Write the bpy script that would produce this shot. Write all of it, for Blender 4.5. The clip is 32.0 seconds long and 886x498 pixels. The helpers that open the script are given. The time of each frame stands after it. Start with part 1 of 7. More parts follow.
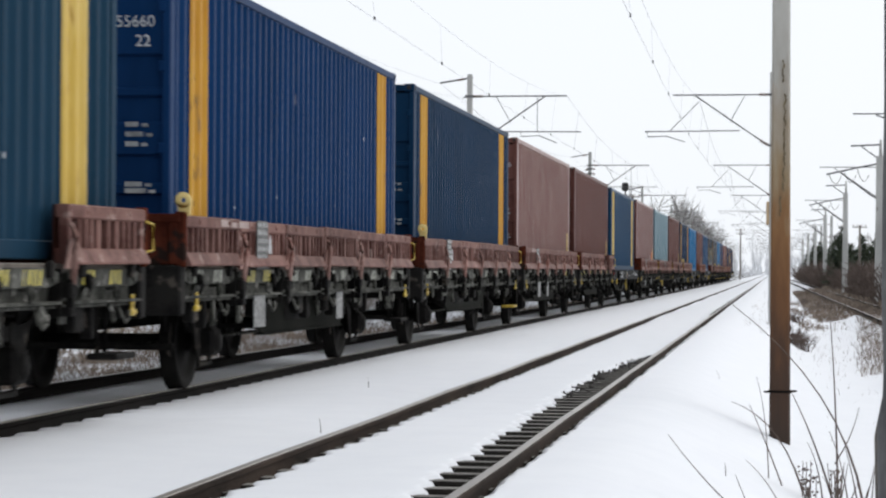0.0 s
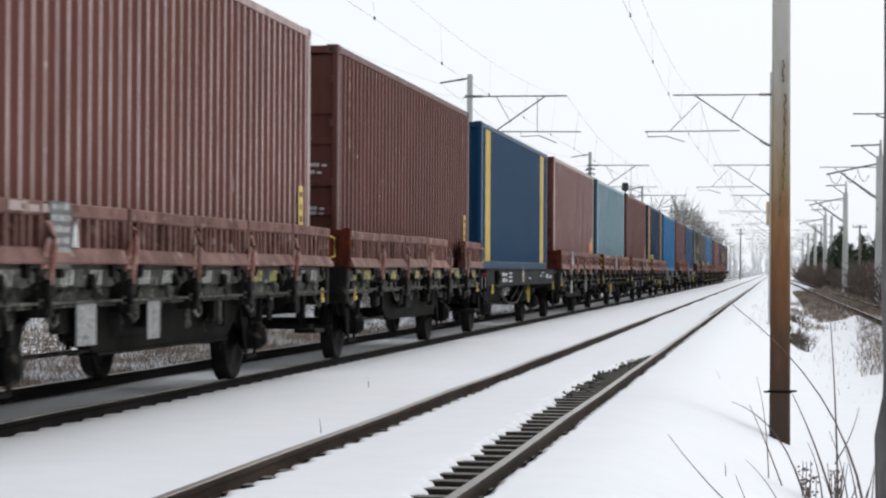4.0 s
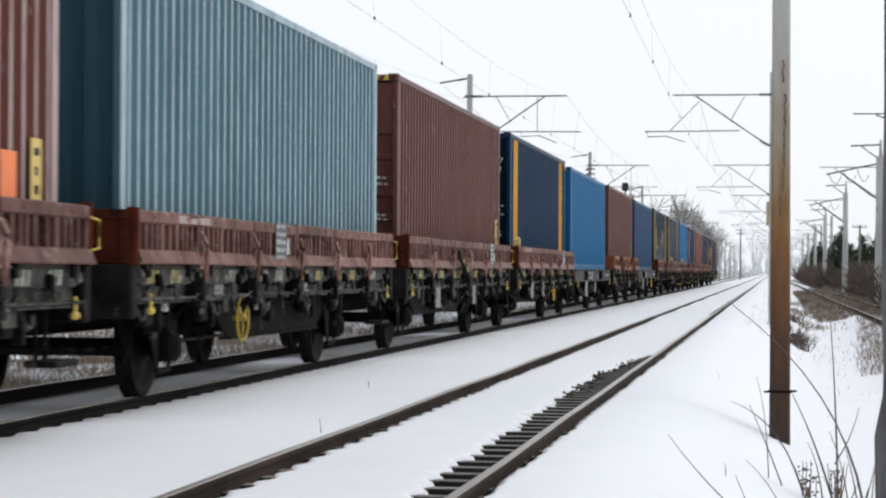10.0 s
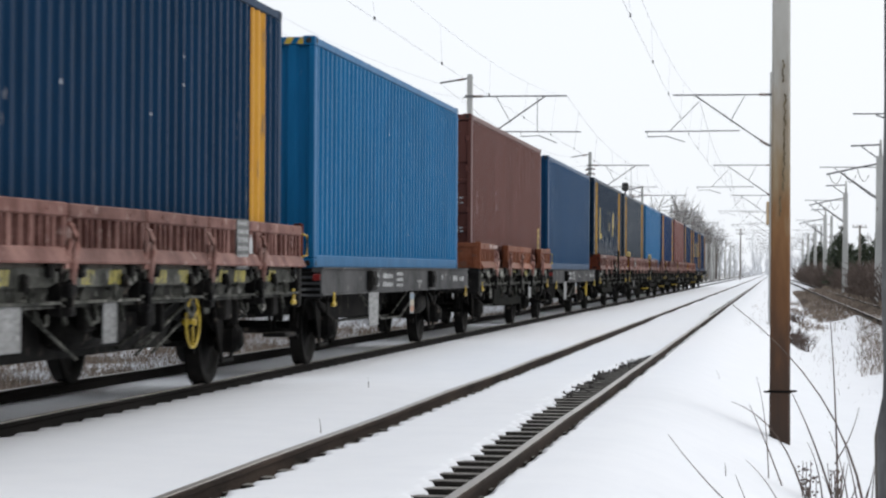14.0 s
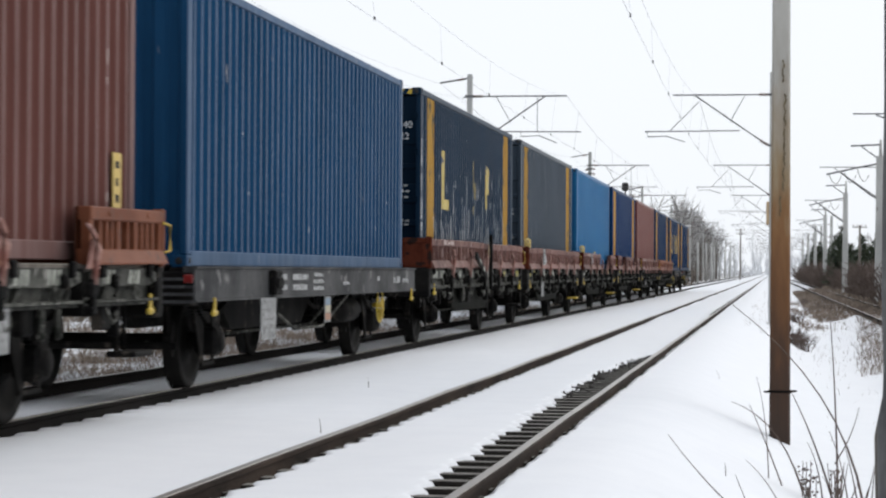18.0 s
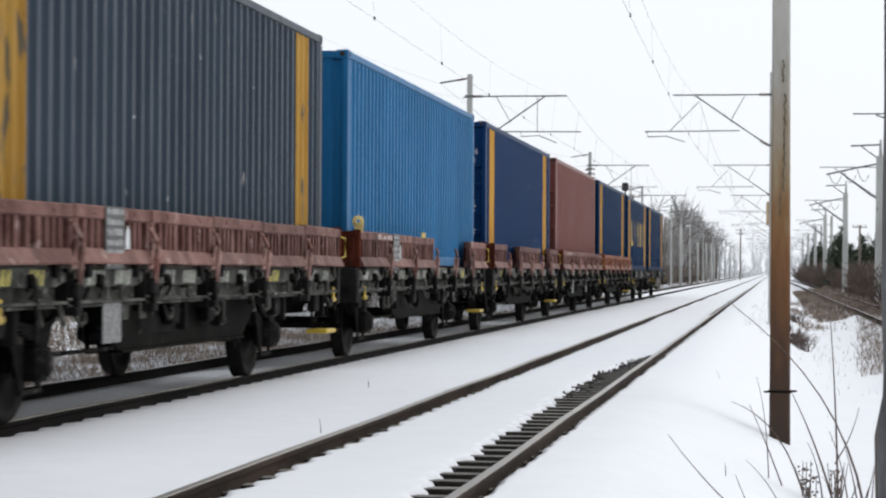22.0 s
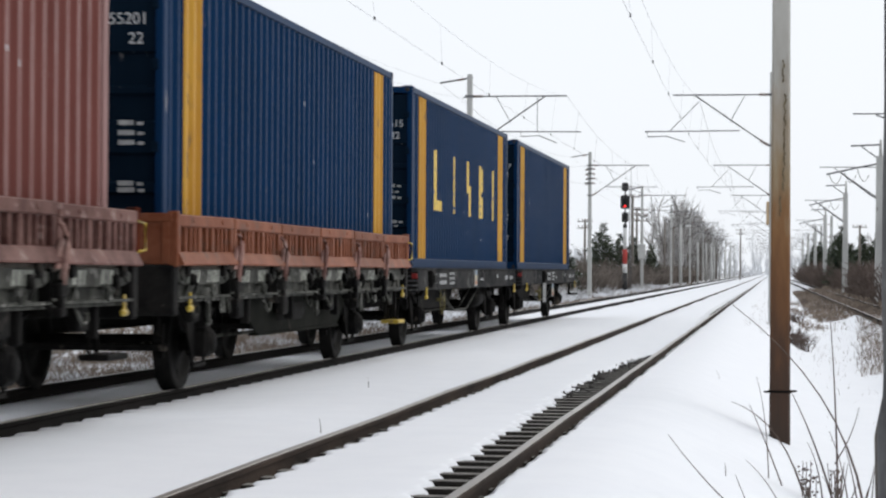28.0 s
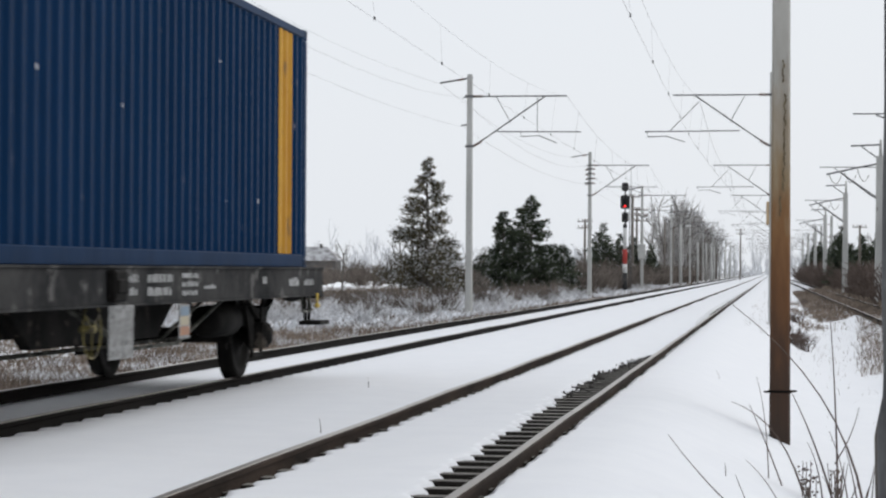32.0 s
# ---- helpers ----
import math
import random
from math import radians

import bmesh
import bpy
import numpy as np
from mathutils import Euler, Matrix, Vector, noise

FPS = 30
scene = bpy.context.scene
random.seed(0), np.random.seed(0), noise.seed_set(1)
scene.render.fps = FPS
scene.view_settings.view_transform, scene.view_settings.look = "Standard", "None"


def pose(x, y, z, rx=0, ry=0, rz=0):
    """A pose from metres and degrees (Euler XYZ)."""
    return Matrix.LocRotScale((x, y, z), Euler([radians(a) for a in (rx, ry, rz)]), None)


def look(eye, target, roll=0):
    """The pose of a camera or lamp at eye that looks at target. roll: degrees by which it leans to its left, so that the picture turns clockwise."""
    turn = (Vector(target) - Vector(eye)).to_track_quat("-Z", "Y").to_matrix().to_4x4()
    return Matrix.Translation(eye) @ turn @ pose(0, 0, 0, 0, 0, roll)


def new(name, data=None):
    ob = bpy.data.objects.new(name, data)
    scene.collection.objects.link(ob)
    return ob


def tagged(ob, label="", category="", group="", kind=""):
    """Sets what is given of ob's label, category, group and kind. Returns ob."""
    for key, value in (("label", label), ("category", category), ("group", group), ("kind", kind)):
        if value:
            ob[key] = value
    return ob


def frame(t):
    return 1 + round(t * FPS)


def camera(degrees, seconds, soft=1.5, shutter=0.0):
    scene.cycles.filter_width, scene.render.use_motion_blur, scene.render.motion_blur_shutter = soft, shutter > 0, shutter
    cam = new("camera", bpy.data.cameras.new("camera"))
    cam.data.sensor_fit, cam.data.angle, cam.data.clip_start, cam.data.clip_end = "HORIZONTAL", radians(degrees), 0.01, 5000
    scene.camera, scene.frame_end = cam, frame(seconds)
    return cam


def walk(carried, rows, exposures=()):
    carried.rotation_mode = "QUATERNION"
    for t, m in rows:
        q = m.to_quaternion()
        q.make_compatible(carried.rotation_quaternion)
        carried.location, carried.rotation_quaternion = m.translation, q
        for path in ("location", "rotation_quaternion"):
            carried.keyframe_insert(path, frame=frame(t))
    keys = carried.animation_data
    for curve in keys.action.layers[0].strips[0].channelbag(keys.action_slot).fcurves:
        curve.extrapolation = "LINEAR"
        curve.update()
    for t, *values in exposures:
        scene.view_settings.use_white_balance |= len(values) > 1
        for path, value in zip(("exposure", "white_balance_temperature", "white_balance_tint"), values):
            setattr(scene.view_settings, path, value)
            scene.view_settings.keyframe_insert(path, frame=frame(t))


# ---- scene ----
# A goods train of container wagons rolls past on the far one of two snowy tracks.
# x: to the side (right positive), y: along the tracks, z: up from the rail heads.

cam = camera(22.53, 32.0, soft=2.25, shutter=0.35)
EYE = (0.0, 0.0, 1.2095)
YAW, PITCH = radians(-8.4856), radians(0.5274)
AIM = (EYE[0] + 100 * math.sin(YAW) * math.cos(PITCH), EYE[1] + 100 * math.cos(YAW) * math.cos(PITCH), EYE[2] + 100 * math.sin(PITCH))
STAND = look(EYE, AIM, 0.3132)
walk(cam, [(0, STAND), (32, STAND)], exposures=[(0, 0.22), (26, 0.22), (29, 0.15), (32, 0.0)])

# ---------------------------------------------------------------- light
world = bpy.data.worlds.new("overcast")
scene.world = world
world.use_nodes = True
wn, wl = world.node_tree.nodes, world.node_tree.links
wn.clear()
w_out = wn.new("ShaderNodeOutputWorld")
w_bg = wn.new("ShaderNodeBackground")
w_sky = wn.new("ShaderNodeTexSky")
w_sky.sky_type = "NISHITA"
w_sky.sun_disc = False
w_sky.sun_elevation, w_sky.sun_rotation = radians(33), radians(45)
w_sky.dust_density = 4.0
w_veil = wn.new("ShaderNodeMix")
w_veil.data_type = "RGBA"
w_veil.inputs[0].default_value = 0.93
w_veil.inputs[7].default_value = (8.35, 8.7, 9.2, 1)      # closed cloud
wl.new(w_sky.outputs[0], w_veil.inputs[6])
wl.new(w_veil.outputs[2], w_bg.inputs[0])
w_bg.inputs[1].default_value = 0.1
wl.new(w_bg.outputs[0], w_out.inputs[0])
sun = new("sun", bpy.data.lights.new("sun", "SUN"))
sun.data.energy, sun.data.angle, sun.data.color = 1.25, radians(60), (1.0, 0.97, 0.93)
sun.matrix_world = look((0, 0, 13), (-14, -14, 0))


# ---------------------------------------------------------------- materials
def mat(name, a, b=None, rough=0.6, metal=0.0, scale=3.0, fine=40.0, stretch=(1, 1, 1), bump=0.2, spots=None, spot_amount=0.0,
        spot_scale=6.0, random_amount=0.0, island=False, spec=0.4, ramp=(0.35, 0.65)):
    """Two colours mixed by noise at two scales, spots of a third, fine relief."""
    m = bpy.data.materials.new(name)
    m.use_nodes = True
    n, l = m.node_tree.nodes, m.node_tree.links
    bsdf = n["Principled BSDF"]
    bsdf.inputs["Roughness"].default_value = rough
    bsdf.inputs["Metallic"].default_value = metal
    bsdf.inputs["Specular IOR Level"].default_value = spec
    co = n.new("ShaderNodeTexCoord")
    mp = n.new("ShaderNodeMapping")
    mp.inputs["Scale"].default_value = stretch
    l.new(co.outputs["Object"], mp.inputs[0])
    if random_amount:
        info = n.new("ShaderNodeObjectInfo")
        off = n.new("ShaderNodeVectorMath")
        off.operation = "SCALE"
        off.inputs[0].default_value = (31, 17, 43)
        l.new(info.outputs["Random"], off.inputs["Scale"])
        l.new(off.outputs[0], mp.inputs["Location"])
    n1, n2 = n.new("ShaderNodeTexNoise"), n.new("ShaderNodeTexNoise")
    n1.inputs["Scale"].default_value, n2.inputs["Scale"].default_value = scale, fine
    n1.inputs["Detail"].default_value, n2.inputs["Detail"].default_value = 6, 4
    l.new(mp.outputs[0], n1.inputs[0]), l.new(mp.outputs[0], n2.inputs[0])
    add = n.new("ShaderNodeMath")
    add.operation = "MULTIPLY_ADD"
    add.inputs[1].default_value = 0.35
    l.new(n2.outputs[0], add.inputs[0]), l.new(n1.outputs[0], add.inputs[2])
    sub = n.new("ShaderNodeMath")
    sub.operation = "SUBTRACT"
    sub.inputs[1].default_value = 0.175
    l.new(add.outputs[0], sub.inputs[0])
    rp = n.new("ShaderNodeValToRGB")
    b = b or tuple(c * 0.7 for c in a)
    rp.color_ramp.elements[0].position, rp.color_ramp.elements[1].position = ramp
    rp.color_ramp.elements[0].color, rp.color_ramp.elements[1].color = (*a, 1), (*b, 1)
    l.new(sub.outputs[0], rp.inputs[0])
    col = rp.outputs[0]
    if spots:
        n3 = n.new("ShaderNodeTexNoise")
        n3.inputs["Scale"].default_value, n3.inputs["Detail"].default_value = spot_scale, 8
        l.new(mp.outputs[0], n3.inputs[0])
        r3 = n.new("ShaderNodeValToRGB")
        r3.color_ramp.elements[0].position, r3.color_ramp.elements[1].position = 0.72 - spot_amount, 0.78 - spot_amount
        l.new(n3.outputs[0], r3.inputs[0])
        mx = n.new("ShaderNodeMix")
        mx.data_type = "RGBA"
        mx.inputs[7].default_value = (*spots, 1)
        l.new(r3.outputs[0], mx.inputs[0]), l.new(col, mx.inputs[6])
        col = mx.outputs[2]
    if random_amount or island:
        hs = n.new("ShaderNodeHueSaturation")
        mr = n.new("ShaderNodeMapRange")
        k = random_amount or 0.3
        mr.inputs["To Min"].default_value, mr.inputs["To Max"].default_value = 1 - k, 1 + k
        if island:
            geo = n.new("ShaderNodeNewGeometry")
            l.new(geo.outputs["Random Per Island"], mr.inputs[0])
        else:
            l.new(info.outputs["Random"], mr.inputs[0])
        l.new(mr.outputs[0], hs.inputs["Value"]), l.new(col, hs.inputs["Color"])
        col = hs.outputs[0]
    l.new(col, bsdf.inputs["Base Color"])
    if bump:
        bp = n.new("ShaderNodeBump")
        bp.inputs["Strength"].default_value, bp.inputs["Distance"].default_value = bump, 0.01
        l.new(sub.outputs[0], bp.inputs["Height"]), l.new(bp.outputs[0], bsdf.inputs["Normal"])
    return m


def paint(name, c, rust=0.0, rough=0.3, flake=9, worn=(0.32, 0.3, 0.29), spec=0.008, chalk=0.0):
    """Container paint: faint run-off streaks, rust spots; chalk: how far the outer folds are rubbed pale."""
    k = sum(c) / 3
    c = tuple(max(0.003, (k + (v - k) * (1.16 if c[2] > c[0] else 1.0)) * 0.54) for v in c)
    pale = tuple(min(1, v * 1.14 + 0.001) for v in c)
    dull = tuple(v * 0.86 + 0.0005 for v in c)
    m = mat(name, dull, pale, rough=rough, scale=1.6, fine=14, stretch=(1, 1, 0.22), bump=0.04, spots=worn, spot_amount=rust,
            spot_scale=flake, random_amount=0.06, spec=spec, ramp=(0.3, 0.7))
    if chalk:
        n, l = m.node_tree.nodes, m.node_tree.links
        bsdf = n["Principled BSDF"]
        old = bsdf.inputs["Base Color"].links[0].from_socket
        co, sx, no = n.new("ShaderNodeTexCoord"), n.new("ShaderNodeSeparateXYZ"), n.new("ShaderNodeTexNoise")
        l.new(co.outputs["Object"], sx.inputs[0])
        mp = n.new("ShaderNodeMapping")
        mp.inputs["Scale"].default_value = (1, 3, 0.6)
        l.new(co.outputs["Object"], mp.inputs[0]), l.new(mp.outputs[0], no.inputs[0])
        no.inputs["Scale"].default_value, no.inputs["Detail"].default_value = 2.2, 6
        ab = n.new("ShaderNodeMath")
        ab.operation = "ABSOLUTE"
        l.new(sx.outputs["X"], ab.inputs[0])
        outer = n.new("ShaderNodeMapRange")
        outer.inputs["From Min"].default_value, outer.inputs["From Max"].default_value = 1.2035, 1.2062
        outer.inputs["To Max"].default_value = chalk
        l.new(ab.outputs[0], outer.inputs[0])
        rub = n.new("ShaderNodeMapRange")
        rub.inputs["From Min"].default_value, rub.inputs["From Max"].default_value, rub.inputs["To Min"].default_value = 0.3, 0.6, 0.45
        l.new(no.outputs[0], rub.inputs[0])
        mu = n.new("ShaderNodeMath")
        mu.operation = "MULTIPLY"
        l.new(outer.outputs[0], mu.inputs[0]), l.new(rub.outputs[0], mu.inputs[1])
        mx = n.new("ShaderNodeMix")
        mx.data_type = "RGBA"
        mx.inputs[7].default_value = (*(v * 1.3 + 0.30 for v in c), 1)
        l.new(mu.outputs[0], mx.inputs[0]), l.new(old, mx.inputs[6])
        l.new(mx.outputs[2], bsdf.inputs["Base Color"])
    return m


M_SNOW = mat("snow", (0.693, 0.707, 0.737), (0.715, 0.728, 0.755), rough=0.8, scale=2.4, fine=30, bump=0.035, spec=0.2)
M_FIELD = mat("winter_field", (0.83, 0.85, 0.88), (0.45, 0.40, 0.33), rough=0.9, scale=0.12, fine=1.3, bump=0.2, ramp=(0.5, 0.72))
M_BALLAST = mat("dark_ballast", (0.01, 0.009, 0.008), (0.03, 0.027, 0.024), rough=0.95, scale=14, fine=60, bump=0.8, island=False)
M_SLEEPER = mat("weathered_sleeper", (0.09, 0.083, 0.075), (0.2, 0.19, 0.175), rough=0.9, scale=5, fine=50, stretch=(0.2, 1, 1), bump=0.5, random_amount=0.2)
# near-black sleeper sides in place of the shade between sleepers
M_SLEEPER_SHADE = mat("shade_dark_sleeper_side", (0.008, 0.007, 0.006), (0.02, 0.018, 0.015), rough=0.9, scale=5, fine=50, bump=0.5, spec=0.1)
M_RAIL = mat("rusty_rail", (0.015, 0.0115, 0.0095), (0.044, 0.032, 0.025), rough=0.8, spec=0.03, scale=2.5, fine=35, bump=0.25, stretch=(1, 0.3, 1))
M_RAIL_DARK = mat("dark_rail", (0.006, 0.0055, 0.005), (0.014, 0.012, 0.011), rough=0.8, scale=2.5, fine=35, bump=0.25, spec=0.03, stretch=(1, 0.3, 1))
M_HEAD = mat("polished_rail_head", (0.36, 0.34, 0.315), (0.24, 0.22, 0.2), rough=0.42, metal=0.85, scale=1.5, fine=20, stretch=(1, 0.1, 1), bump=0.02)
M_UNDER = mat("greasy_black_steel", (0.0045, 0.0045, 0.0045), (0.015, 0.014, 0.013), rough=0.7, spec=0.04, scale=3, fine=25, bump=0.3, spots=(0.06, 0.052, 0.044), spot_amount=0.1, random_amount=0.3)
M_WHEEL = mat("black_wheel_steel", (0.006, 0.006, 0.006), (0.014, 0.013, 0.012), rough=0.75, spec=0.05, scale=6, fine=30, bump=0.2, metal=0.2, random_amount=0.15)
M_FRAME = mat("mossy_grey_frame_paint", (0.011, 0.012, 0.0095), (0.085, 0.085, 0.075), rough=0.7, spec=0.08, scale=4.4, fine=26, bump=0.35, spots=(0.2, 0.195, 0.18), spot_amount=0.12, spot_scale=9, random_amount=0.3)
M_GREY = mat("charcoal_side_girder_paint", (0.016, 0.0165, 0.0175), (0.034, 0.0345, 0.0355), rough=0.6, spec=0.01, scale=1.3, fine=18, stretch=(1, 0.6, 0.6), bump=0.1, spots=(0.06, 0.057, 0.054), spot_amount=0.09, random_amount=0.1)
M_GREY_PALE = mat("weathered_grey_side_girder_paint", (0.034, 0.035, 0.037), (0.085, 0.085, 0.086), rough=0.65, spec=0.03, scale=2.2, fine=18, stretch=(1, 0.5, 0.5), bump=0.15, spots=(0.18, 0.178, 0.175), spot_amount=0.1, spot_scale=7, random_amount=0.1)
M_BELLY = mat("dark_olive_girder_paint", (0.0045, 0.005, 0.0038), (0.012, 0.0125, 0.0098), rough=0.6, spec=0.01, scale=1.6, fine=12, bump=0.15, spots=(0.045, 0.04, 0.034), spot_amount=0.06, random_amount=0.15)
M_GREY_DIRTY = mat("grimy_grey_sole_bar_paint", (0.026, 0.0265, 0.0275), (0.06, 0.0595, 0.059), rough=0.6, spec=0.0, scale=1.6, fine=18, stretch=(1, 0.6, 0.6), bump=0.15, spots=(0.1, 0.098, 0.096), spot_amount=0.13, spot_scale=6, random_amount=0.12)
M_OLIVE = mat("dull_olive_yellow_paint", (0.16, 0.13, 0.03), (0.1, 0.085, 0.03), rough=0.6, scale=6, fine=40, bump=0.1, spots=(0.06, 0.05, 0.03), spot_amount=0.15)
M_RED = mat("faded_red_side_paint", (0.083, 0.036, 0.03), (0.18, 0.096, 0.081), rough=0.55, spec=0.05, scale=2.6, fine=18, bump=0.25, spots=(0.26, 0.18, 0.16), spot_amount=0.1, spot_scale=6, random_amount=0.25)
# sheets behind the side ribs: recess shade is put into these dark colours
M_INFILL = mat("shade_dark_red_infill", (0.018, 0.008, 0.007), (0.045, 0.018, 0.014), rough=0.85, spec=0.0, scale=3, fine=24, bump=0.3, random_amount=0.3)
M_INFILL_RUST = mat("shade_dark_rust_infill", (0.04, 0.014, 0.008), (0.08, 0.03, 0.018), rough=0.85, spec=0.0, scale=3, fine=24, bump=0.3, random_amount=0.3)
M_STAKE = mat("chalky_pink_stake_paint", (0.15, 0.065, 0.052), (0.3, 0.19, 0.165), rough=0.6, scale=5, fine=30, bump=0.2, random_amount=0.3, spec=0.1)
M_STAKE_PALE = mat("pale_scraped_paint", (0.34, 0.27, 0.25), (0.24, 0.17, 0.155), rough=0.6, scale=8, fine=30, bump=0.05)
M_BAND_ORANGE = mat("faded_orange_print", (0.32, 0.15, 0.08), (0.26, 0.13, 0.08), rough=0.6, scale=8, fine=30, bump=0.0)
M_BAND_CREAM = mat("faded_cream_print", (0.36, 0.32, 0.22), (0.3, 0.27, 0.2), rough=0.6, scale=8, fine=30, bump=0.0)
M_BAND_BLUE = mat("faded_blue_print", (0.14, 0.2, 0.26), (0.12, 0.17, 0.22), rough=0.6, scale=8, fine=30, bump=0.0)
M_ORANGE = mat("rust_orange_side_paint", (0.14, 0.043, 0.02), (0.2, 0.075, 0.042), rough=0.5, spec=0.05, scale=2.2, fine=18, bump=0.2, spots=(0.13, 0.06, 0.04), spot_amount=0.15, spot_scale=5, random_amount=0.2)
# dark red end boards, the colour lowered further for shade between the wagons
M_ENDRED = mat("shade_deepened_end_red", (0.045, 0.012, 0.0075), (0.085, 0.024, 0.014), rough=0.7, spec=0.0, scale=2.5, fine=18, bump=0.15, spots=(0.022, 0.014, 0.012), spot_amount=0.16, random_amount=0.15)
M_PLANK = mat("wagon_floor_planks", (0.07, 0.06, 0.05), (0.15, 0.13, 0.11), rough=0.9, scale=2, fine=30, stretch=(1, 6, 1), bump=0.4)
M_YELLOW = mat("yellow_paint", (0.5, 0.36, 0.03), (0.34, 0.23, 0.025), rough=0.5, scale=6, fine=40, bump=0.1, spots=(0.2, 0.14, 0.04), spot_amount=0.1, random_amount=0.1)
M_STRIPE = mat("ochre_band_paint", (0.40, 0.19, 0.014), (0.5, 0.27, 0.03), rough=0.5, scale=1.8, fine=16, stretch=(1, 1, 0.25), bump=0.06, spots=(0.2, 0.12, 0.05), spot_amount=0.09, spot_scale=9, random_amount=0.12, spec=0.1)
M_STRIPE_DULL = mat("weathered_ochre_band_paint", (0.3, 0.16, 0.028), (0.37, 0.22, 0.05), rough=0.6, scale=1.8, fine=16, stretch=(1, 1, 0.25), bump=0.06, spots=(0.1, 0.085, 0.06), spot_amount=0.14, spot_scale=9, random_amount=0.12, spec=0.05)
M_STRIPE_PALE = mat("pale_yellow_band_paint", (0.46, 0.31, 0.06), (0.56, 0.42, 0.15), rough=0.5, scale=1.8, fine=16, stretch=(1, 1, 0.25), bump=0.06, spots=(0.35, 0.22, 0.05), spot_amount=0.09, spot_scale=9, random_amount=0.1, spec=0.1)
M_LETTER = mat("yellow_mark_paint", (0.6, 0.4, 0.05), (0.66, 0.46, 0.09), rough=0.5, scale=3, fine=16, bump=0.05, spots=(0.05, 0.07, 0.13), spot_amount=0.12, spot_scale=9)
M_LETTER_WORN = mat("worn_yellow_mark_paint", (0.4, 0.29, 0.06), (0.5, 0.39, 0.12), rough=0.5, scale=3, fine=16, bump=0.05, spots=(0.03, 0.045, 0.085), spot_amount=0.13, spot_scale=5)
M_EYE = mat("cream_yellow_lug_paint", (0.72, 0.56, 0.22), (0.6, 0.45, 0.15), rough=0.6, scale=8, fine=40, bump=0.05, spots=(0.25, 0.16, 0.08), spot_amount=0.06)
M_WHITE = mat("white_marking", (0.52, 0.53, 0.54), (0.38, 0.39, 0.40), rough=0.6, scale=8, fine=40, bump=0.05, random_amount=0.12)
M_BARS = mat("grey_stencil_marking", (0.36, 0.365, 0.365), (0.22, 0.225, 0.225), rough=0.6, scale=12, fine=50, bump=0.03, random_amount=0.2)
M_PLATE = mat("grey_card_plate", (0.24, 0.245, 0.245), (0.14, 0.143, 0.143), rough=0.7, scale=5, fine=30, bump=0.1, spots=(0.08, 0.08, 0.08), spot_amount=0.12, random_amount=0.2)
M_FAINT = mat("faint_grey_print", (0.12, 0.122, 0.122), (0.3, 0.3, 0.3), rough=0.7, scale=14, fine=50, bump=0.0, random_amount=0.2)
M_BOARD = mat("dark_stencil_board", (0.11, 0.112, 0.112), (0.06, 0.062, 0.062), rough=0.7, scale=5, fine=30, bump=0.1, random_amount=0.15)
M_HAZ_Y = mat("yellow_hazard_block", (0.46, 0.39, 0.06), (0.26, 0.23, 0.07), rough=0.6, scale=9, fine=40, bump=0.05, spots=(0.1, 0.1, 0.08), spot_amount=0.14, random_amount=0.25)
M_HAZ_W = mat("white_hazard_block", (0.36, 0.37, 0.32), (0.2, 0.21, 0.18), rough=0.6, scale=9, fine=40, bump=0.05, spots=(0.12, 0.12, 0.11), spot_amount=0.14, random_amount=0.25)
M_LAMPRED = mat("red_reflector", (0.2, 0.015, 0.012), (0.14, 0.01, 0.01), rough=0.3, scale=20, fine=60, bump=0.0)
M_DARKHOLE = mat("dark_slot", (0.01, 0.01, 0.01), (0.02, 0.018, 0.016), rough=0.9, scale=6, fine=30, bump=0.0)
M_CONC = mat("mast_concrete", (0.36, 0.36, 0.345), (0.48, 0.48, 0.465), rough=0.85, scale=1.2, fine=25, bump=0.25, stretch=(1, 1, 0.3), spots=(0.24, 0.23, 0.21), spot_amount=0.08)
M_GALV = mat("dull_galvanised_steel", (0.085, 0.085, 0.09), (0.145, 0.145, 0.15), rough=0.6, metal=0.5, scale=3, fine=30, bump=0.1)
M_WIRE = mat("weathered_wire", (0.1, 0.1, 0.1), (0.16, 0.157, 0.155), rough=0.6, metal=0.5, scale=2, fine=30, bump=0.0)
M_INSUL = mat("brown_insulator", (0.09, 0.05, 0.035), (0.14, 0.08, 0.06), rough=0.3, scale=4, fine=30, bump=0.0)
M_BARK = mat("grey_bark", (0.085, 0.075, 0.065), (0.16, 0.145, 0.13), rough=0.95, scale=4, fine=30, bump=0.5, stretch=(1, 1, 0.3))
M_PALE_BARK = mat("grey_smooth_bark", (0.075, 0.075, 0.078), (0.15, 0.15, 0.152), rough=0.9, scale=4, fine=30, bump=0.3, stretch=(1, 1, 0.3))
# branch grey lifted paler to stand for haze along the tree row
M_HAZE_GREY = mat("haze_lifted_grey_branches", (0.25, 0.24, 0.232), (0.38, 0.37, 0.362), rough=0.9, scale=3, fine=30, bump=0.1, random_amount=0.2)
# distance haze is painted into the far wood as a pale colour
M_FARWOOD = mat("haze_paled_far_wood", (0.50, 0.51, 0.53), (0.62, 0.63, 0.65), rough=0.9, scale=0.2, fine=3, bump=0.0)
M_FROSTY = mat("hoar_frosted_stem", (0.46, 0.46, 0.47), (0.68, 0.69, 0.71), rough=0.9, scale=3, fine=30, bump=0.1, random_amount=0.2)
M_TWIG = mat("brown_twig", (0.06, 0.043, 0.036), (0.13, 0.098, 0.082), rough=0.9, scale=6, fine=40, bump=0.3)
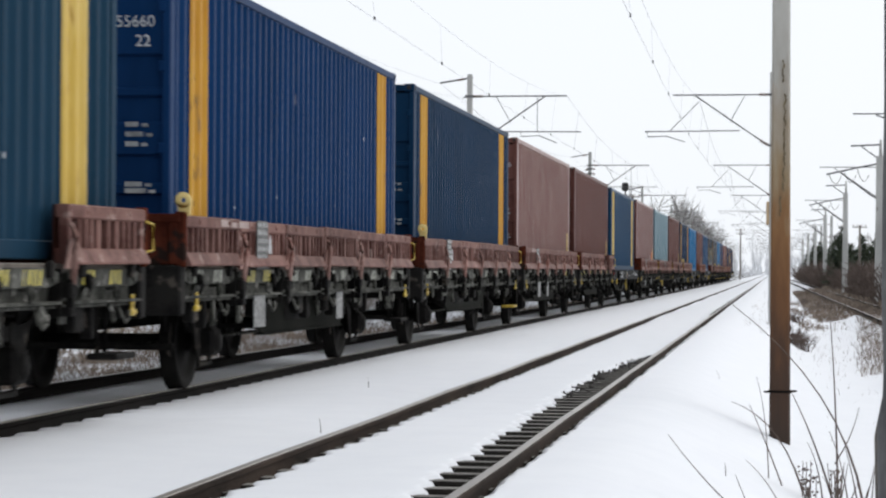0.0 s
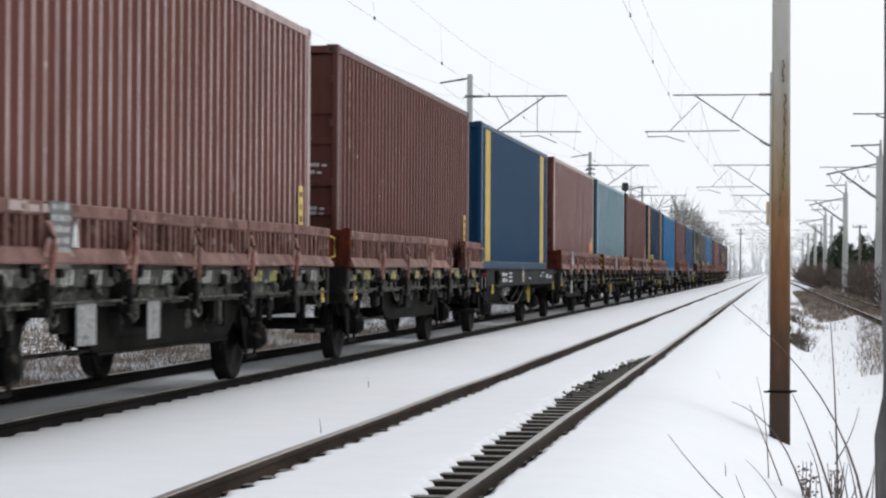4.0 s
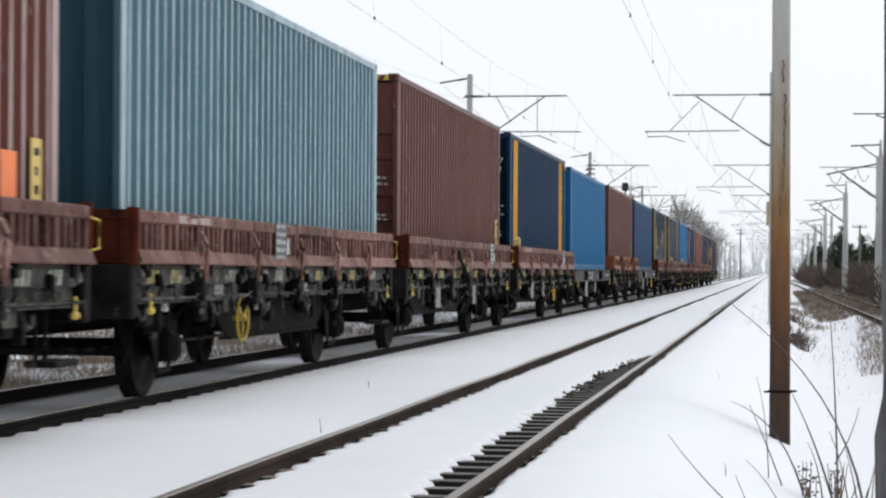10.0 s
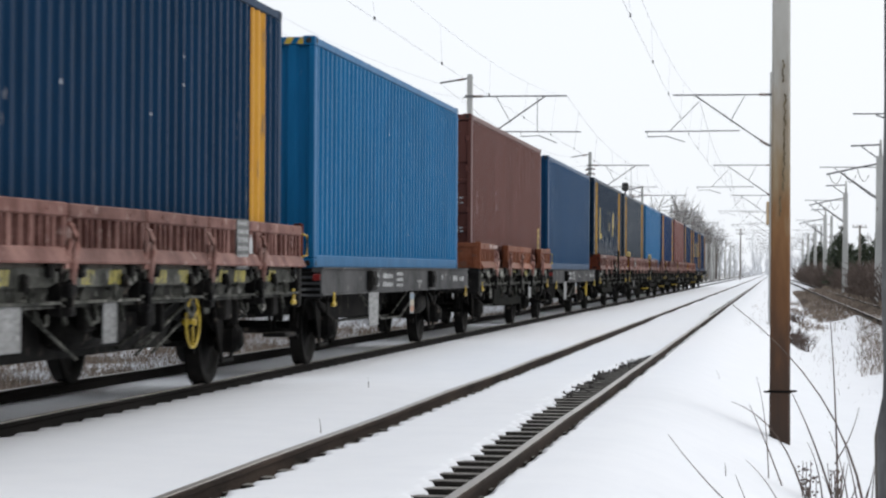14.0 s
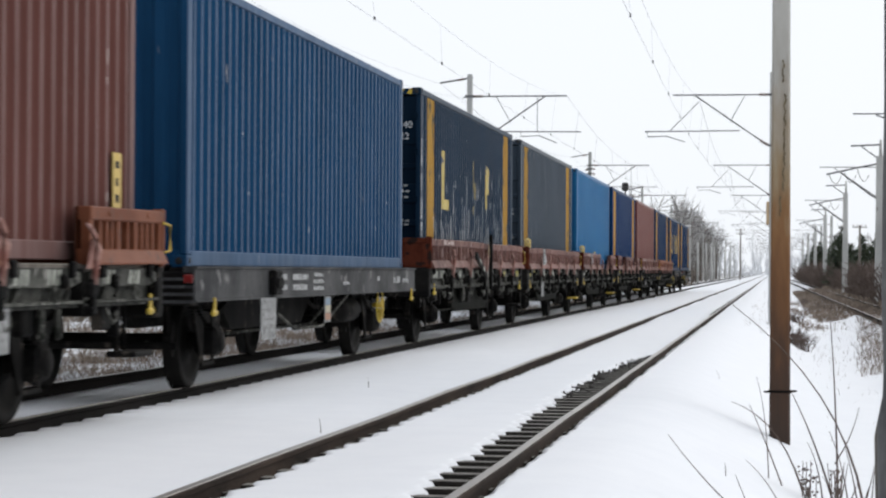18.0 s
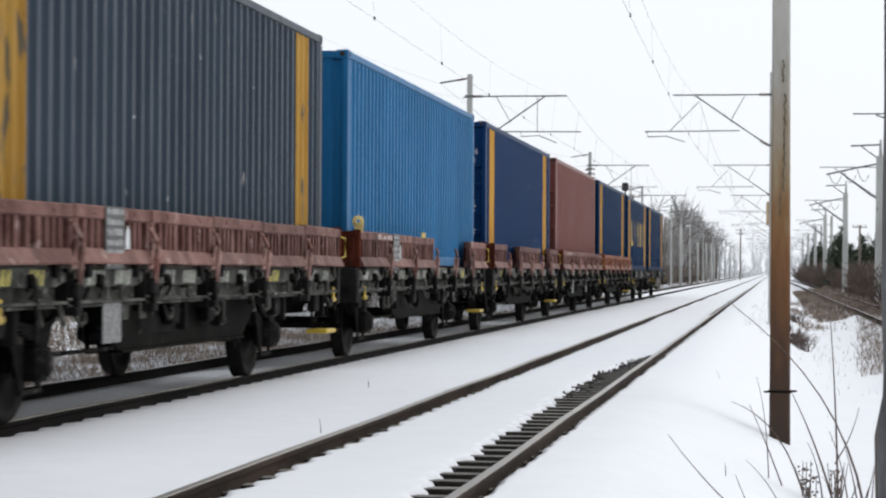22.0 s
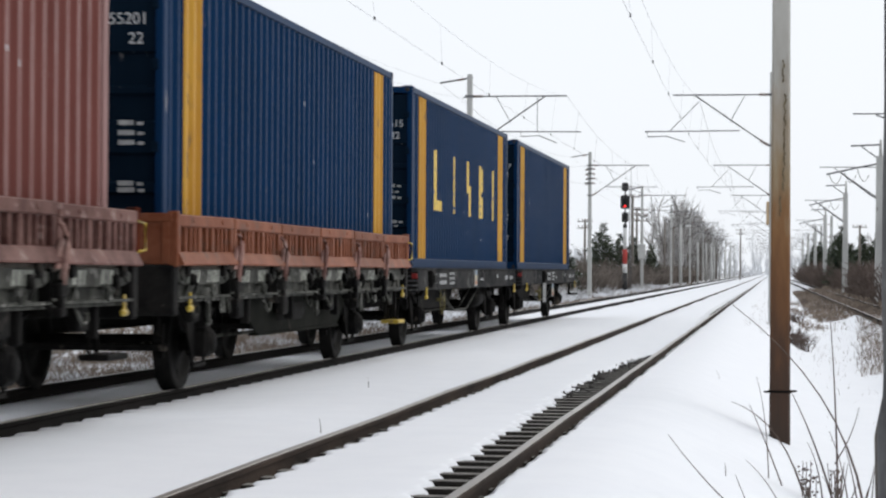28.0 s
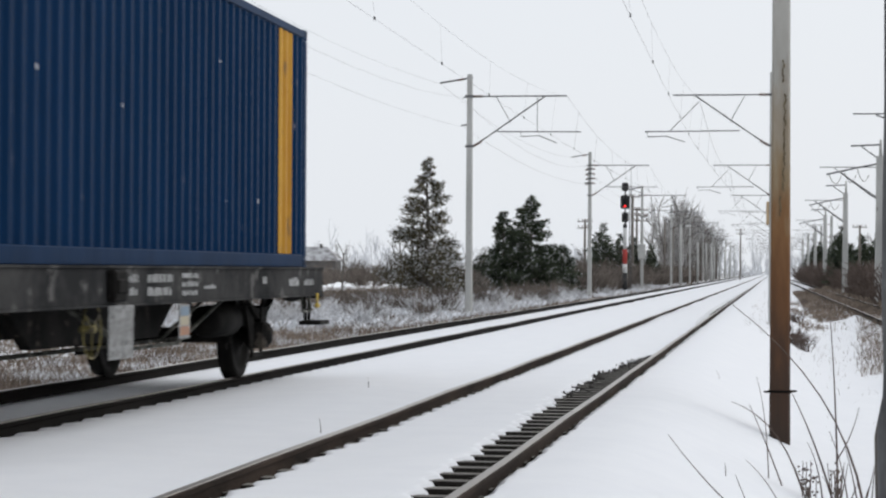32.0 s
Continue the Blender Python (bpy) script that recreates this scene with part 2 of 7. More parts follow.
M_SCRUB = mat("grey_brown_brushwood", (0.1, 0.082, 0.07), (0.2, 0.17, 0.148), rough=0.95, scale=0.4, fine=6, bump=0.0)
M_NEEDLE = mat("dark_conifer_needles", (0.024, 0.036, 0.022), (0.075, 0.09, 0.055), rough=0.85, scale=1.5, fine=15, bump=0.0, island=True)
M_NEEDLE2 = mat("olive_juniper_needles", (0.06, 0.056, 0.032), (0.155, 0.13, 0.078), rough=0.85, scale=1.5, fine=15, bump=0.0, island=True)
M_GRASS = mat("dry_winter_grass", (0.12, 0.092, 0.072), (0.26, 0.208, 0.168), rough=0.95, scale=0.6, fine=6, bump=0.0, island=True)
M_SOIL = mat("dead_grass_soil", (0.07, 0.057, 0.047), (0.16, 0.135, 0.112), rough=0.95, scale=0.9, fine=7, bump=0.6, spots=(0.7, 0.72, 0.75), spot_amount=0.23, spot_scale=2.2)
M_WOODPOLE = mat("tarred_wood_pole", (0.13, 0.11, 0.095), (0.22, 0.2, 0.18), rough=0.9, scale=2, fine=30, stretch=(1, 1, 0.1), bump=0.4)
M_HOUSE = mat("house_wall_plaster", (0.07, 0.066, 0.064), (0.12, 0.115, 0.112), rough=0.9, scale=0.5, fine=6, bump=0.1)
M_ROOF = mat("snowy_roof_sheet", (0.5, 0.51, 0.53), (0.2, 0.19, 0.19), rough=0.8, scale=0.6, fine=4, bump=0.1)
M_GLASSDARK = mat("dark_window_glass", (0.02, 0.022, 0.025), (0.03, 0.03, 0.035), rough=0.1, scale=1, fine=5, bump=0.0)
M_SIGBLACK = mat("signal_black", (0.012, 0.012, 0.013), (0.02, 0.02, 0.02), rough=0.6, scale=4, fine=20, bump=0.05)
M_SIGRED = mat("signal_post_red", (0.40, 0.045, 0.035), (0.3, 0.035, 0.03), rough=0.6, scale=4, fine=20, bump=0.05)
M_SIGWHITE = mat("signal_post_white", (0.62, 0.62, 0.61), (0.5, 0.5, 0.5), rough=0.6, scale=4, fine=20, bump=0.05)


def mast_stain():
    """Near mast: bare grey above, rust-brown tar stain below with a ragged edge."""
    m = mat("rust_stained_mast", (0.37, 0.355, 0.32), (0.46, 0.45, 0.42), rough=0.8, scale=1.5, fine=25, stretch=(1, 1, 0.25), bump=0.3)
    n, l = m.node_tree.nodes, m.node_tree.links
    bsdf = n["Principled BSDF"]
    old = bsdf.inputs["Base Color"].links[0].from_socket
    co = n.new("ShaderNodeTexCoord")
    sx = n.new("ShaderNodeSeparateXYZ")
    l.new(co.outputs["Object"], sx.inputs[0])
    no = n.new("ShaderNodeTexNoise")
    no.inputs["Scale"].default_value, no.inputs["Detail"].default_value = 3.0, 6
    mp = n.new("ShaderNodeMapping")
    mp.inputs["Scale"].default_value = (4, 4, 0.8)
    l.new(co.outputs["Object"], mp.inputs[0]), l.new(mp.outputs[0], no.inputs[0])
    ad = n.new("ShaderNodeMath")
    ad.operation = "MULTIPLY_ADD"
    ad.inputs[1].default_value = 1.5
    l.new(no.outputs[0], ad.inputs[0]), l.new(sx.outputs["Z"], ad.inputs[2])
    rp = n.new("ShaderNodeValToRGB")
    e = rp.color_ramp.elements
    mr = n.new("ShaderNodeMapRange")
    mr.inputs["From Min"].default_value, mr.inputs["From Max"].default_value = 0.0, 5.0
    l.new(ad.outputs[0], mr.inputs[0]), l.new(mr.outputs[0], rp.inputs[0])
    e[0].position, e[0].color = 0.16, (0.040, 0.024, 0.016, 1)
    e[1].position, e[1].color = 0.74, (0.27, 0.2, 0.12, 1)
    for pos, c in ((0.32, (0.058, 0.029, 0.016, 1)), (0.48, (0.13, 0.058, 0.022, 1)), (0.62, (0.21, 0.105, 0.042, 1))):
        k = e.new(pos)
        k.color = c
    r2 = n.new("ShaderNodeValToRGB")
    r2.color_ramp.elements[0].position, r2.color_ramp.elements[1].position = 0.74, 0.98
    l.new(mr.outputs[0], r2.inputs[0])
    mx = n.new("ShaderNodeMix")
    mx.data_type = "RGBA"
    l.new(r2.outputs[0], mx.inputs[0]), l.new(rp.outputs[0], mx.inputs[6]), l.new(old, mx.inputs[7])
    l.new(mx.outputs[2], bsdf.inputs["Base Color"])
    return m


M_STAIN = mast_stain()
M_MARK = mat("old_brown_stencil", (0.17, 0.135, 0.075), (0.10, 0.075, 0.045), rough=0.8, scale=9, fine=50, bump=0.2)
M_TAN = mat("tan_box_paint", (0.45, 0.33, 0.2), (0.36, 0.26, 0.16), rough=0.6, scale=4, fine=20, bump=0.05)


def glow(name, c, s):
    m = bpy.data.materials.new(name)
    m.use_nodes = True
    b = m.node_tree.nodes["Principled BSDF"]
    b.inputs["Base Color"].default_value = (*c, 1)
    b.inputs["Emission Color"].default_value, b.inputs["Emission Strength"].default_value = (*c, 1), s
    return m


M_REDLIGHT = glow("red_signal_light", (1.0, 0.02, 0.02), 3.0)


# ---------------------------------------------------------------- mesh helpers
class Geo:
    """Collects pieces of one mesh."""

    def __init__(self):
        self.v, self.f, self.s = [], [], []

    def add(self, vs, fs, smooth=False):
        k = len(self.v)
        self.v += [tuple(p) for p in vs]
        self.f += [tuple(i + k for i in q) for q in fs]
        self.s += [smooth] * len(fs)
        return self

    def box(self, x0, x1, y0, y1, z0, z1, b=0.0):
        b = min(b, (x1 - x0) * 0.45, (y1 - y0) * 0.45, (z1 - z0) * 0.45)
        if b <= 0:
            vs = [(x, y, z) for x in (x0, x1) for y in (y0, y1) for z in (z0, z1)]
            return self.add(vs, [(0, 1, 3, 2), (4, 6, 7, 5), (0, 4, 5, 1), (2, 3, 7, 6), (0, 2, 6, 4), (1, 5, 7, 3)])
        lo, hi = (x0, y0, z0), (x1, y1, z1)
        vs, ix = [], {}
        for c in [(i, j, k) for i in (0, 1) for j in (0, 1) for k in (0, 1)]:
            for ax in range(3):
                p = []
                for d in range(3):
                    e = hi[d] if c[d] else lo[d]
                    if d != ax:
                        e += -b if c[d] else b
                    p.append(e)
                ix[c, ax] = len(vs)
                vs.append(p)
        fs = []
        for ax in range(3):
            o = [d for d in range(3) if d != ax]
            for s in (0, 1):
                q = []
                for u, w in ((0, 0), (1, 0), (1, 1), (0, 1)):
                    c = [0, 0, 0]
                    c[ax], c[o[0]], c[o[1]] = s, u, w
                    q.append(ix[tuple(c), ax])
                fs.append(q if (s == 1) == (ax != 1) else q[::-1])
        for ax in range(3):
            o = [d for d in range(3) if d != ax]
            for u in (0, 1):
                for w in (0, 1):
                    c0, c1 = [0, 0, 0], [0, 0, 0]
                    c0[o[0]] = c1[o[0]] = u
                    c0[o[1]] = c1[o[1]] = w
                    c1[ax] = 1
                    c0, c1 = tuple(c0), tuple(c1)
                    q = [ix[c0, o[0]], ix[c1, o[0]], ix[c1, o[1]], ix[c0, o[1]]]
                    fs.append(q if ((u + w) % 2 == 0) == (ax != 1) else q[::-1])
        for c in [(i, j, k) for i in (0, 1) for j in (0, 1) for k in (0, 1)]:
            q = [ix[c, 0], ix[c, 1], ix[c, 2]]
            fs.append(q if sum(c) % 2 else q[::-1])
        return self.add(vs, fs)

    def tube(self, pts, r, n=6, cap=True):
        """A tube through pts; r is one radius or one for each point."""
        pts = [Vector(p) for p in pts]
        rs = r if isinstance(r, (list, tuple)) else [r] * len(pts)
        vs, fs = [], []
        for i, p in enumerate(pts):
            d = (pts[min(i + 1, len(pts) - 1)] - pts[max(i - 1, 0)]).normalized()
            a = d.orthogonal().normalized() if abs(d.z) > 0.9 else d.cross(Vector((0, 0, 1))).normalized()
            if abs(d.z) > 0.9:
                a = Vector((1, 0, 0)) - d * d.x
                a.normalize()
            b = d.cross(a)
            for k in range(n):
                w = 2 * math.pi * k / n
                vs.append(p + (a * math.cos(w) + b * math.sin(w)) * rs[i])
        for i in range(len(pts) - 1):
            for k in range(n):
                k2 = (k + 1) % n
                fs.append((i * n + k, i * n + k2, (i + 1) * n + k2, (i + 1) * n + k))
        self.add(vs, fs, n > 4)
        if cap:
            m = len(self.v) - len(vs)
            self.f += [tuple(m + k for k in range(n))[::-1], tuple(m + (len(pts) - 1) * n + k for k in range(n))]
            self.s += [False, False]
        return self

    def lathe(self, prof, axis, n=24, at=(0, 0, 0)):
        """A ring of (distance along axis, radius) turned round it; axis 'x', 'y' or 'z'."""
        vs, fs = [], []
        for k in range(n):
            w = 2 * math.pi * k / n
            c, s = math.cos(w), math.sin(w)
            for d, r in prof:
                p = {"x": (d, r * c, r * s), "y": (r * s, d, r * c), "z": (r * c, r * s, d)}[axis]
                vs.append((p[0] + at[0], p[1] + at[1], p[2] + at[2]))
        m = len(prof)
        for k in range(n):
            k2 = (k + 1) % n
            for i in range(m - 1):
                fs.append((k * m + i, k2 * m + i, k2 * m + i + 1, k * m + i + 1))
        return self.add(vs, fs, True)

    def prism(self, poly, axis, a, b):
        """A flat outline drawn out from a to b along an axis. The outline's two numbers are the other axes, in order."""
        def put(u, w, t):
            return {"x": (t, u, w), "y": (u, t, w), "z": (u, w, t)}[axis]
        n = len(poly)
        vs = [put(u, w, a) for u, w in poly] + [put(u, w, b) for u, w in poly]
        fs = [(i, (i + 1) % n, (i + 1) % n + n, i + n) for i in range(n)]
        fs += [tuple(range(n))[::-1], tuple(range(n, 2 * n))]
        return self.add(vs, fs)

    def mesh(self, name, material):
        me = bpy.data.meshes.new(name)
        me.from_pydata(self.v, [], self.f)
        me.polygons.foreach_set("use_smooth", self.s)
        me.materials.append(material)
        me.update()
        bm = bmesh.new()
        bm.from_mesh(me)
        if len(bm.faces) < 40000:
            bmesh.ops.recalc_face_normals(bm, faces=bm.faces)
        bm.to_mesh(me)
        bm.free()
        return me


MESHES = {}


def shared(key, make):
    """One mesh for alike pieces."""
    if key not in MESHES:
        MESHES[key] = make()
    return MESHES[key]


def part(name, geo, material, parent, label="", at=None):
    me = geo.mesh(name, material) if isinstance(geo, Geo) else geo
    ob = new(name, me)
    ob.parent = parent
    if at is not None:
        ob.matrix_basis = at if isinstance(at, Matrix) else Matrix.Translation(at)
    if label:
        ob["label"] = label
    return ob


def thing(name, label, category, group="", kind="", at=None):
    ob = new(name)
    ob.empty_display_size = 0.3
    if at is not None:
        ob.matrix_basis = at if isinstance(at, Matrix) else Matrix.Translation(at)
    return tagged(ob, label, category, group, kind)


def solid(name, geo, material, label, category, group="", kind="", at=None):
    ob = new(name, geo.mesh(name, material) if isinstance(geo, Geo) else geo)
    if at is not None:
        ob.matrix_basis = at if isinstance(at, Matrix) else Matrix.Translation(at)
    return tagged(ob, label, category, group, kind)


# ---------------------------------------------------------------- the ground and the tracks
GAUGE = 1.505                       # between rail centres
FAR_X, NEAR_X = -6.687, -2.446      # centre lines of the two tracks
RAILS = [FAR_X - GAUGE / 2, FAR_X + GAUGE / 2, NEAR_X - GAUGE / 2, NEAR_X + GAUGE / 2]
SLOPE_X = [-900, -120, -45, -25, -14, -11, -9.4, -8.6, -7.9, -7.3, -6.7, -6.0, -5.5, -4.6, -3.8, -3.1, -2.4, -1.6, -1.25, -0.9, -0.35, 0.15, 0.9, 1.8, 2.8, 3.4, 5.6, 7.5, 14, 60, 900]
SLOPE_Z = [-2.5, -1.0, -0.7, -0.5, -0.42, -0.40, -0.38, -0.30, -0.16, -0.12, -0.12, -0.09, -0.085, -0.045, -0.06, -0.09, -0.075, -0.09, -0.095, -0.17, -0.42, -0.66, -0.88, -0.95, -0.85, -0.66, -0.62, -0.55, -0.4, -0.6, -2.5]


def ground_z(x, y):
    return np.interp(x, SLOPE_X, SLOPE_Z)


def lump(x, y, s, seed):
    """Cheap smooth noise for arrays."""
    r = np.random.RandomState(seed)
    z = np.zeros_like(x)
    for k in range(7):
        a = r.uniform(0, 2 * math.pi)
        f = s * (0.6 + 0.35 * k)
        z += np.sin((x * math.cos(a) + y * math.sin(a)) * f + r.uniform(0, 6)) / (1 + 0.5 * k)
    return z / 2.6


def bare_edge(y):
    """How far the snow has blown off the sleepers beside the near track's right rail."""
    w = np.interp(y, [8, 12.7, 15.7, 18, 22, 24, 27.7, 29.2, 30.5, 32.4, 33.4, 34.6, 50, 58, 75, 100, 150, 200],
                  [0.33, 0.34, 0.39, 0.40, 0.45, 0.47, 0.48, 0.42, 0.36, 0.32, 0.22, 0.0, 0.0, 0.24, 0.36, 0.38, 0.34, 0.0])
    return w * (1 + 0.06 * np.sin(y * 2.3) + 0.05 * np.sin(y * 5.1 + 1))


def build_ground():
    xs = set(np.round(np.concatenate([[-900, -500, -250, -120, -80, -60], np.arange(-45, -10, 1.2), np.arange(-10, 3.6, 0.2), np.arange(3.6, 16, 0.8), [20, 30, 60, 120, 300, 900]]), 3))
    for r in RAILS:
        for d in (0.045, 0.06, 0.075, 0.09, 0.105, 0.12, 0.14, 0.16, 0.19, 0.23, 0.28):
            xs |= {round(r + d, 3), round(r - d, 3)}
    for d in np.arange(0.05, 0.62, 0.035):
        xs.add(round(RAILS[3] - d, 3))
    xs = np.array(sorted(xs))
    ys = np.concatenate([[-1200, -600, -400, -300, -200, -120, -60, -20, 0, 5, 8], np.arange(9.5, 34, 0.075), np.arange(34, 70, 0.15), np.arange(70, 130, 0.6), np.arange(130, 340, 3), np.geomspace(340, 4500, 40)])
    X, Y = np.meshgrid(xs, ys)
    Z = ground_z(X, Y)
    near = np.clip((140 - Y) / 80, 0, 1)
    Z += np.where(X > -1.2, 0.0, 0.003) * lump(X, Y, 0.9, 3) * near + np.where(X > -1.2, 0.0, 0.0025) * lump(X, Y, 3.1, 4) * np.clip((60 - Y) / 30, 0, 1)
    Z += np.where(X < -9, 0.12 * lump(X, Y, 0.5, 8), 0) + np.clip((X - 0.8) / 0.8, 0, 1) * 0.06 * lump(X, Y, 0.8, 9)
    for i, r in enumerate(RAILS):
        d = np.abs(X - r)
        wave = 0.5 + 0.5 * np.cos(2 * math.pi * (Y + 0.13 * i) / 0.6 + 0.8 * lump(X * 0, Y, 1.2, 20 + i))
        edge = np.where((X > r) & (i == 3), 0.022, 0.036) + np.where((X > r) & (i == 3), 0.03, 0.08 if i == 1 else 0.07) * wave * np.clip((75 - Y) / 30, 0.25, 1) + 0.02 * lump(X * 0, Y, 4.0, 30 + i)
        if i == 1:       # rounded lumps of snow between the sleeper ends
            edge = np.where(X > r, 0.05 + 0.15 * (1 - np.abs(np.cos(math.pi * Y / 0.56 + 0.5 * lump(X * 0, Y, 1.3, 61)))) * (0.8 + 0.4 * lump(X * 0, Y, 2.2, 62)), edge)
        t = np.clip((d - edge) / 0.024, 0, 1)
        t = t * t * (3 - 2 * t)
        low = -0.128 + (0.07 * np.clip((Y - 34) / 40, 0, 1) * (0.75 + 0.5 * lump(X * 0, Y, 0.5, 50 + i)) if i > 1 else 0)
        Z = np.where(d < 0.35, low + (Z - low) * t, Z)
    inside = RAILS[3] - X
    e = bare_edge(Y)
    teeth = 0.036 * np.cos(2 * math.pi * Y / 0.47) + 0.028 * lump(X * 0, Y, 9, 41) + 0.02 * lump(X * 0, Y, 23, 43) + np.where(Y > 45, 0.05 * lump(X * 0, Y, 1.1, 45), 0)
    t = np.clip((inside - (e + teeth)) / 0.045, 0, 1)
    t = t * t * (3 - 2 * t)
    hole = (inside > 0.04) & (inside < 0.9) & (Y < 200) & (Y > 5)
    Z = np.where(hole, -0.178 + (Z + 0.178) * np.where(e > 0.06, t, 1), Z)
    nx, ny = len(xs), len(ys)
    k = np.arange(nx * ny).reshape(ny, nx)
    q = np.stack([k[:-1, :-1], k[:-1, 1:], k[1:, 1:], k[1:, :-1]], -1).reshape(-1, 4)
    me = bpy.data.meshes.new("ground")
    me.from_pydata(np.stack([X, Y, Z], -1).reshape(-1, 3).tolist(), [], q.tolist())
    me.polygons.foreach_set("use_smooth", [True] * len(q))
    cx = X[:-1, :-1].reshape(-1)
    cy = Y[:-1, :-1].reshape(-1)
    me.materials.append(M_SNOW), me.materials.append(M_SOIL), me.materials.append(M_FIELD)
    edge = -9.0 + 0.5 * np.sin(cy * 0.31) + 0.3 * np.sin(cy * 1.1)
    edge_r = 5.3 + 0.5 * np.sin(cy * 0.11) + 0.4 * np.sin(cy * 0.7)
    patch = (cx > 1.9 + 0.4 * np.sin(cy * 0.23)) & (cy > 96) & (cy < 230)
    idx = np.where(((cx < edge) & (cx > -58)) | (cx > edge_r) | patch, 1, 0)
    idx = np.where((cx <= -58) | (cx > 18), 2, idx)
    me.polygons.foreach_set("material_index", idx.astype(int).tolist())
    me.update()
    return tagged(new("ground", me), "snow-covered railway ground with dead grass at its sides", "ground", kind="structure")


RAIL_PROFILE = [(-0.072, -0.172), (0.072, -0.172), (0.072, -0.160), (0.012, -0.140), (0.010, -0.048), (0.035, -0.036), (0.036, -0.010), (0.030, -0.001),
                (-0.030, -0.001), (-0.036, -0.010), (-0.035, -0.036), (-0.010, -0.048), (-0.012, -0.140), (-0.072, -0.160)]


def sleeper_mesh():
    """Sleeper worn grey above, its sides coloured dark for the shade in the gaps."""
    me = Geo().box(-1.3, 0.80, -0.095, 0.095, -0.12, 0.0, 0.02).mesh("sleeper", M_SLEEPER_SHADE)
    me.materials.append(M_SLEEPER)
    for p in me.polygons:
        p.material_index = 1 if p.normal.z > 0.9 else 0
    return me


def track(name, cx, label, side_mat, y0, y1, z=0.0, skew=0.0, sleepers=None):
    t = thing(name, label, "railway track", kind="structure")
    for s in (-1, 1):
        x = cx + s * GAUGE / 2
        ys = np.concatenate([np.arange(y0, min(y1, 120), 4.0), np.geomspace(max(y0, 120), y1, 24)])
        g = Geo()
        n = len(RAIL_PROFILE)
        for y in ys:
            wob = 0.006 * math.sin(y * 0.7 + s) if y < 120 else 0
            g.v += [(x + u + skew * (y - 100), y, z + w + wob) for u, w in RAIL_PROFILE]
        for i in range(len(ys) - 1):
            for k in range(n):
                k2 = (k + 1) % n
                g.f.append((i * n + k, i * n + k2, (i + 1) * n + k2, (i + 1) * n + k))
                g.s.append(False)
        rail = part("rail", g, side_mat, t)
        top = Geo()
        for y in ys:
            wob = 0.006 * math.sin(y * 0.7 + s) if y < 120 else 0
            top.v += [(x + u + skew * (y - 100), y, z + w + wob) for u, w in ((-0.029, -0.0005), (0.029, -0.0005), (0.027, 0.003), (-0.027, 0.003))]
        for i in range(len(ys) - 1):
            for k in range(4):
                k2 = (k + 1) % 4
                top.f.append((i * 4 + k, i * 4 + k2, (i + 1) * 4 + k2, (i + 1) * 4 + k))
                top.s.append(False)
        part("rail_head", top, M_HEAD, rail, "polished running surface")
    if sleepers:
        me = shared("sleeper", lambda: sleeper_mesh())
        r = random.Random(5)
        for k in range(int((sleepers[1] - sleepers[0]) / 0.47)):
            part("sleeper", me, None, t, at=pose(cx, sleepers[0] + 0.47 * k + r.uniform(-0.02, 0.02), -0.102 + z, 0, 0, r.uniform(-0.5, 0.5)))
        clip = shared("rail_clip", lambda: Geo().box(-0.14, -0.07, -0.05, 0.05, 0, 0.035, 0.01).mesh("rail_clip", M_RAIL))
        for k in range(int((sleepers[1] - sleepers[0]) / 0.47)):
            part("rail_clip", clip, None, t, at=(cx + GAUGE / 2, sleepers[0] + 0.47 * k, -0.102 + z))
    return t


def ballast():
    """Stones and grit in the blown-bare strip between the sleepers."""
    r = random.Random(8)
    g = Geo()
    ys = np.concatenate([np.arange(8, 36, 0.5), np.arange(36, 206, 5)])
    for y in ys:
        g.v += [(RAILS[3] - 0.72, y, -0.170), (RAILS[3] - 0.01, y, -0.165)]
    for i in range(len(ys) - 1):
        g.f.append((2 * i, 2 * i + 1, 2 * i + 3, 2 * i + 2))
        g.s.append(False)
    for k in range(3000):
        y = r.uniform(9, 34)
        x = RAILS[3] - r.uniform(0.03, 0.5)
        s = r.uniform(0.01, 0.024)
        z = -0.168
        if y > 23 and k % 6 == 0:         # frozen clods along the snow's edge
            x = RAILS[3] - float(bare_edge(y)) + r.gauss(0.03, 0.05)
            s, z = r.uniform(0.012, 0.034), r.uniform(-0.12, -0.09)
        a = r.uniform(0, 6.28)
        vs = [(x + s * math.cos(a + w) * r.uniform(0.8, 1.3), y + s * math.sin(a + w), z) for w in (0, 1.6, 3.1, 4.7)] + [(x, y, z + s * r.uniform(0.7, 1.2))]
        g.add(vs, [(0, 1, 4), (1, 2, 4), (2, 3, 4), (3, 0, 4)])
    return solid("ballast", g, M_BALLAST, "dark crushed-stone ballast laid bare beside the rail", "ballast", kind="stuff")


# ---------------------------------------------------------------- the containers
CL, CW, CH = 12.192, 2.438, 2.80      # a forty-foot box
PERIOD, DEEP = 0.2785, 0.036
OUT_X = CW / 2 - 0.012


def fold(y):
    """How far the sheet lies in at y (0: outer face)."""
    p = ((y / PERIOD) % 1.0)
    for a, b, u, w in ((0, 0.2, 0, 0), (0.2, 0.46, 0, 1), (0.46, 0.74, 1, 1), (0.74, 1.0, 1, 0)):
        if p <= b:
            return DEEP * (u + (w - u) * (p - a) / (b - a))
    return 0.0


def folds(y0, y1):
    ys = {y0, y1}
    k = math.floor(y0 / PERIOD)
    while k * PERIOD < y1 + PERIOD:
        for q in (0, 0.2, 0.46, 0.74):
            y = (k + q) * PERIOD
            if y0 < y < y1:
                ys.add(y)
        k += 1
    return sorted(ys)


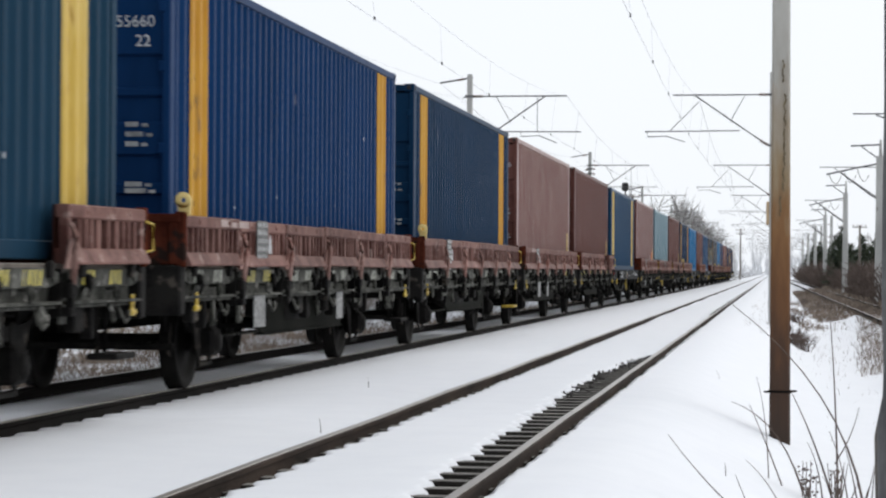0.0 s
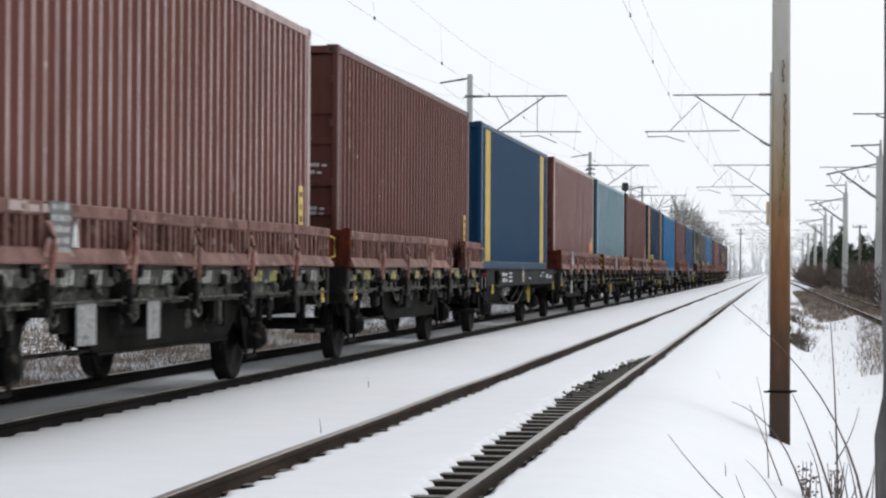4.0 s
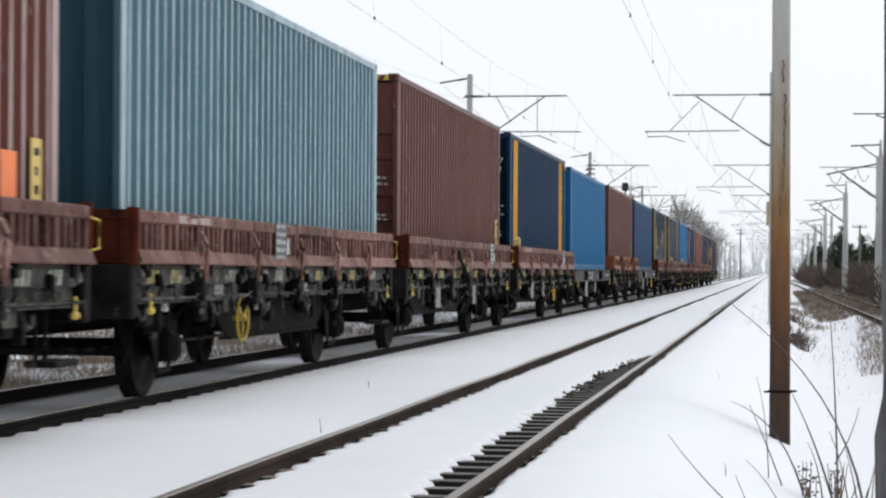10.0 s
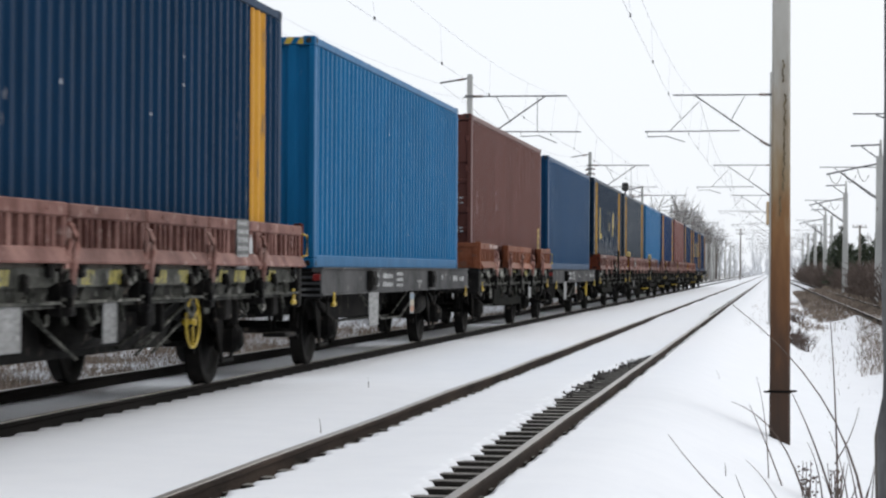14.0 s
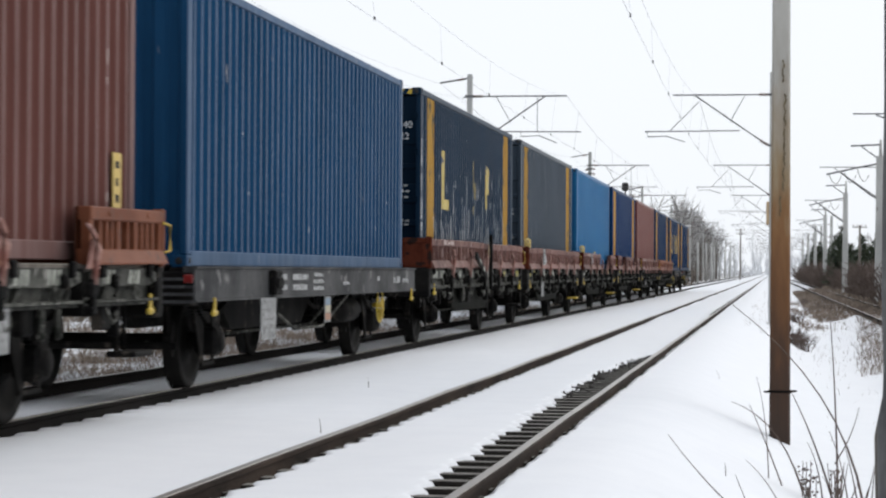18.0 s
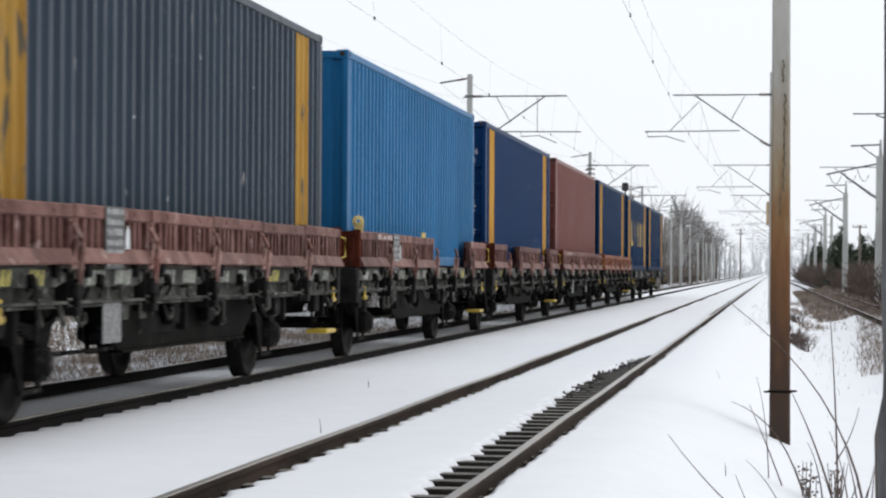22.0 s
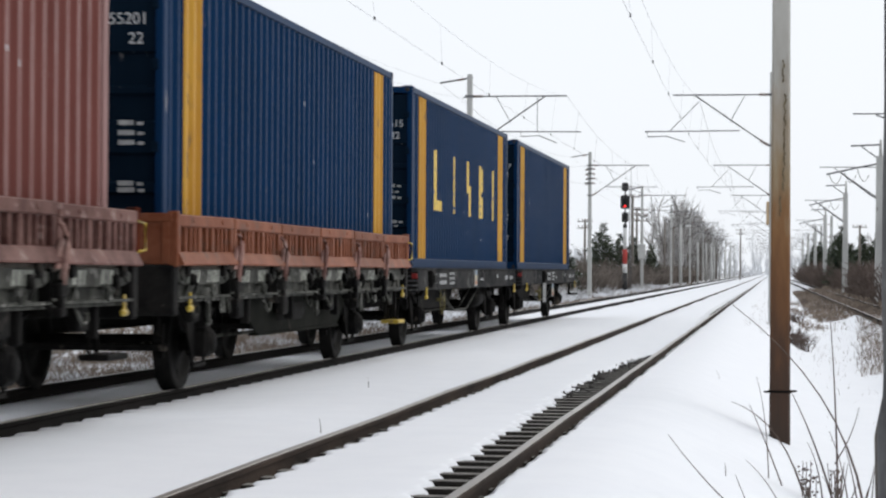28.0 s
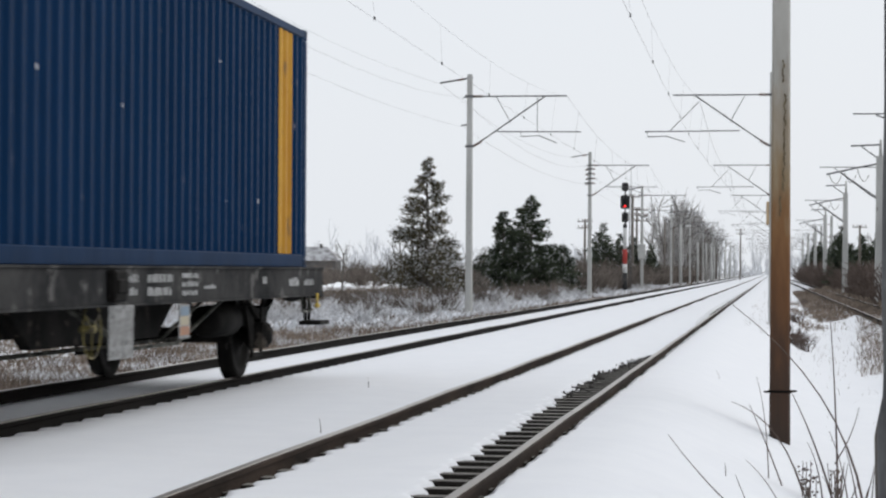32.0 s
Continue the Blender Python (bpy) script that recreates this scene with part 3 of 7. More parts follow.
def sheet(y0, y1, z0, z1, out=0.0, side=1, thick=0.003):
    """A piece of folded sheet on the box's side."""
    g = Geo()
    ys = folds(y0, y1)
    n = len(ys)
    for x_in in (0.0, thick):
        for z in (z0, z1):
            g.v += [(side * (OUT_X + out - fold(y) - x_in), y, z) for y in ys]
    for i in range(n - 1):
        g.f += [(i, i + 1, n + i + 1, n + i), (2 * n + i, 3 * n + i, 3 * n + i + 1, 2 * n + i + 1),
                (n + i, n + i + 1, 3 * n + i + 1, 3 * n + i), (i, 2 * n + i, 2 * n + i + 1, i + 1)]
    g.f += [(0, n, 3 * n, 2 * n), (n - 1, 3 * n - 1, 4 * n - 1, 2 * n - 1)]
    g.s += [False] * (len(g.f) - len(g.s))
    return g


def lettering(text, size, material, depth=0.002):
    cu = bpy.data.curves.new("text", "FONT")
    cu.body, cu.size, cu.extrude = text, size, depth
    ob = bpy.data.objects.new("text", cu)
    scene.collection.objects.link(ob)
    me = bpy.data.meshes.new_from_object(ob.evaluated_get(bpy.context.evaluated_depsgraph_get()))
    bpy.data.objects.remove(ob)
    me.materials.clear()
    me.materials.append(material)
    return me


PAINTS = {
    "teal_blue": paint("teal_blue_paint", (0.03, 0.069, 0.113)), "blue": paint("blue_paint", (0.02, 0.055, 0.15), chalk=0.05),
    "navy": paint("navy_paint", (0.017, 0.047, 0.1), chalk=0.05), "deep": paint("deep_blue_paint", (0.015, 0.044, 0.11), chalk=0.03),
    "mid": paint("mid_blue_paint", (0.03, 0.078, 0.15), chalk=0.13), "bright": paint("bright_blue_paint", (0.045, 0.19, 0.39), chalk=0.16),
    "sky": paint("sky_blue_paint", (0.058, 0.205, 0.415), chalk=0.2), "sea": paint("sea_blue_paint", (0.03, 0.088, 0.185), chalk=0.23),
    "worn": paint("worn_navy_paint", (0.02, 0.041, 0.073), 0.004, flake=22, chalk=0.1), "slate": paint("slate_blue_paint", (0.066, 0.085, 0.11), 0.02, chalk=0.2),
    "teal": paint("grey_teal_paint", (0.15, 0.255, 0.305), 0.07, flake=2.2, worn=(0.13, 0.145, 0.145), chalk=0.9), "rose": paint("faded_rose_red_paint", (0.225, 0.098, 0.082), chalk=0.8),
    "russet": paint("russet_brown_paint", (0.175, 0.074, 0.062), chalk=0.2), "brown": paint("brown_red_paint", (0.20, 0.078, 0.064), 0.01, chalk=0.95), "brick": paint("brick_red_paint", (0.25, 0.09, 0.076), chalk=0.35),
}
# dark navy doors; the colour also carries shade from the gap between boxes
SHADED_DOOR = paint("dark_shaded_door_paint", (0.009, 0.019, 0.034), rust=0.02)
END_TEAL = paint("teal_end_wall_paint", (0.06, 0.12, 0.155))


def container(spec, group="containers on the train"):
    """spec: label, paint, band paint or None, near end ('doors' or 'folded'), number, extras."""
    label, paint_name, band, end, number, extra = spec
    m = PAINTS[paint_name]
    box = thing("shipping_container", label, "container", group)
    hl = CL / 2

    def sh(key, make, mm):
        return shared((key, mm.name), lambda: make().mesh(key, mm))

    for s in (1, -1):
        part("side_panel", sh("side_panel%d" % s, lambda: sheet(-hl + 0.14, hl - 0.14, 0.15, CH - 0.10, 0, s), m), m, box)
        part("top_rail", sh("top_rail%d" % s, lambda: Geo().box(min(s * 1.15, s * 1.216), max(s * 1.15, s * 1.216), -hl + 0.16, hl - 0.16, CH - 0.10, CH - 0.012, 0.008), m), m, box)
        part("bottom_rail", sh("bottom_rail%d" % s, lambda: Geo().box(min(s * 1.13, s * 1.215), max(s * 1.13, s * 1.215), -hl + 0.17, hl - 0.17, 0.012, 0.16, 0.01)
             .box(min(s * 1.08, s * 1.20), max(s * 1.08, s * 1.20), -hl + 0.17, hl - 0.17, 0.02, 0.05), m), m, box)
        for e in (1, -1):
            part("corner_post", sh("corner_post%d%d" % (s, e), lambda: Geo().box(min(s * 1.135, s * 1.217), max(s * 1.135, s * 1.217), min(e * (hl - 0.155), e * (hl - 0.002)), max(e * (hl - 0.155), e * (hl - 0.002)), 0.118, CH - 0.118, 0.015), m), m, box)
            for z in (0.0, CH - 0.118):
                def cast():
                    g = Geo().box(min(s * 1.057, s * 1.219), max(s * 1.057, s * 1.219), min(e * (hl - 0.178), e * hl), max(e * (hl - 0.178), e * hl), z, z + 0.118, 0.012)
                    return g
                c = part("corner_casting", sh("corner_casting%d%d%d" % (s, e, z > 1), cast, m), m, box)

                def slot():
                    return Geo().lathe([(s * 1.2193, 0.001), (s * 1.2205, 0.036), (s * 1.2185, 0.038)], "x", 12, (0, e * (hl - 0.10), z + 0.062))

                def end_slot():
                    return Geo().lathe([(e * (hl + 0.0003), 0.001), (e * (hl + 0.0015), 0.036), (e * (hl - 0.001), 0.038)], "y", 12, (s * 1.135, 0, z + 0.062))
                part("slot", sh("casting_slot%d%d%d" % (s, e, z > 1), slot, M_DARKHOLE), M_DARKHOLE, c, "dark oval hole")
                part("slot", sh("casting_end_slot%d%d%d" % (s, e, z > 1), end_slot, M_DARKHOLE), M_DARKHOLE, c, "dark oval hole")
    # roof with shallow pressings, floor
    def roof():
        g = Geo().box(-1.16, 1.16, -hl + 0.1, hl - 0.1, CH - 0.06, CH - 0.035)
        for k in range(40):
            y = -hl + 0.4 + k * 0.29
            g.box(-1.0, 1.0, y, y + 0.14, CH - 0.036, CH - 0.018)
        return g
    part("roof", sh("roof", roof, m), m, box)
    part("floor", sh("floor", lambda: Geo().box(-1.13, 1.13, -hl + 0.15, hl - 0.15, 0.10, 0.15), M_UNDER), M_UNDER, box)

    def folded(e):
        g = Geo()
        n = 9
        w = 2.27 / n
        pts = []
        for k in range(n):
            x = -1.135 + k * w
            pts += [(x, 0), (x + 0.35 * w, 0), (x + 0.5 * w, 0.045), (x + 0.85 * w, 0.045)]
        pts.append((1.135, 0))
        poly = [(x, e * (hl - 0.02 - d)) for x, d in pts] + [(1.135, e * (hl - 0.08)), (-1.135, e * (hl - 0.08))]
        g.prism(poly, "z", 0.16, CH - 0.10)
        g.box(-1.135, 1.135, min(e * (hl - 0.12), e * (hl - 0.004)), max(e * (hl - 0.12), e * (hl - 0.004)), CH - 0.11, CH - 0.015, 0.01)
        g.box(-1.135, 1.135, min(e * (hl - 0.12), e * (hl - 0.004)), max(e * (hl - 0.12), e * (hl - 0.004)), 0.02, 0.17, 0.01)
        return g
    part("end_wall", sh("end_far", lambda: folded(1), m), m, box)
    if end == "folded":
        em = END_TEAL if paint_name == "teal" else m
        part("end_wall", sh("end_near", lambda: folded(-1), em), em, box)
        if paint_name == "teal":        # serial number set upright on the end wall
            for k, ch in enumerate("0054597"):
                part("serial_digit", lettering(ch, 0.15, M_BARS), M_BARS, box, "grey stencilled digit", at=pose(0.40, -hl + 0.014, 2.25 - 0.17 * k, 90))
    else:
        # 57615 and 00957 take the darker colour only for shade on their doors
        dm = SHADED_DOOR if number in ("0067107", "61940", "0055201", "57615", "00957") else m
        part("door_sill", sh("door_sill", lambda: Geo().box(-1.135, 1.135, -hl + 0.004, -hl + 0.12, 0.02, 0.16, 0.01), m), m, box)
        part("door_header", sh("door_header", lambda: Geo().box(-1.135, 1.135, -hl + 0.004, -hl + 0.12, CH - 0.11, CH - 0.015, 0.01), m), m, box)
        for s in (1, -1):
            def leaf():
                y = -hl + 0.045
                x0, x1 = (0.01, 1.135) if s > 0 else (-1.135, -0.01)
                # raised bands between sunk fields, pressed out of one sheet
                front = []
                for a, b in ((0.17, 0.28), (0.62, 0.74), (0.98, 1.30), (1.52, 1.62), (CH - 0.9, CH - 0.12)):
                    front += [(y + 0.034, a + 0.0), (y, a + 0.022), (y, b - 0.022), (y + 0.034, b)]
                return Geo().prism(front + [(y + 0.06, CH - 0.12), (y + 0.06, 0.17)], "x", x0, x1)
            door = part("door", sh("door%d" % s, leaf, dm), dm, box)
            for dx in (0.30, 0.76):
                def rod():
                    x = s * dx
                    g = Geo().tube([(x, -hl + 0.02, 0.1), (x, -hl + 0.02, CH - 0.06)], 0.017, 8)
                    for z in (0.25, 0.9, 1.6, 2.3):
                        g.box(x - 0.04, x + 0.04, -hl + 0.002, -hl + 0.05, z, z + 0.07, 0.008)
                    g.box(x - 0.02, x + 0.22, -hl + 0.0, -hl + 0.02, 1.03, 1.07, 0.006)
                    return g
                if not (s > 0 and dx == 0.76 and band):
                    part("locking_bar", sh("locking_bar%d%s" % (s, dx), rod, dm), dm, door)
            for z in (0.35, 1.0, 1.75, 2.3):
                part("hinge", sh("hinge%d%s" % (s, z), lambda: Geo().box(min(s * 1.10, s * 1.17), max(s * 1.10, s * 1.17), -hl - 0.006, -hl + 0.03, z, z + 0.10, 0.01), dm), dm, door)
            if s > 0:
                y = -hl + 0.0415
                if number:
                    part("serial_number", lettering(number, 0.15, M_WHITE), M_WHITE, door, "white stencilled serial number", at=pose(1.115 - 0.083 * len(number), y - 0.004, 2.17, 90))
                    part("size_code", lettering("22", 0.15, M_WHITE), M_WHITE, door, "white stencilled size code", at=pose(0.87, y - 0.004, 1.99, 90))
                r = random.Random(len(label))
                for k, z in enumerate((1.25, 1.16, 1.07, 0.70, 0.64)):
                    if k == 2 and not number:
                        continue
                    w = r.uniform(0.12, 0.2)
                    part("weight_line", Geo().box(0.78, 0.78 + w, y - 0.003, y + 0.004, z, z + 0.045).box(0.78 + w + 0.03, 0.78 + w + 0.09, y - 0.003, y + 0.004, z, z + 0.03), M_BARS, door, "row of small unreadable white writing")
    # bands and marks on the sheet
    if band:
        bm = {"ochre": M_STRIPE, "pale": M_STRIPE_PALE, "dull": M_STRIPE_DULL}[band]
        for y in (-hl + 0.80, hl - 1.36):
            a = round(y / PERIOD) * PERIOD - 0.035
            for s in (1, -1):
                b = part("colour_band", sh("colour_band%d%.1f" % (s, y), lambda: sheet(a, a + 2 * PERIOD + 0.05, 0.165, CH - 0.11, 0.004, s, 0.002), bm), bm, box, "vertical yellow-ochre painted band")
            if number:
                for k, z in enumerate((0.55, 0.8, 1.0, 1.5, 1.75) if y < 0 else ()):
                    part("scrape", sh("scrape%d" % k, lambda: Geo().box(OUT_X - DEEP + 0.004, OUT_X - DEEP + 0.0075, a + 0.2, a + 0.235, z, z + 0.05 + 0.06 * (k % 2)), M_DARKHOLE), M_DARKHOLE, box, "dark scrape in the band")
    if "mark" in extra or "worn_mark" in extra:
        mm = M_LETTER_WORN if "worn_mark" in extra else M_LETTER
        z0, z1 = 0.96, 1.94
        # place, width, foot and head of each bar, in parts of the full height
        bars = ((-3.58, 0.22, 0, 1), (-1.5, 0.18, 0, 1), (0.18, 0.24, 0.42, 1), (0.46, 0.22, 0, 0.56), (1.94, 0.19, 0, 1), (2.16, 0.14, 0.5, 0.95), (2.16, 0.14, 0, 0.4), (3.82, 0.15, 0, 1))
        if mm is M_LETTER_WORN:
            bars = ((-3.6, 0.2, 0, 1), (0.12, 0.2, 0.45, 1), (0.36, 0.18, 0.3, 0.6), (0.16, 0.16, 0, 0.16), (2.0, 0.17, 0.15, 1), (2.22, 0.1, 0.45, 0.95))
        for k, (y, w, a, b) in enumerate(bars):
            for s in (1, -1):
                part("mark", sheet(y - w / 2, y + w / 2, z0 + (z1 - z0) * a, z0 + (z1 - z0) * b, 0.004, s, 0.002), mm, box, "tall plain yellow painted bar")
            if k == 0:
                part("mark", sheet(y + w / 2, y + w / 2 + 0.46, z0, z0 + 0.17, 0.004, 1, 0.002), mm, box, "plain yellow painted bar")
    if "plate" in extra:
        y = hl - 0.62
        p = part("warning_plate", sh("warning_plate", lambda: Geo().box(OUT_X - 0.004, OUT_X + 0.006, y, y + 0.24, 0.42, 0.92, 0.002), M_STRIPE_PALE), M_STRIPE_PALE, box, "upright yellow plate")
        for k, (a, b, c, d) in enumerate(((0.07, 0.17, 0.5, 0.57), (0.08, 0.15, 0.64, 0.71), (0.06, 0.18, 0.79, 0.85))):
            part("print", sh("warning_print%d" % k, lambda: Geo().box(OUT_X + 0.0055, OUT_X + 0.008, y + a, y + b, c, d), M_DARKHOLE), M_DARKHOLE, p, "dark unreadable print")
    if "orange_plate" in extra:
        y = hl - 1.28
        part("warning_plate", Geo().box(OUT_X - 0.004, OUT_X + 0.006, y, y + 0.34, 0.42, 0.80, 0.002), glow("orange_plate_paint", (0.75, 0.16, 0.02), 0.0), box, "orange square plate")
    if "plate" in extra:        # scraped line where stackers catch the side
        rs = random.Random(number + label)
        for y in (-hl + 0.80, hl - 0.86):
            a = round(y / PERIOD) * PERIOD
            g = Geo()
            z = 0.5
            while z < 2.5:
                d = rs.uniform(0.05, 0.22)
                if rs.random() < 0.6:
                    g.box(OUT_X - 0.002, OUT_X + 0.0022, a + rs.uniform(0.0, 0.02), a + rs.uniform(0.035, 0.06), z, z + d)
                z += d + rs.uniform(0.02, 0.2)
            part("scraped_paint", g, M_STAKE_PALE, box, "line of pale scraped paint")["kind"] = "stuff"
    if "hazard_top" in extra:
        for k in range(5):
            x = 0.35 + 0.16 * k
            part("hazard_stripe", shared("top_hazard%d" % k, lambda: Geo().prism([(x, CH - 0.1), (x + 0.08, CH - 0.1), (x + 0.12, CH - 0.02), (x + 0.04, CH - 0.02)], "y", -hl + 0.0005, -hl + 0.0035).mesh("hazard_stripe", M_YELLOW)), None, box, "yellow hazard stripe")
    if "low_label" in extra:
        part("label_plate", Geo().box(OUT_X - 0.004, OUT_X + 0.006, 0.08, 0.46, 0.42, 0.53, 0.002), M_YELLOW, box, "flat yellow label")
    if "worn_mark" in extra:
        rf = random.Random(21)
        g = Geo()
        for k in range(150):        # runs down the folds, most of them low on the side
            a = round(rf.uniform(-5.2, 5.3) / PERIOD) * PERIOD
            low = rf.random() < 0.8
            z = 0.2 + abs(rf.gauss(0, 0.28)) if low else rf.uniform(0.8, 1.7)
            h, y = rf.uniform(0.04, 0.5) * (1 if low else 0.6), a + rf.uniform(-0.01, 0.05)
            while h > 0.02:
                d = min(h, rf.uniform(0.05, 0.16))
                y += rf.uniform(-0.006, 0.006)
                g.box(OUT_X - 0.003, OUT_X + 0.0022, y, y + rf.uniform(0.012, 0.032), z, z + d)
                z, h = z + d, h - d
        for y, z, h in ((-0.95, 0.55, 1.1), (2.05, 0.3, 0.95), (-2.6, 0.9, 0.55), (4.5, 0.2, 0.8), (-1.7, 0.3, 0.5)):
            a = round(y / PERIOD) * PERIOD
            for k in range(int(h / 0.09)):
                g.box(OUT_X - 0.003, OUT_X + 0.0025, a + rf.uniform(0, 0.012), a + rf.uniform(0.03, 0.05), z + 0.09 * k, z + 0.09 * k + rf.uniform(0.07, 0.09))
        for k in range(34):         # rubbed corner post
            z = 0.2 + 0.055 * k
            if rf.random() < 0.8:
                g.box(1.2175, 1.2195, -hl + rf.uniform(0.01, 0.04), -hl + rf.uniform(0.06, 0.12), z, z + rf.uniform(0.035, 0.055))
        part("flaked_paint", g, M_WHITE, box, "white flakes of lost paint")["kind"] = "stuff"
    r = random.Random(label + paint_name)
    for k in range(5):
        y, z = r.uniform(-5, 5), r.uniform(0.3, 2.3)
        a = round(y / PERIOD) * PERIOD
        part("chipped_spot", Geo().box(OUT_X - 0.002, OUT_X + 0.002, a + 0.01, a + r.uniform(0.025, 0.05), z, z + r.uniform(0.015, 0.05)), M_WHITE, box, "pale chipped paint spot")
    return box


# ---------------------------------------------------------------- the wagons
WR = 0.47        # wheel radius


def wheelset(parent, y):
    ax = part("wheelset", shared("axle", lambda: Geo().lathe([(-1.08, 0.001), (-1.08, 0.06), (-0.9, 0.06), (-0.85, 0.09), (-0.6, 0.08), (0.6, 0.08), (0.85, 0.09), (0.9, 0.06), (1.08, 0.06), (1.08, 0.001)], "x", 14).mesh("axle", M_WHEEL)),
              None, parent, at=(0, y, WR))
    for s in (1, -1):
        def wheel():
            prof = [(0.815, 0.10), (0.83, 0.11), (0.80, 0.16), (0.775, 0.24), (0.785, 0.36), (0.82, 0.385), (0.822, WR - 0.004), (0.815, WR), (0.70, WR + 0.002),
                    (0.69, WR + 0.028), (0.675, WR + 0.03), (0.665, WR + 0.015), (0.665, 0.385), (0.72, 0.36), (0.725, 0.2), (0.68, 0.12), (0.68, 0.09)]
            g = Geo().lathe([(s * a, b) for a, b in prof], "x", 36)
            for k in range(3):       # lifting holes' rims make the turn visible
                w = k * 2.094
                g.lathe([(s * 0.778, 0.0), (s * 0.788, 0.026), (s * 0.774, 0.034)], "x", 8, (0, 0.30 * math.cos(w), 0.30 * math.sin(w)))
            return g.mesh("wheel", M_WHEEL)
        w = part("wheel", shared("wheel%d" % s, wheel), None, ax)
    return ax


def buffer_mesh(e):
    return Geo().lathe([(e * 6.36, 0.001), (e * 6.36, 0.15), (e * 6.42, 0.15), (e * 6.44, 0.10), (e * 6.66, 0.10), (e * 6.66, 0.075), (e * 6.84, 0.075), (e * 6.85, 0.19),
                        (e * 6.89, 0.225), (e * 6.93, 0.19), (e * 6.945, 0.001)], "y", 18)


def running_gear(w, base):
    """Wheelsets, springs, guards, brakes and buffers, alike on both kinds of wagon."""
    sets = []
    for e in (-1, 1):
        y = e * base / 2
        sets.append(wheelset(w, y))
        for s in (1, -1):
            x = s * 1.0

            def guard():
                g = Geo()
                for d in (-1, 1):
                    g.prism([(d * 0.17, 0.25), (d * 0.23, 0.25), (d * 0.62, 0.93), (d * 0.30, 0.93), (d * 0.17, 0.62)], "x", x - 0.012, x + 0.012)
                g.box(x - 0.02, x + 0.02, -0.24, 0.24, 0.23, 0.27, 0.006)
                return g.mesh("axle_guard", M_UNDER)
            part("axle_guard", shared("axle_guard%d" % s, guard), None, w, at=(0, y, 0))
            part("axle_box", shared("axle_box%d" % s, lambda: Geo().box(x - 0.10, x + 0.14, -0.15, 0.15, WR - 0.14, WR + 0.15, 0.04).lathe([(x + 0.14 * s, 0.11), (x + 0.17 * s, 0.09), (x + 0.175 * s, 0.001)], "x", 14, (0, 0, WR)).mesh("axle_box", M_UNDER)), None, w, at=(0, y, 0))

            def spring():
                g = Geo()
                for k in range(7):
                    h = 0.62 - 0.075 * k
                    pts = [(u * h, 0.77 - 0.016 * k - 0.10 * (1 - (u * h / 0.62) ** 2) + 0.09) for u in (-1, -0.5, 0, 0.5, 1)]
                    for a, b in zip(pts, pts[1:]):
                        g.prism([(a[0], a[1]), (b[0], b[1]), (b[0], b[1] - 0.013), (a[0], a[1] - 0.013)], "x", x - 0.055, x + 0.055)
                g.box(x - 0.07, x + 0.07, -0.06, 0.06, WR + 0.13, 0.80, 0.01)
                return g.mesh("leaf_spring", M_UNDER)
            part("leaf_spring", shared("leaf_spring%d" % s, spring), None, w, at=(0, y, 0))
            for d in (-1, 1):
                part("spring_shackle", shared("shackle%d%d" % (s, d), lambda: Geo().tube([(x, d * 0.62, 0.85), (x, d * 0.66, 0.9), (x, d * 0.72, 0.99)], [0.03, 0.025, 0.04], 6).mesh("spring_shackle", M_UNDER)), None, w, at=(0, y, 0))
            for d in (-1, 1):
                part("brake_block", shared("brake_block%d%d" % (s, d), lambda: Geo().prism([(d * 0.49, 0.33), (d * 0.57, 0.33), (d * 0.60, 0.52), (d * 0.55, 0.68), (d * 0.47, 0.66), (d * 0.505, 0.5)], "x", s * 0.755 - 0.04, s * 0.755 + 0.04)
                     .tube([(s * 0.755, d * 0.57, 0.55), (s * 0.755, d * 0.6, 0.95)], 0.02, 5).mesh("brake_block", M_UNDER)), None, w, at=(0, y, 0))
            part("buffer", shared("buffer%d" % e, lambda: buffer_mesh(e).mesh("buffer", M_UNDER)), None, w, "black round side buffer", at=(s * 0.875, 0, 1.03))
        for d in (-0.62, 0.56):
            part("brake_beam", shared("brake_beam", lambda: Geo().box(-0.85, 0.85, 0.0, 0.06, 0.40, 0.47, 0.01).mesh("brake_beam", M_UNDER)), None, w, at=(0, y + d, 0))
        part("coupling", shared("coupling%d" % e, lambda: Geo().box(-0.05, 0.05, min(e * 6.3, e * 6.62), max(e * 6.3, e * 6.62), 0.97, 1.07, 0.015)
             .tube([(0.0, e * 6.6, 1.02), (0.06, e * 6.72, 0.95), (0.06, e * 6.98, 0.92)], 0.025, 6).tube([(0.0, e * 6.6, 1.02), (-0.06, e * 6.72, 0.95), (-0.06, e * 6.98, 0.92)], 0.025, 6)
             .tube([(-0.3, e * 6.4, 0.9), (-0.3, e * 6.6, 0.7), (-0.25, e * 6.85, 0.62), (-0.2, e * 7.0, 0.66)], 0.03, 7).mesh("coupling", M_UNDER)), None, w, "black screw coupling and hose")
    return sets


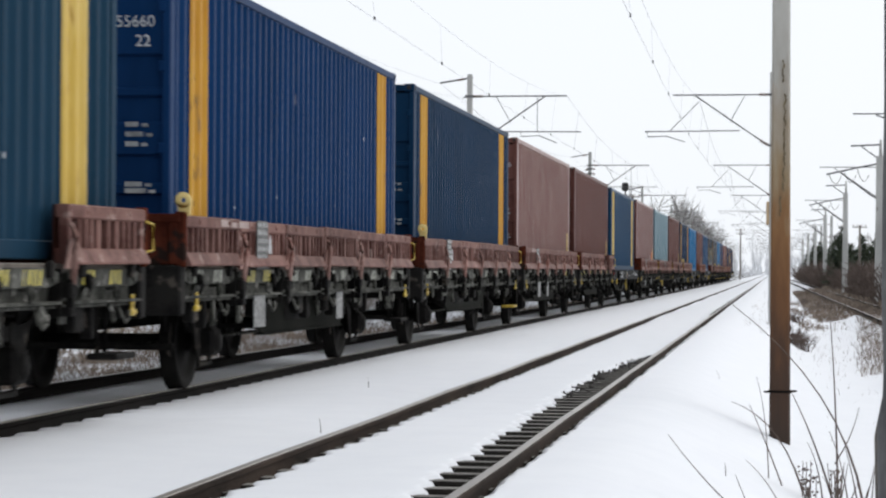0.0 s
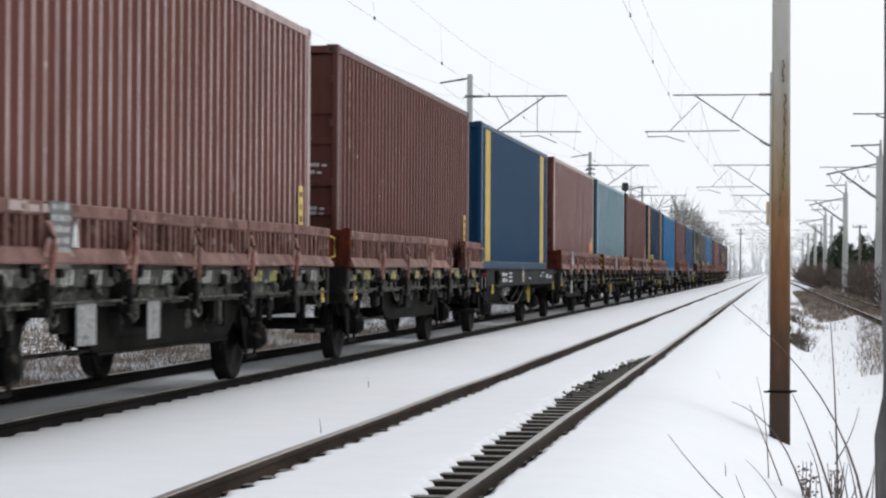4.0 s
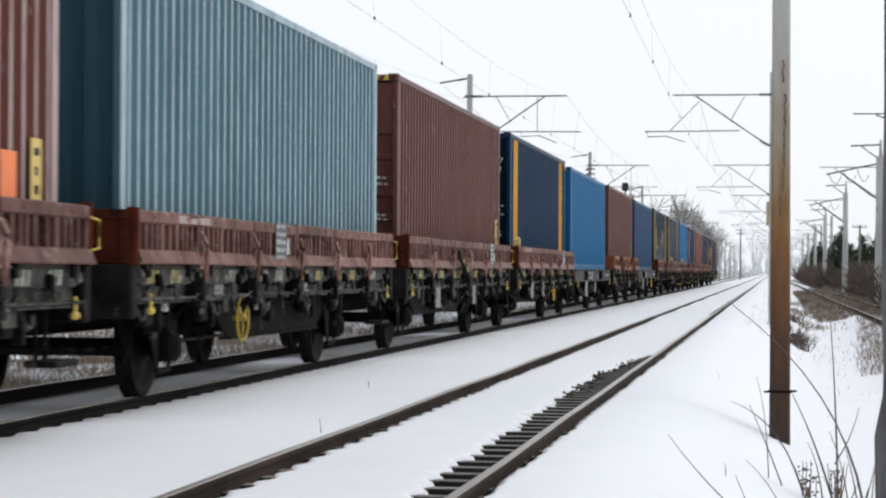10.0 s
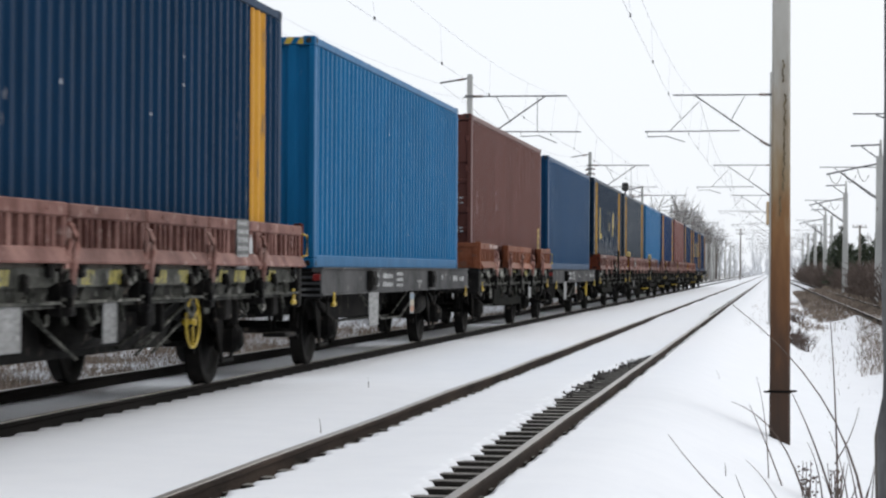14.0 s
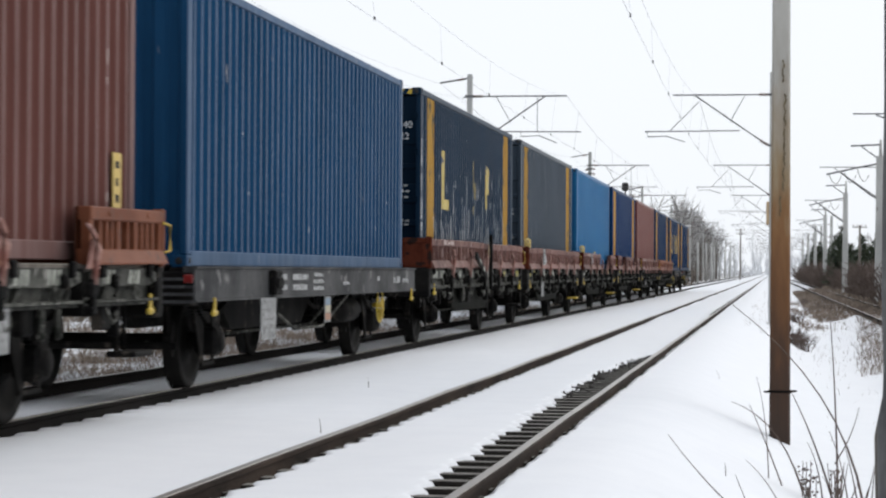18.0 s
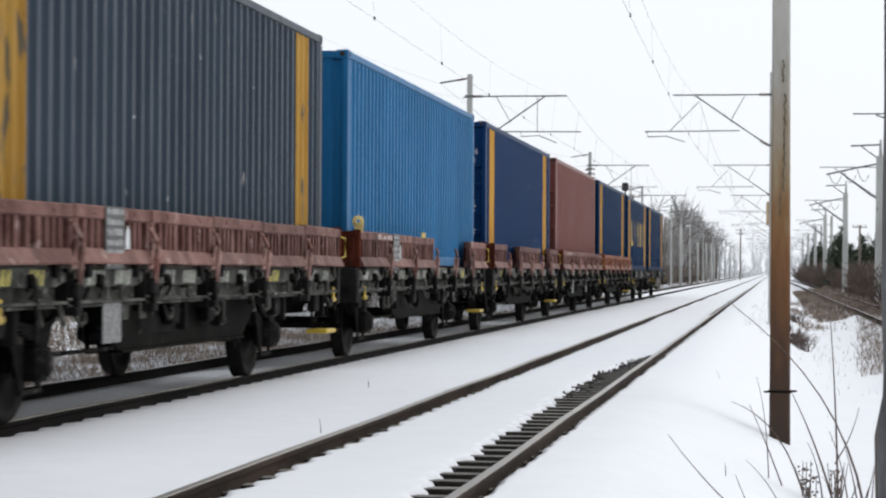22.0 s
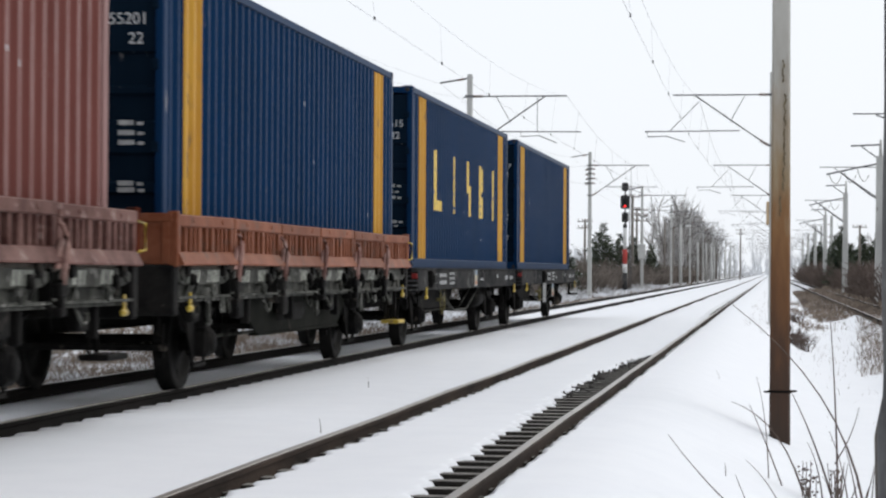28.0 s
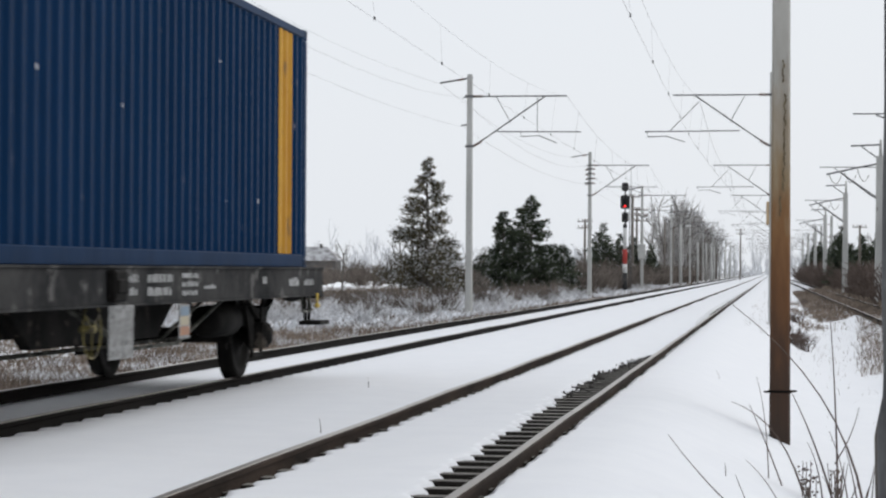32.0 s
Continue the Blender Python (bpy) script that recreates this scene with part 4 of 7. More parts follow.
def hand_wheel(w, x, y, z, dull=False):
    def make():
        g = Geo()
        n = 20
        pts = [(0.0, 0.235 * math.cos(2 * math.pi * k / n), 0.235 * math.sin(2 * math.pi * k / n)) for k in range(n + 1)]
        g.tube(pts, 0.008 if dull else 0.013, 6, False)
        for k in range(3):
            a = 0.5 + 2.094 * k
            g.tube([(0, 0, 0), (0, 0.235 * math.cos(a), 0.235 * math.sin(a))], 0.007 if dull else 0.012, 5)
        g.lathe([(-0.1, 0.001), (-0.1, 0.03), (0.03, 0.035), (0.03, 0.001)], "x", 10)
        return g.mesh("hand_wheel", M_OLIVE if dull else M_YELLOW)
    part("hand_wheel", shared("hand_wheel%d" % dull, make), None, w, "dull olive spoked brake hand wheel" if dull else "yellow spoked brake hand wheel", at=(x, y, z))


def stencil(w, x, y, z, wd, ht, rows, seed, name="stencil_board", board=True, ink=None):
    """A grey board with rows of unreadable print."""
    r = random.Random(seed)
    p = part(name, Geo().box(x, x + 0.008, y, y + wd, z, z + ht, 0.002), M_BOARD if name == "stencil_board" else M_PLATE, w, "weathered grey board with unreadable print") if board else w
    g = Geo()
    for k in range(rows):
        zz = z + ht * (k + 0.25) / rows
        u = y + 0.08 * wd
        while u < y + wd * 0.9:
            d = r.uniform(0.03, 0.09)
            g.box(x + 0.008, x + 0.0105, u, min(u + d, y + wd * 0.94), zz, zz + ht * r.uniform(0.45, 0.66) / rows)
            u += d + r.uniform(0.012, 0.05)
    part("print", g, ink or (M_FAINT if name == "hanging_plate" else M_BARS), p, "rows of unreadable pale print")["kind"] = "stuff"


def pull_handle(w, y, z):
    part("coupling_handle", shared("pull_handle", lambda: Geo().box(1.375, 1.40, -0.04, 0.02, 0.0, 0.13, 0.012).box(1.365, 1.41, -0.085, 0.065, -0.05, 0.01, 0.018).mesh("coupling_handle", M_YELLOW)), None, w, "yellow release handle", at=(0, y, z))


def step(w, y, z, yellow):
    m = M_YELLOW if yellow else M_UNDER
    part("step", shared("step%d" % yellow, lambda: Geo().box(1.16, 1.42, -0.28, 0.28, 0.0, 0.05, 0.012).mesh("step", m)), None, w, "yellow foot step" if yellow else "black foot step", at=(0, y, z))
    part("step_hanger", shared("step_hanger", lambda: Geo().tube([(1.2, -0.1, 0.04), (1.2, -0.16, 0.55)], 0.02, 5).tube([(1.2, 0.1, 0.04), (1.2, 0.12, 0.55)], 0.02, 5).mesh("step_hanger", M_UNDER)), None, w, at=(0, y, z))


def side_board(m, seed):
    """One drop side, 2.08 m long: rails, ribs and a flared lower lip."""
    g = Geo()
    L = 1.03
    x0 = 1.37
    g.box(x0 - 0.06, x0 + 0.055, -L, L, 1.585, 1.695, 0.012)
    g.prism([(x0 - 0.06, 1.24), (x0 + 0.10, 1.235), (x0 + 0.102, 1.25), (x0 + 0.06, 1.345), (x0 + 0.04, 1.36), (x0 - 0.06, 1.36)], "y", -L, L)
    r = random.Random(seed)
    for y, wd in ((-L, 0.10), (-0.78, 0.06), (-0.60, 0.055), (-0.44, 0.055), (-0.285, 0.10), (-0.02, 0.06), (0.19, 0.10), (0.40, 0.055), (0.56, 0.055), (0.72, 0.06), (L - 0.10, 0.10)):
        y += r.uniform(-0.012, 0.012) if abs(y) < 0.9 else 0
        g.box(x0 - 0.03, x0 + 0.045, y, y + wd, 1.35, 1.60, 0.008)
    for y in (-0.55, 0.55):
        g.lathe([(x0 + 0.05, 0.03), (x0 + 0.062, 0.022), (x0 + 0.063, 0.001)], "x", 8, (0, y, 1.645))
    return g.mesh("drop_side", m)


def stake_mesh(lean=0.0):
    """A bent stake with a spread foot over the side's lip."""
    g = Geo()
    g.tube([(1.455, 0.0, 1.08), (1.47, 0, 1.24), (1.485, 0.02, 1.36), (1.48, 0.0 + lean, 1.45), (1.475, -0.07 + lean * 2, 1.52), (1.46, -0.12 + lean * 2, 1.545)], [0.03, 0.03, 0.028, 0.025, 0.022, 0.014], 6)
    g.prism([(-0.17, 1.2), (-0.035, 1.43), (0.04, 1.43), (0.15, 1.2)], "x", 1.44, 1.458)
    return g.mesh("stake", M_STAKE)


def ks_wagon(spec):
    """Two-axle flat wagon with drop sides and stakes."""
    base, sides, m, seed, opts = spec["base"], spec["sides"], spec["mat"], spec["seed"], spec["opts"]
    r = random.Random(seed)
    w = thing("flat_wagon", spec["label"], "railway wagon", "wagons of the train")
    part("deck", shared("ks_deck", lambda: Geo().box(-1.36, 1.36, -6.3, 6.3, 1.17, 1.24, 0.01).mesh("deck", M_PLANK)), None, w, "dark plank floor")
    for s in (1, -1):
        part("sole_bar", shared("ks_sole%d" % s, lambda: Geo().prism([(s * a, b) for a, b in ((1.22, 0.90), (1.36, 0.90), (1.36, 0.925), (1.30, 0.93), (1.30, 1.17), (1.22, 1.17))], "y", -6.3, 6.3).mesh("sole_bar", M_FRAME)), None, w)
        if base == 9:
            part("truss_rod", shared("ks_truss%d" % s, lambda: Geo().tube([(s * 1.25, 0.3, 0.46), (s * 1.25, 2.0, 0.9)], 0.014, 6).tube([(s * 1.25, 0.8, 0.46), (s * 1.25, 2.5, 0.9)], 0.014, 6).tube([(s * 1.2, -2.5, 0.9), (s * 1.2, -1.2, 0.48)], 0.014, 6).mesh("truss_rod", M_FRAME)), None, w, "dark grey diagonal truss rod")
            part("centre_girder", shared("ks_girder%d" % s, lambda: Geo().prism([(-3.2, 0.92), (-2.4, 0.46), (2.4, 0.46), (3.2, 0.92)], "x", s * 0.85 - 0.03, s * 0.85 + 0.03).mesh("centre_girder", M_UNDER)), None, w, "deep black longitudinal girder")
        else:
            part("fish_belly", shared("ks_belly%d" % s, lambda: Geo().prism([(-3.0, 0.92), (-2.2, 0.50), (2.2, 0.50), (3.0, 0.92)], "x", s * 1.16 - 0.012, s * 1.16 + 0.012).prism([(-2.2, 0.485), (2.2, 0.485), (2.2, 0.51), (-2.2, 0.51)], "x", s * 1.14 - 0.06, s * 1.14 + 0.06).mesh("fish_belly", M_BELLY)), None, w, "deep dark olive longitudinal girder")
        for k in range(6):
            y = -5.25 + 2.1 * k
            up = sides[k] if s > 0 else 1
            if up:
                me = shared("side_board%s%d" % (m.name, k % 3), lambda: side_board(m, k))
                ob = part("drop_side", me, None, w, at=pose(0, y + r.uniform(-0.012, 0.012), r.uniform(-0.008, 0.008), r.uniform(-0.4, 0.4)) if s > 0 else pose(0, y, 0, 0, 0, 180))
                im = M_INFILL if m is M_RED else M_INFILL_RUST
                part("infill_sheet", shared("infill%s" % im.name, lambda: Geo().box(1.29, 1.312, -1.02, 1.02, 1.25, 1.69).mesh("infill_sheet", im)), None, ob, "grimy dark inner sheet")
            if s > 0:
                bb = part("bay_beam", shared("bay_beam", lambda: Geo().prism([(-0.94, 1.10), (-0.72, 1.06), (0.72, 1.06), (0.94, 1.10), (0.94, 1.17), (0.7, 1.205), (-0.7, 1.205), (-0.94, 1.17)], "x", 1.30, 1.385).prism([(-0.97, 0.93), (0.97, 0.93), (0.97, 0.955), (-0.97, 0.955)], "x", 1.30, 1.405)
                          .lathe([(1.384, 0.045), (1.40, 0.05), (1.405, 0.03), (1.40, 0.001)], "x", 10, (0, -0.8, 1.135)).lathe([(1.384, 0.045), (1.40, 0.05), (1.405, 0.03), (1.40, 0.001)], "x", 10, (0, 0.8, 1.135)).mesh("bay_beam", M_FRAME)), None, w, at=(0, y, 0))
                n = r.choice((3, 3, 4))
                hm = M_HAZ_Y if spec["haz"] == "y" or r.random() < 0.25 else M_HAZ_W
                for u in (-0.56, 0.16):
                    if r.random() < 0.12:
                        continue
                    for j in range(n):
                        me = shared("hazard%s" % hm.name, lambda: Geo().prism([(-0.045, 1.075), (0.015, 1.075), (0.05, 1.192), (-0.01, 1.192)], "x", 1.384, 1.390).mesh("hazard_block", hm))
                        part("hazard_block", me, None, bb, "slanted pale hazard stripe", at=(0, u + 0.115 * j, 0))
                part("side_hinge", shared("side_hinge", lambda: Geo().box(1.38, 1.43, -0.72, -0.62, 1.13, 1.26, 0.015).box(1.38, 1.43, 0.62, 0.72, 1.13, 1.26, 0.015).mesh("side_hinge", M_UNDER)), None, w, at=(0, y, 0))
                part("lashing_ring", shared("lashing_ring", lambda: Geo().lathe([(1.39, 0.05), (1.41, 0.065), (1.43, 0.05), (1.41, 0.035), (1.39, 0.05)], "x", 12, (0, 0, 1.0)).box(1.30, 1.40, -0.03, 0.03, 1.03, 1.08).mesh("lashing_ring", M_FRAME)), None, w, at=(0, y + 0.25, 0))
                lat = r.choice((-0.5, -0.35, 0.1, 0.45))
                part("side_latch", shared("side_latch%d" % (k % 2), lambda: Geo().box(1.38, 1.44, -0.05, 0.05, 1.05, 1.16, 0.02).tube([(1.43, 0.0, 1.12), (1.46, -0.06 - 0.05 * (k % 2), 1.05), (1.45, -0.14, 0.98)], [0.022, 0.018, 0.014], 6).mesh("side_latch", M_UNDER)), None, w, "black latch lever", at=(0, y + lat, 0))
                part("rope_hook", shared("rope_hook", lambda: Geo().tube([(1.33, -0.1, 0.93), (1.37, -0.1, 0.83), (1.385, -0.02, 0.76), (1.385, 0.07, 0.79), (1.38, 0.08, 0.86)], 0.017, 6).mesh("rope_hook", M_FRAME)), None, w, at=(0, y + r.choice((-0.75, -0.3, 0.6)), 0))
                part("hanging_bracket", shared("cross_bracket%d" % (k % 2), lambda: Geo().box(1.2, 1.3, -0.16, 0.10, 0.70, 0.93, 0.02).box(1.22, 1.32, 0.22, 0.30, 0.64, 0.93, 0.015).mesh("bracket", M_UNDER)), None, w, "black hanging bracket", at=(0, y + r.uniform(-0.6, 0.4), 0))
                part("frame_gusset", shared("frame_gusset", lambda: Geo().prism([(-0.5, 0.93), (0.45, 0.93), (0.3, 1.06), (-0.35, 1.06)], "x", 1.298, 1.33).mesh("frame_gusset", M_FRAME)), None, w, at=(0, y, 0))
    for k in range(7):
        y = -6.3 + 2.1 * k
        if 0 < k < 6:
            lean = r.choice((0, 0, 0, 0.04, -0.05))
            st = part("stake", shared("stake%s" % lean, lambda: stake_mesh(lean)), None, w, "bent faded red side stake", at=(0, y, 0))
            part("stake", shared("stake_l", lambda: stake_mesh(0)), None, w, "bent faded red side stake", at=pose(0, y, 0, 0, 0, 180))
            part("stake_pocket", shared("stake_pocket", lambda: Geo().box(1.29, 1.475, -0.085, 0.085, 0.98, 1.10, 0.02).box(1.29, 1.47, -0.07, 0.07, 0.84, 0.91, 0.015).box(1.42, 1.468, -0.035, 0.035, 0.86, 1.12, 0.01).box(1.29, 1.40, -0.11, -0.08, 0.84, 1.2).mesh("stake_pocket", M_UNDER)), None, w, "black stake pocket", at=(0, y, 0))
    for e in (-1, 1):
        def endp():
            g = Geo().box(-1.38, 1.38, min(e * 6.30, e * 6.33), max(e * 6.30, e * 6.33), 1.24, 1.69, 0.006)
            g.box(-1.38, 1.38, min(e * 6.33, e * 6.36), max(e * 6.33, e * 6.36), 1.62, 1.70, 0.008)
            for k in range(7):
                x = -1.36 + k * 0.44
                g.box(x, x + 0.07, min(e * 6.33, e * 6.355), max(e * 6.33, e * 6.355), 1.24, 1.63, 0.008)
            g.box(1.33, 1.425, min(e * 6.24, e * 6.34), max(e * 6.24, e * 6.34), 1.22, 1.72, 0.012)
            g.box(-1.425, -1.33, min(e * 6.24, e * 6.34), max(e * 6.24, e * 6.34), 1.22, 1.72, 0.012)
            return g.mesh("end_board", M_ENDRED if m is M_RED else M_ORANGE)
        part("end_board", shared("end_board%d%s" % (e, m.name), endp), None, w, "dark red end board")
        part("headstock", shared("headstock%d" % e, lambda: Geo().box(-1.36, 1.40, min(e * 6.2, e * 6.38), max(e * 6.2, e * 6.38), 0.78, 1.235, 0.02).mesh("headstock", M_UNDER)), None, w, "black headstock")
        pull_handle(w, e * 5.75 if e < 0 else 6.02, 0.86)
        if "step" in opts and e > 0:
            step(w, 5.75, 0.44, 1)
        elif e > 0:
            step(w, 5.75, 0.46, 0)
    lift = 0.012 if base == 8 else 0.042
    for sx in (1, -1):
        for y in (-6.0, 6.0):
            part("support_block", shared("support_block%s" % base, lambda: Geo().box(-0.12, 0.10, -0.14, 0.14, 0.0, lift, 0.004).mesh("support_block", M_UNDER)), None, w, "black container support block", at=(sx * 1.12, y, 1.24))
    if "eye" in opts:
        part("lifting_eye", shared("lifting_eye", lambda: Geo().lathe([(-0.018, 0.026), (-0.018, 0.074), (0.018, 0.074), (0.018, 0.026), (-0.018, 0.026)], "y", 16, (0, 0, 0.14)).prism([(-0.055, 0.1), (-0.03, 0.0), (0.06, 0.0), (0.072, 0.12), (0.03, 0.1)], "y", -0.018, 0.018).mesh("lifting_eye", M_EYE)), None, w, "pale yellow ring", at=(1.38, -6.22, 1.685))
    part("grab_rail", shared("grab_rail", lambda: Geo().tube([(1.42, 6.26, 1.34), (1.46, 6.37, 1.36), (1.46, 6.37, 1.58), (1.42, 6.26, 1.60)], 0.014, 6).mesh("grab_rail", M_YELLOW)), None, w, "yellow grab rail")
    part("air_reservoir", shared("air_reservoir", lambda: Geo().lathe([(-0.75, 0.001), (-0.72, 0.12), (-0.66, 0.18), (0.66, 0.18), (0.72, 0.12), (0.75, 0.001)], "y", 18, (1.02, 0, 0.72)).mesh("air_reservoir", M_UNDER)), None, w, "black cylindrical tank", at=(0, r.uniform(-1.2, -0.4), 0))
    part("brake_rod", shared("brake_rod", lambda: Geo().tube([(0.55, -4.4, 0.46), (0.55, 4.4, 0.46)], 0.022, 6).tube([(1.05, 0.4, 0.52), (1.05, 2.2, 0.88)], 0.02, 6).tube([(1.05, 0.9, 0.50), (1.05, 2.7, 0.86)], 0.02, 6).mesh("brake_rod", M_FRAME)), None, w)
    wheel_y, board_y, plates = FITTINGS.get(spec["n"], (None, None, (-3.2, 1.1)))
    if wheel_y is not None:
        hand_wheel(w, 1.36, wheel_y, 0.71)
    if board_y is not None:
        stencil(w, 1.43, board_y - 0.25, 1.20, 0.5, 0.50, 6, seed)
        part("board_symbol", shared("board_symbol", lambda: Geo().prism([(-0.07, 1.36), (-0.02, 1.36), (0.0, 1.42), (0.02, 1.36), (0.07, 1.36), (0.05, 1.5), (0.0, 1.56), (-0.05, 1.5)], "x", 1.432, 1.436).mesh("board_symbol", M_WHITE)), None, w, "small white painted symbol", at=(0, board_y + 0.36, 0))
    for k, y in enumerate(plates):
        if spec["n"] != 8:
            stencil(w, 1.38, y - (0.25, 0.19)[k % 2], 0.60, (0.5, 0.38)[k % 2], 0.33, 5, seed + 1 + k, "hanging_plate")
            continue
        stencil(w, 1.335, y - (0.2, 0.15)[k % 2], 0.935, (0.36, 0.24)[k % 2], 0.12, 2, seed + 1 + k, "number_plate")
    if spec["n"] % 2 == 0:
        for k in range(3):
            part("faded_print", shared("faded_print%d" % k, lambda: Geo().box(1.424, 1.4275, 0.0, (0.34, 0.22, 0.4)[k], 1.61, (1.68, 1.66, 1.675)[k]).mesh("faded_print", M_STAKE_PALE)), None, w, "pale faded print", at=(0, -5.0 + (0.0, 0.42, 0.72)[k], 0))
    if spec["n"] in (9, 14):
        bar = part("loose_bar", shared("loose_bar", lambda: Geo().prism([(-0.72, 1.43), (-0.66, 1.52), (0.74, 1.14), (0.68, 1.05)], "x", 1.50, 1.545).mesh("loose_bar", M_UNDER)), None, w, "dark steel bar leaning askew on the side", at=(0, -1.15, 0))
        hm = M_HAZ_Y if spec["n"] == 9 else M_HAZ_W
        for u in (-0.3, -0.18, 0.2, 0.3):
            part("hazard_block", Geo().prism([(u - 0.03, 1.26 - 0.27 * u), (u + 0.03, 1.245 - 0.27 * u), (u + 0.055, 1.315 - 0.27 * u), (u - 0.005, 1.33 - 0.27 * u)], "x", 1.545, 1.55), hm, bar, "slanted pale hazard stripe")
    if spec["n"] == 14:
        part("upright_bar", Geo().box(1.48, 1.54, -0.06, 0.04, 0.85, 1.86, 0.012), M_UNDER, w, "dark upright bar rising over the side", at=(0, 0.35, 0))
        part("card_plate", Geo().box(1.428, 1.436, 0.6, 0.9, 1.42, 1.66, 0.002), M_TAN, w, "tan card plate")
    for k in range(7):          # small fittings hung under the frame
        y, kind = r.uniform(-5.4, 5.4), r.randrange(3)
        if kind == 0:
            part("hanger_lug", shared("hanger_lug", lambda: Geo().box(1.33, 1.37, -0.04, 0.04, 0.66, 0.90, 0.012).lathe([(1.36, 0.03), (1.385, 0.024), (1.386, 0.001)], "x", 8, (0, 0, 0.7)).mesh("hanger_lug", M_FRAME)), None, w, "scuffed hanging lug", at=(0, y, 0))
        elif kind == 1:
            part("chain_hook", shared("chain_hook", lambda: Geo().tube([(1.37, 0, 0.95), (1.40, 0.01, 0.86), (1.40, 0.05, 0.78), (1.385, 0.10, 0.80)], 0.02, 6).mesh("chain_hook", M_FRAME)), None, w, at=(0, y, 0))
        else:
            part("flap_plate", shared("flap_plate", lambda: Geo().box(1.36, 1.375, -0.09, 0.09, 0.78, 0.93, 0.004).mesh("flap_plate", M_FRAME)), None, w, "scuffed grey flap", at=(0, y, 0))
    sets = running_gear(w, base)
    return w, sets


def sole_flat_wagon(spec):
    """Two-axle container carrier with a deep grey sole bar."""
    base, seed, opts = spec["base"], spec["seed"], spec["opts"]
    r = random.Random(seed)
    grey = M_GREY_DIRTY if spec["n"] >= 20 else M_GREY if spec["n"] == 6 else M_GREY_PALE
    ink = M_WHITE if spec["n"] == 6 else M_BARS
    w = thing("container_wagon", spec["label"], "railway wagon", "wagons of the train")
    part("deck", shared("flat_deck", lambda: Geo().box(-1.25, 1.25, -6.3, 6.3, 1.12, 1.17, 0.01).mesh("deck", M_UNDER)), None, w)
    for s in (1, -1):
        part("sole_bar", shared("flat_sole%d%s" % (s, grey.name), lambda: Geo().prism([(s * a, b) for a, b in ((1.25, 0.89), (1.385, 0.89), (1.385, 0.91), (1.367, 0.915), (1.362, 1.20), (1.385, 1.207), (1.385, 1.228), (1.25, 1.228))], "y", -6.36, 6.36).mesh("sole_bar", grey)), None, w, "grimy dark grey side girder" if grey is M_GREY_DIRTY else "deep grey side girder")
        for y in (-6.0, 6.0):
            part("twist_lock", shared("twist_lock", lambda: Geo().box(-0.1, 0.1, -0.1, 0.1, 0.0, 0.045, 0.01).mesh("twist_lock", M_UNDER)), None, w, at=(s * 1.14, y, 1.17))
        part("truss_rod", shared("truss_rod%d" % s, lambda: Geo().tube([(s * 1.1, -2.6, 0.90), (s * 1.1, -0.8, 0.50), (s * 1.1, 0.8, 0.50), (s * 1.1, 2.6, 0.90)], 0.02, 6).tube([(s * 1.0, -2.2, 0.90), (s * 1.0, -0.5, 0.52)], 0.018, 6).tube([(s * 1.0, 2.2, 0.90), (s * 1.0, 0.5, 0.52)], 0.018, 6).mesh("truss_rod", M_FRAME)), None, w, "grey diagonal truss rod")
        part("fish_belly", shared("flat_belly%d" % s, lambda: Geo().prism([(-2.6, 0.92), (-1.9, 0.52), (1.9, 0.52), (2.6, 0.92)], "x", s * 0.55 - 0.05, s * 0.55 + 0.05).mesh("fish_belly", M_UNDER)), None, w, "deep black longitudinal girder")
    for e in (-1, 1):
        part("headstock", shared("flat_head%d" % e, lambda: Geo().box(-1.36, 1.36, min(e * 6.2, e * 6.37), max(e * 6.2, e * 6.37), 0.86, 1.18, 0.02).mesh("headstock", M_UNDER)), None, w, "black headstock")
        part("end_slats", shared("end_slats%d%s" % (e, grey.name), lambda: sum_boxes([(1.0, 1.36, min(e * 6.375, e * 6.40), max(e * 6.375, e * 6.40), 0.88 + 0.07 * k, 0.91 + 0.07 * k) for k in range(4)]).mesh("end_slats", grey)), None, w)
        pull_handle(w, e * 5.7 if e < 0 else 5.95, 0.80)
    part("reflector", shared("reflector", lambda: Geo().box(1.27, 1.36, -6.42, -6.40, 1.07, 1.15, 0.01).mesh("reflector", M_LAMPRED)), None, w, "red reflector block")
    bracket_y, wheel_y, plates, sticker = FLAT_FITTINGS[spec["n"]]
    for y in (bracket_y, bracket_y + 5.2) if "two_brackets" in opts else (bracket_y,):
        part("stake_bracket", shared("stake_bracket", lambda: Geo().box(1.36, 1.45, -0.16, 0.16, 0.93, 1.19, 0.02).box(1.36, 1.47, -0.13, 0.13, 1.0, 1.12, 0.015).mesh("stake_bracket", M_UNDER)), None, w, "black pocket bracket", at=(0, y, 0))
    part("brake_rod", shared("flat_rod", lambda: Geo().tube([(0.4, -4.6, 0.46), (0.4, 4.6, 0.46)], 0.022, 6).mesh("brake_rod", M_FRAME)), None, w)
    part("air_reservoir", shared("flat_tank", lambda: Geo().lathe([(-0.55, 0.001), (-0.52, 0.12), (-0.46, 0.17), (0.46, 0.17), (0.52, 0.12), (0.55, 0.001)], "y", 18, (0.9, 3.1, 0.66)).mesh("air_reservoir", M_UNDER)), None, w, "black cylindrical tank")
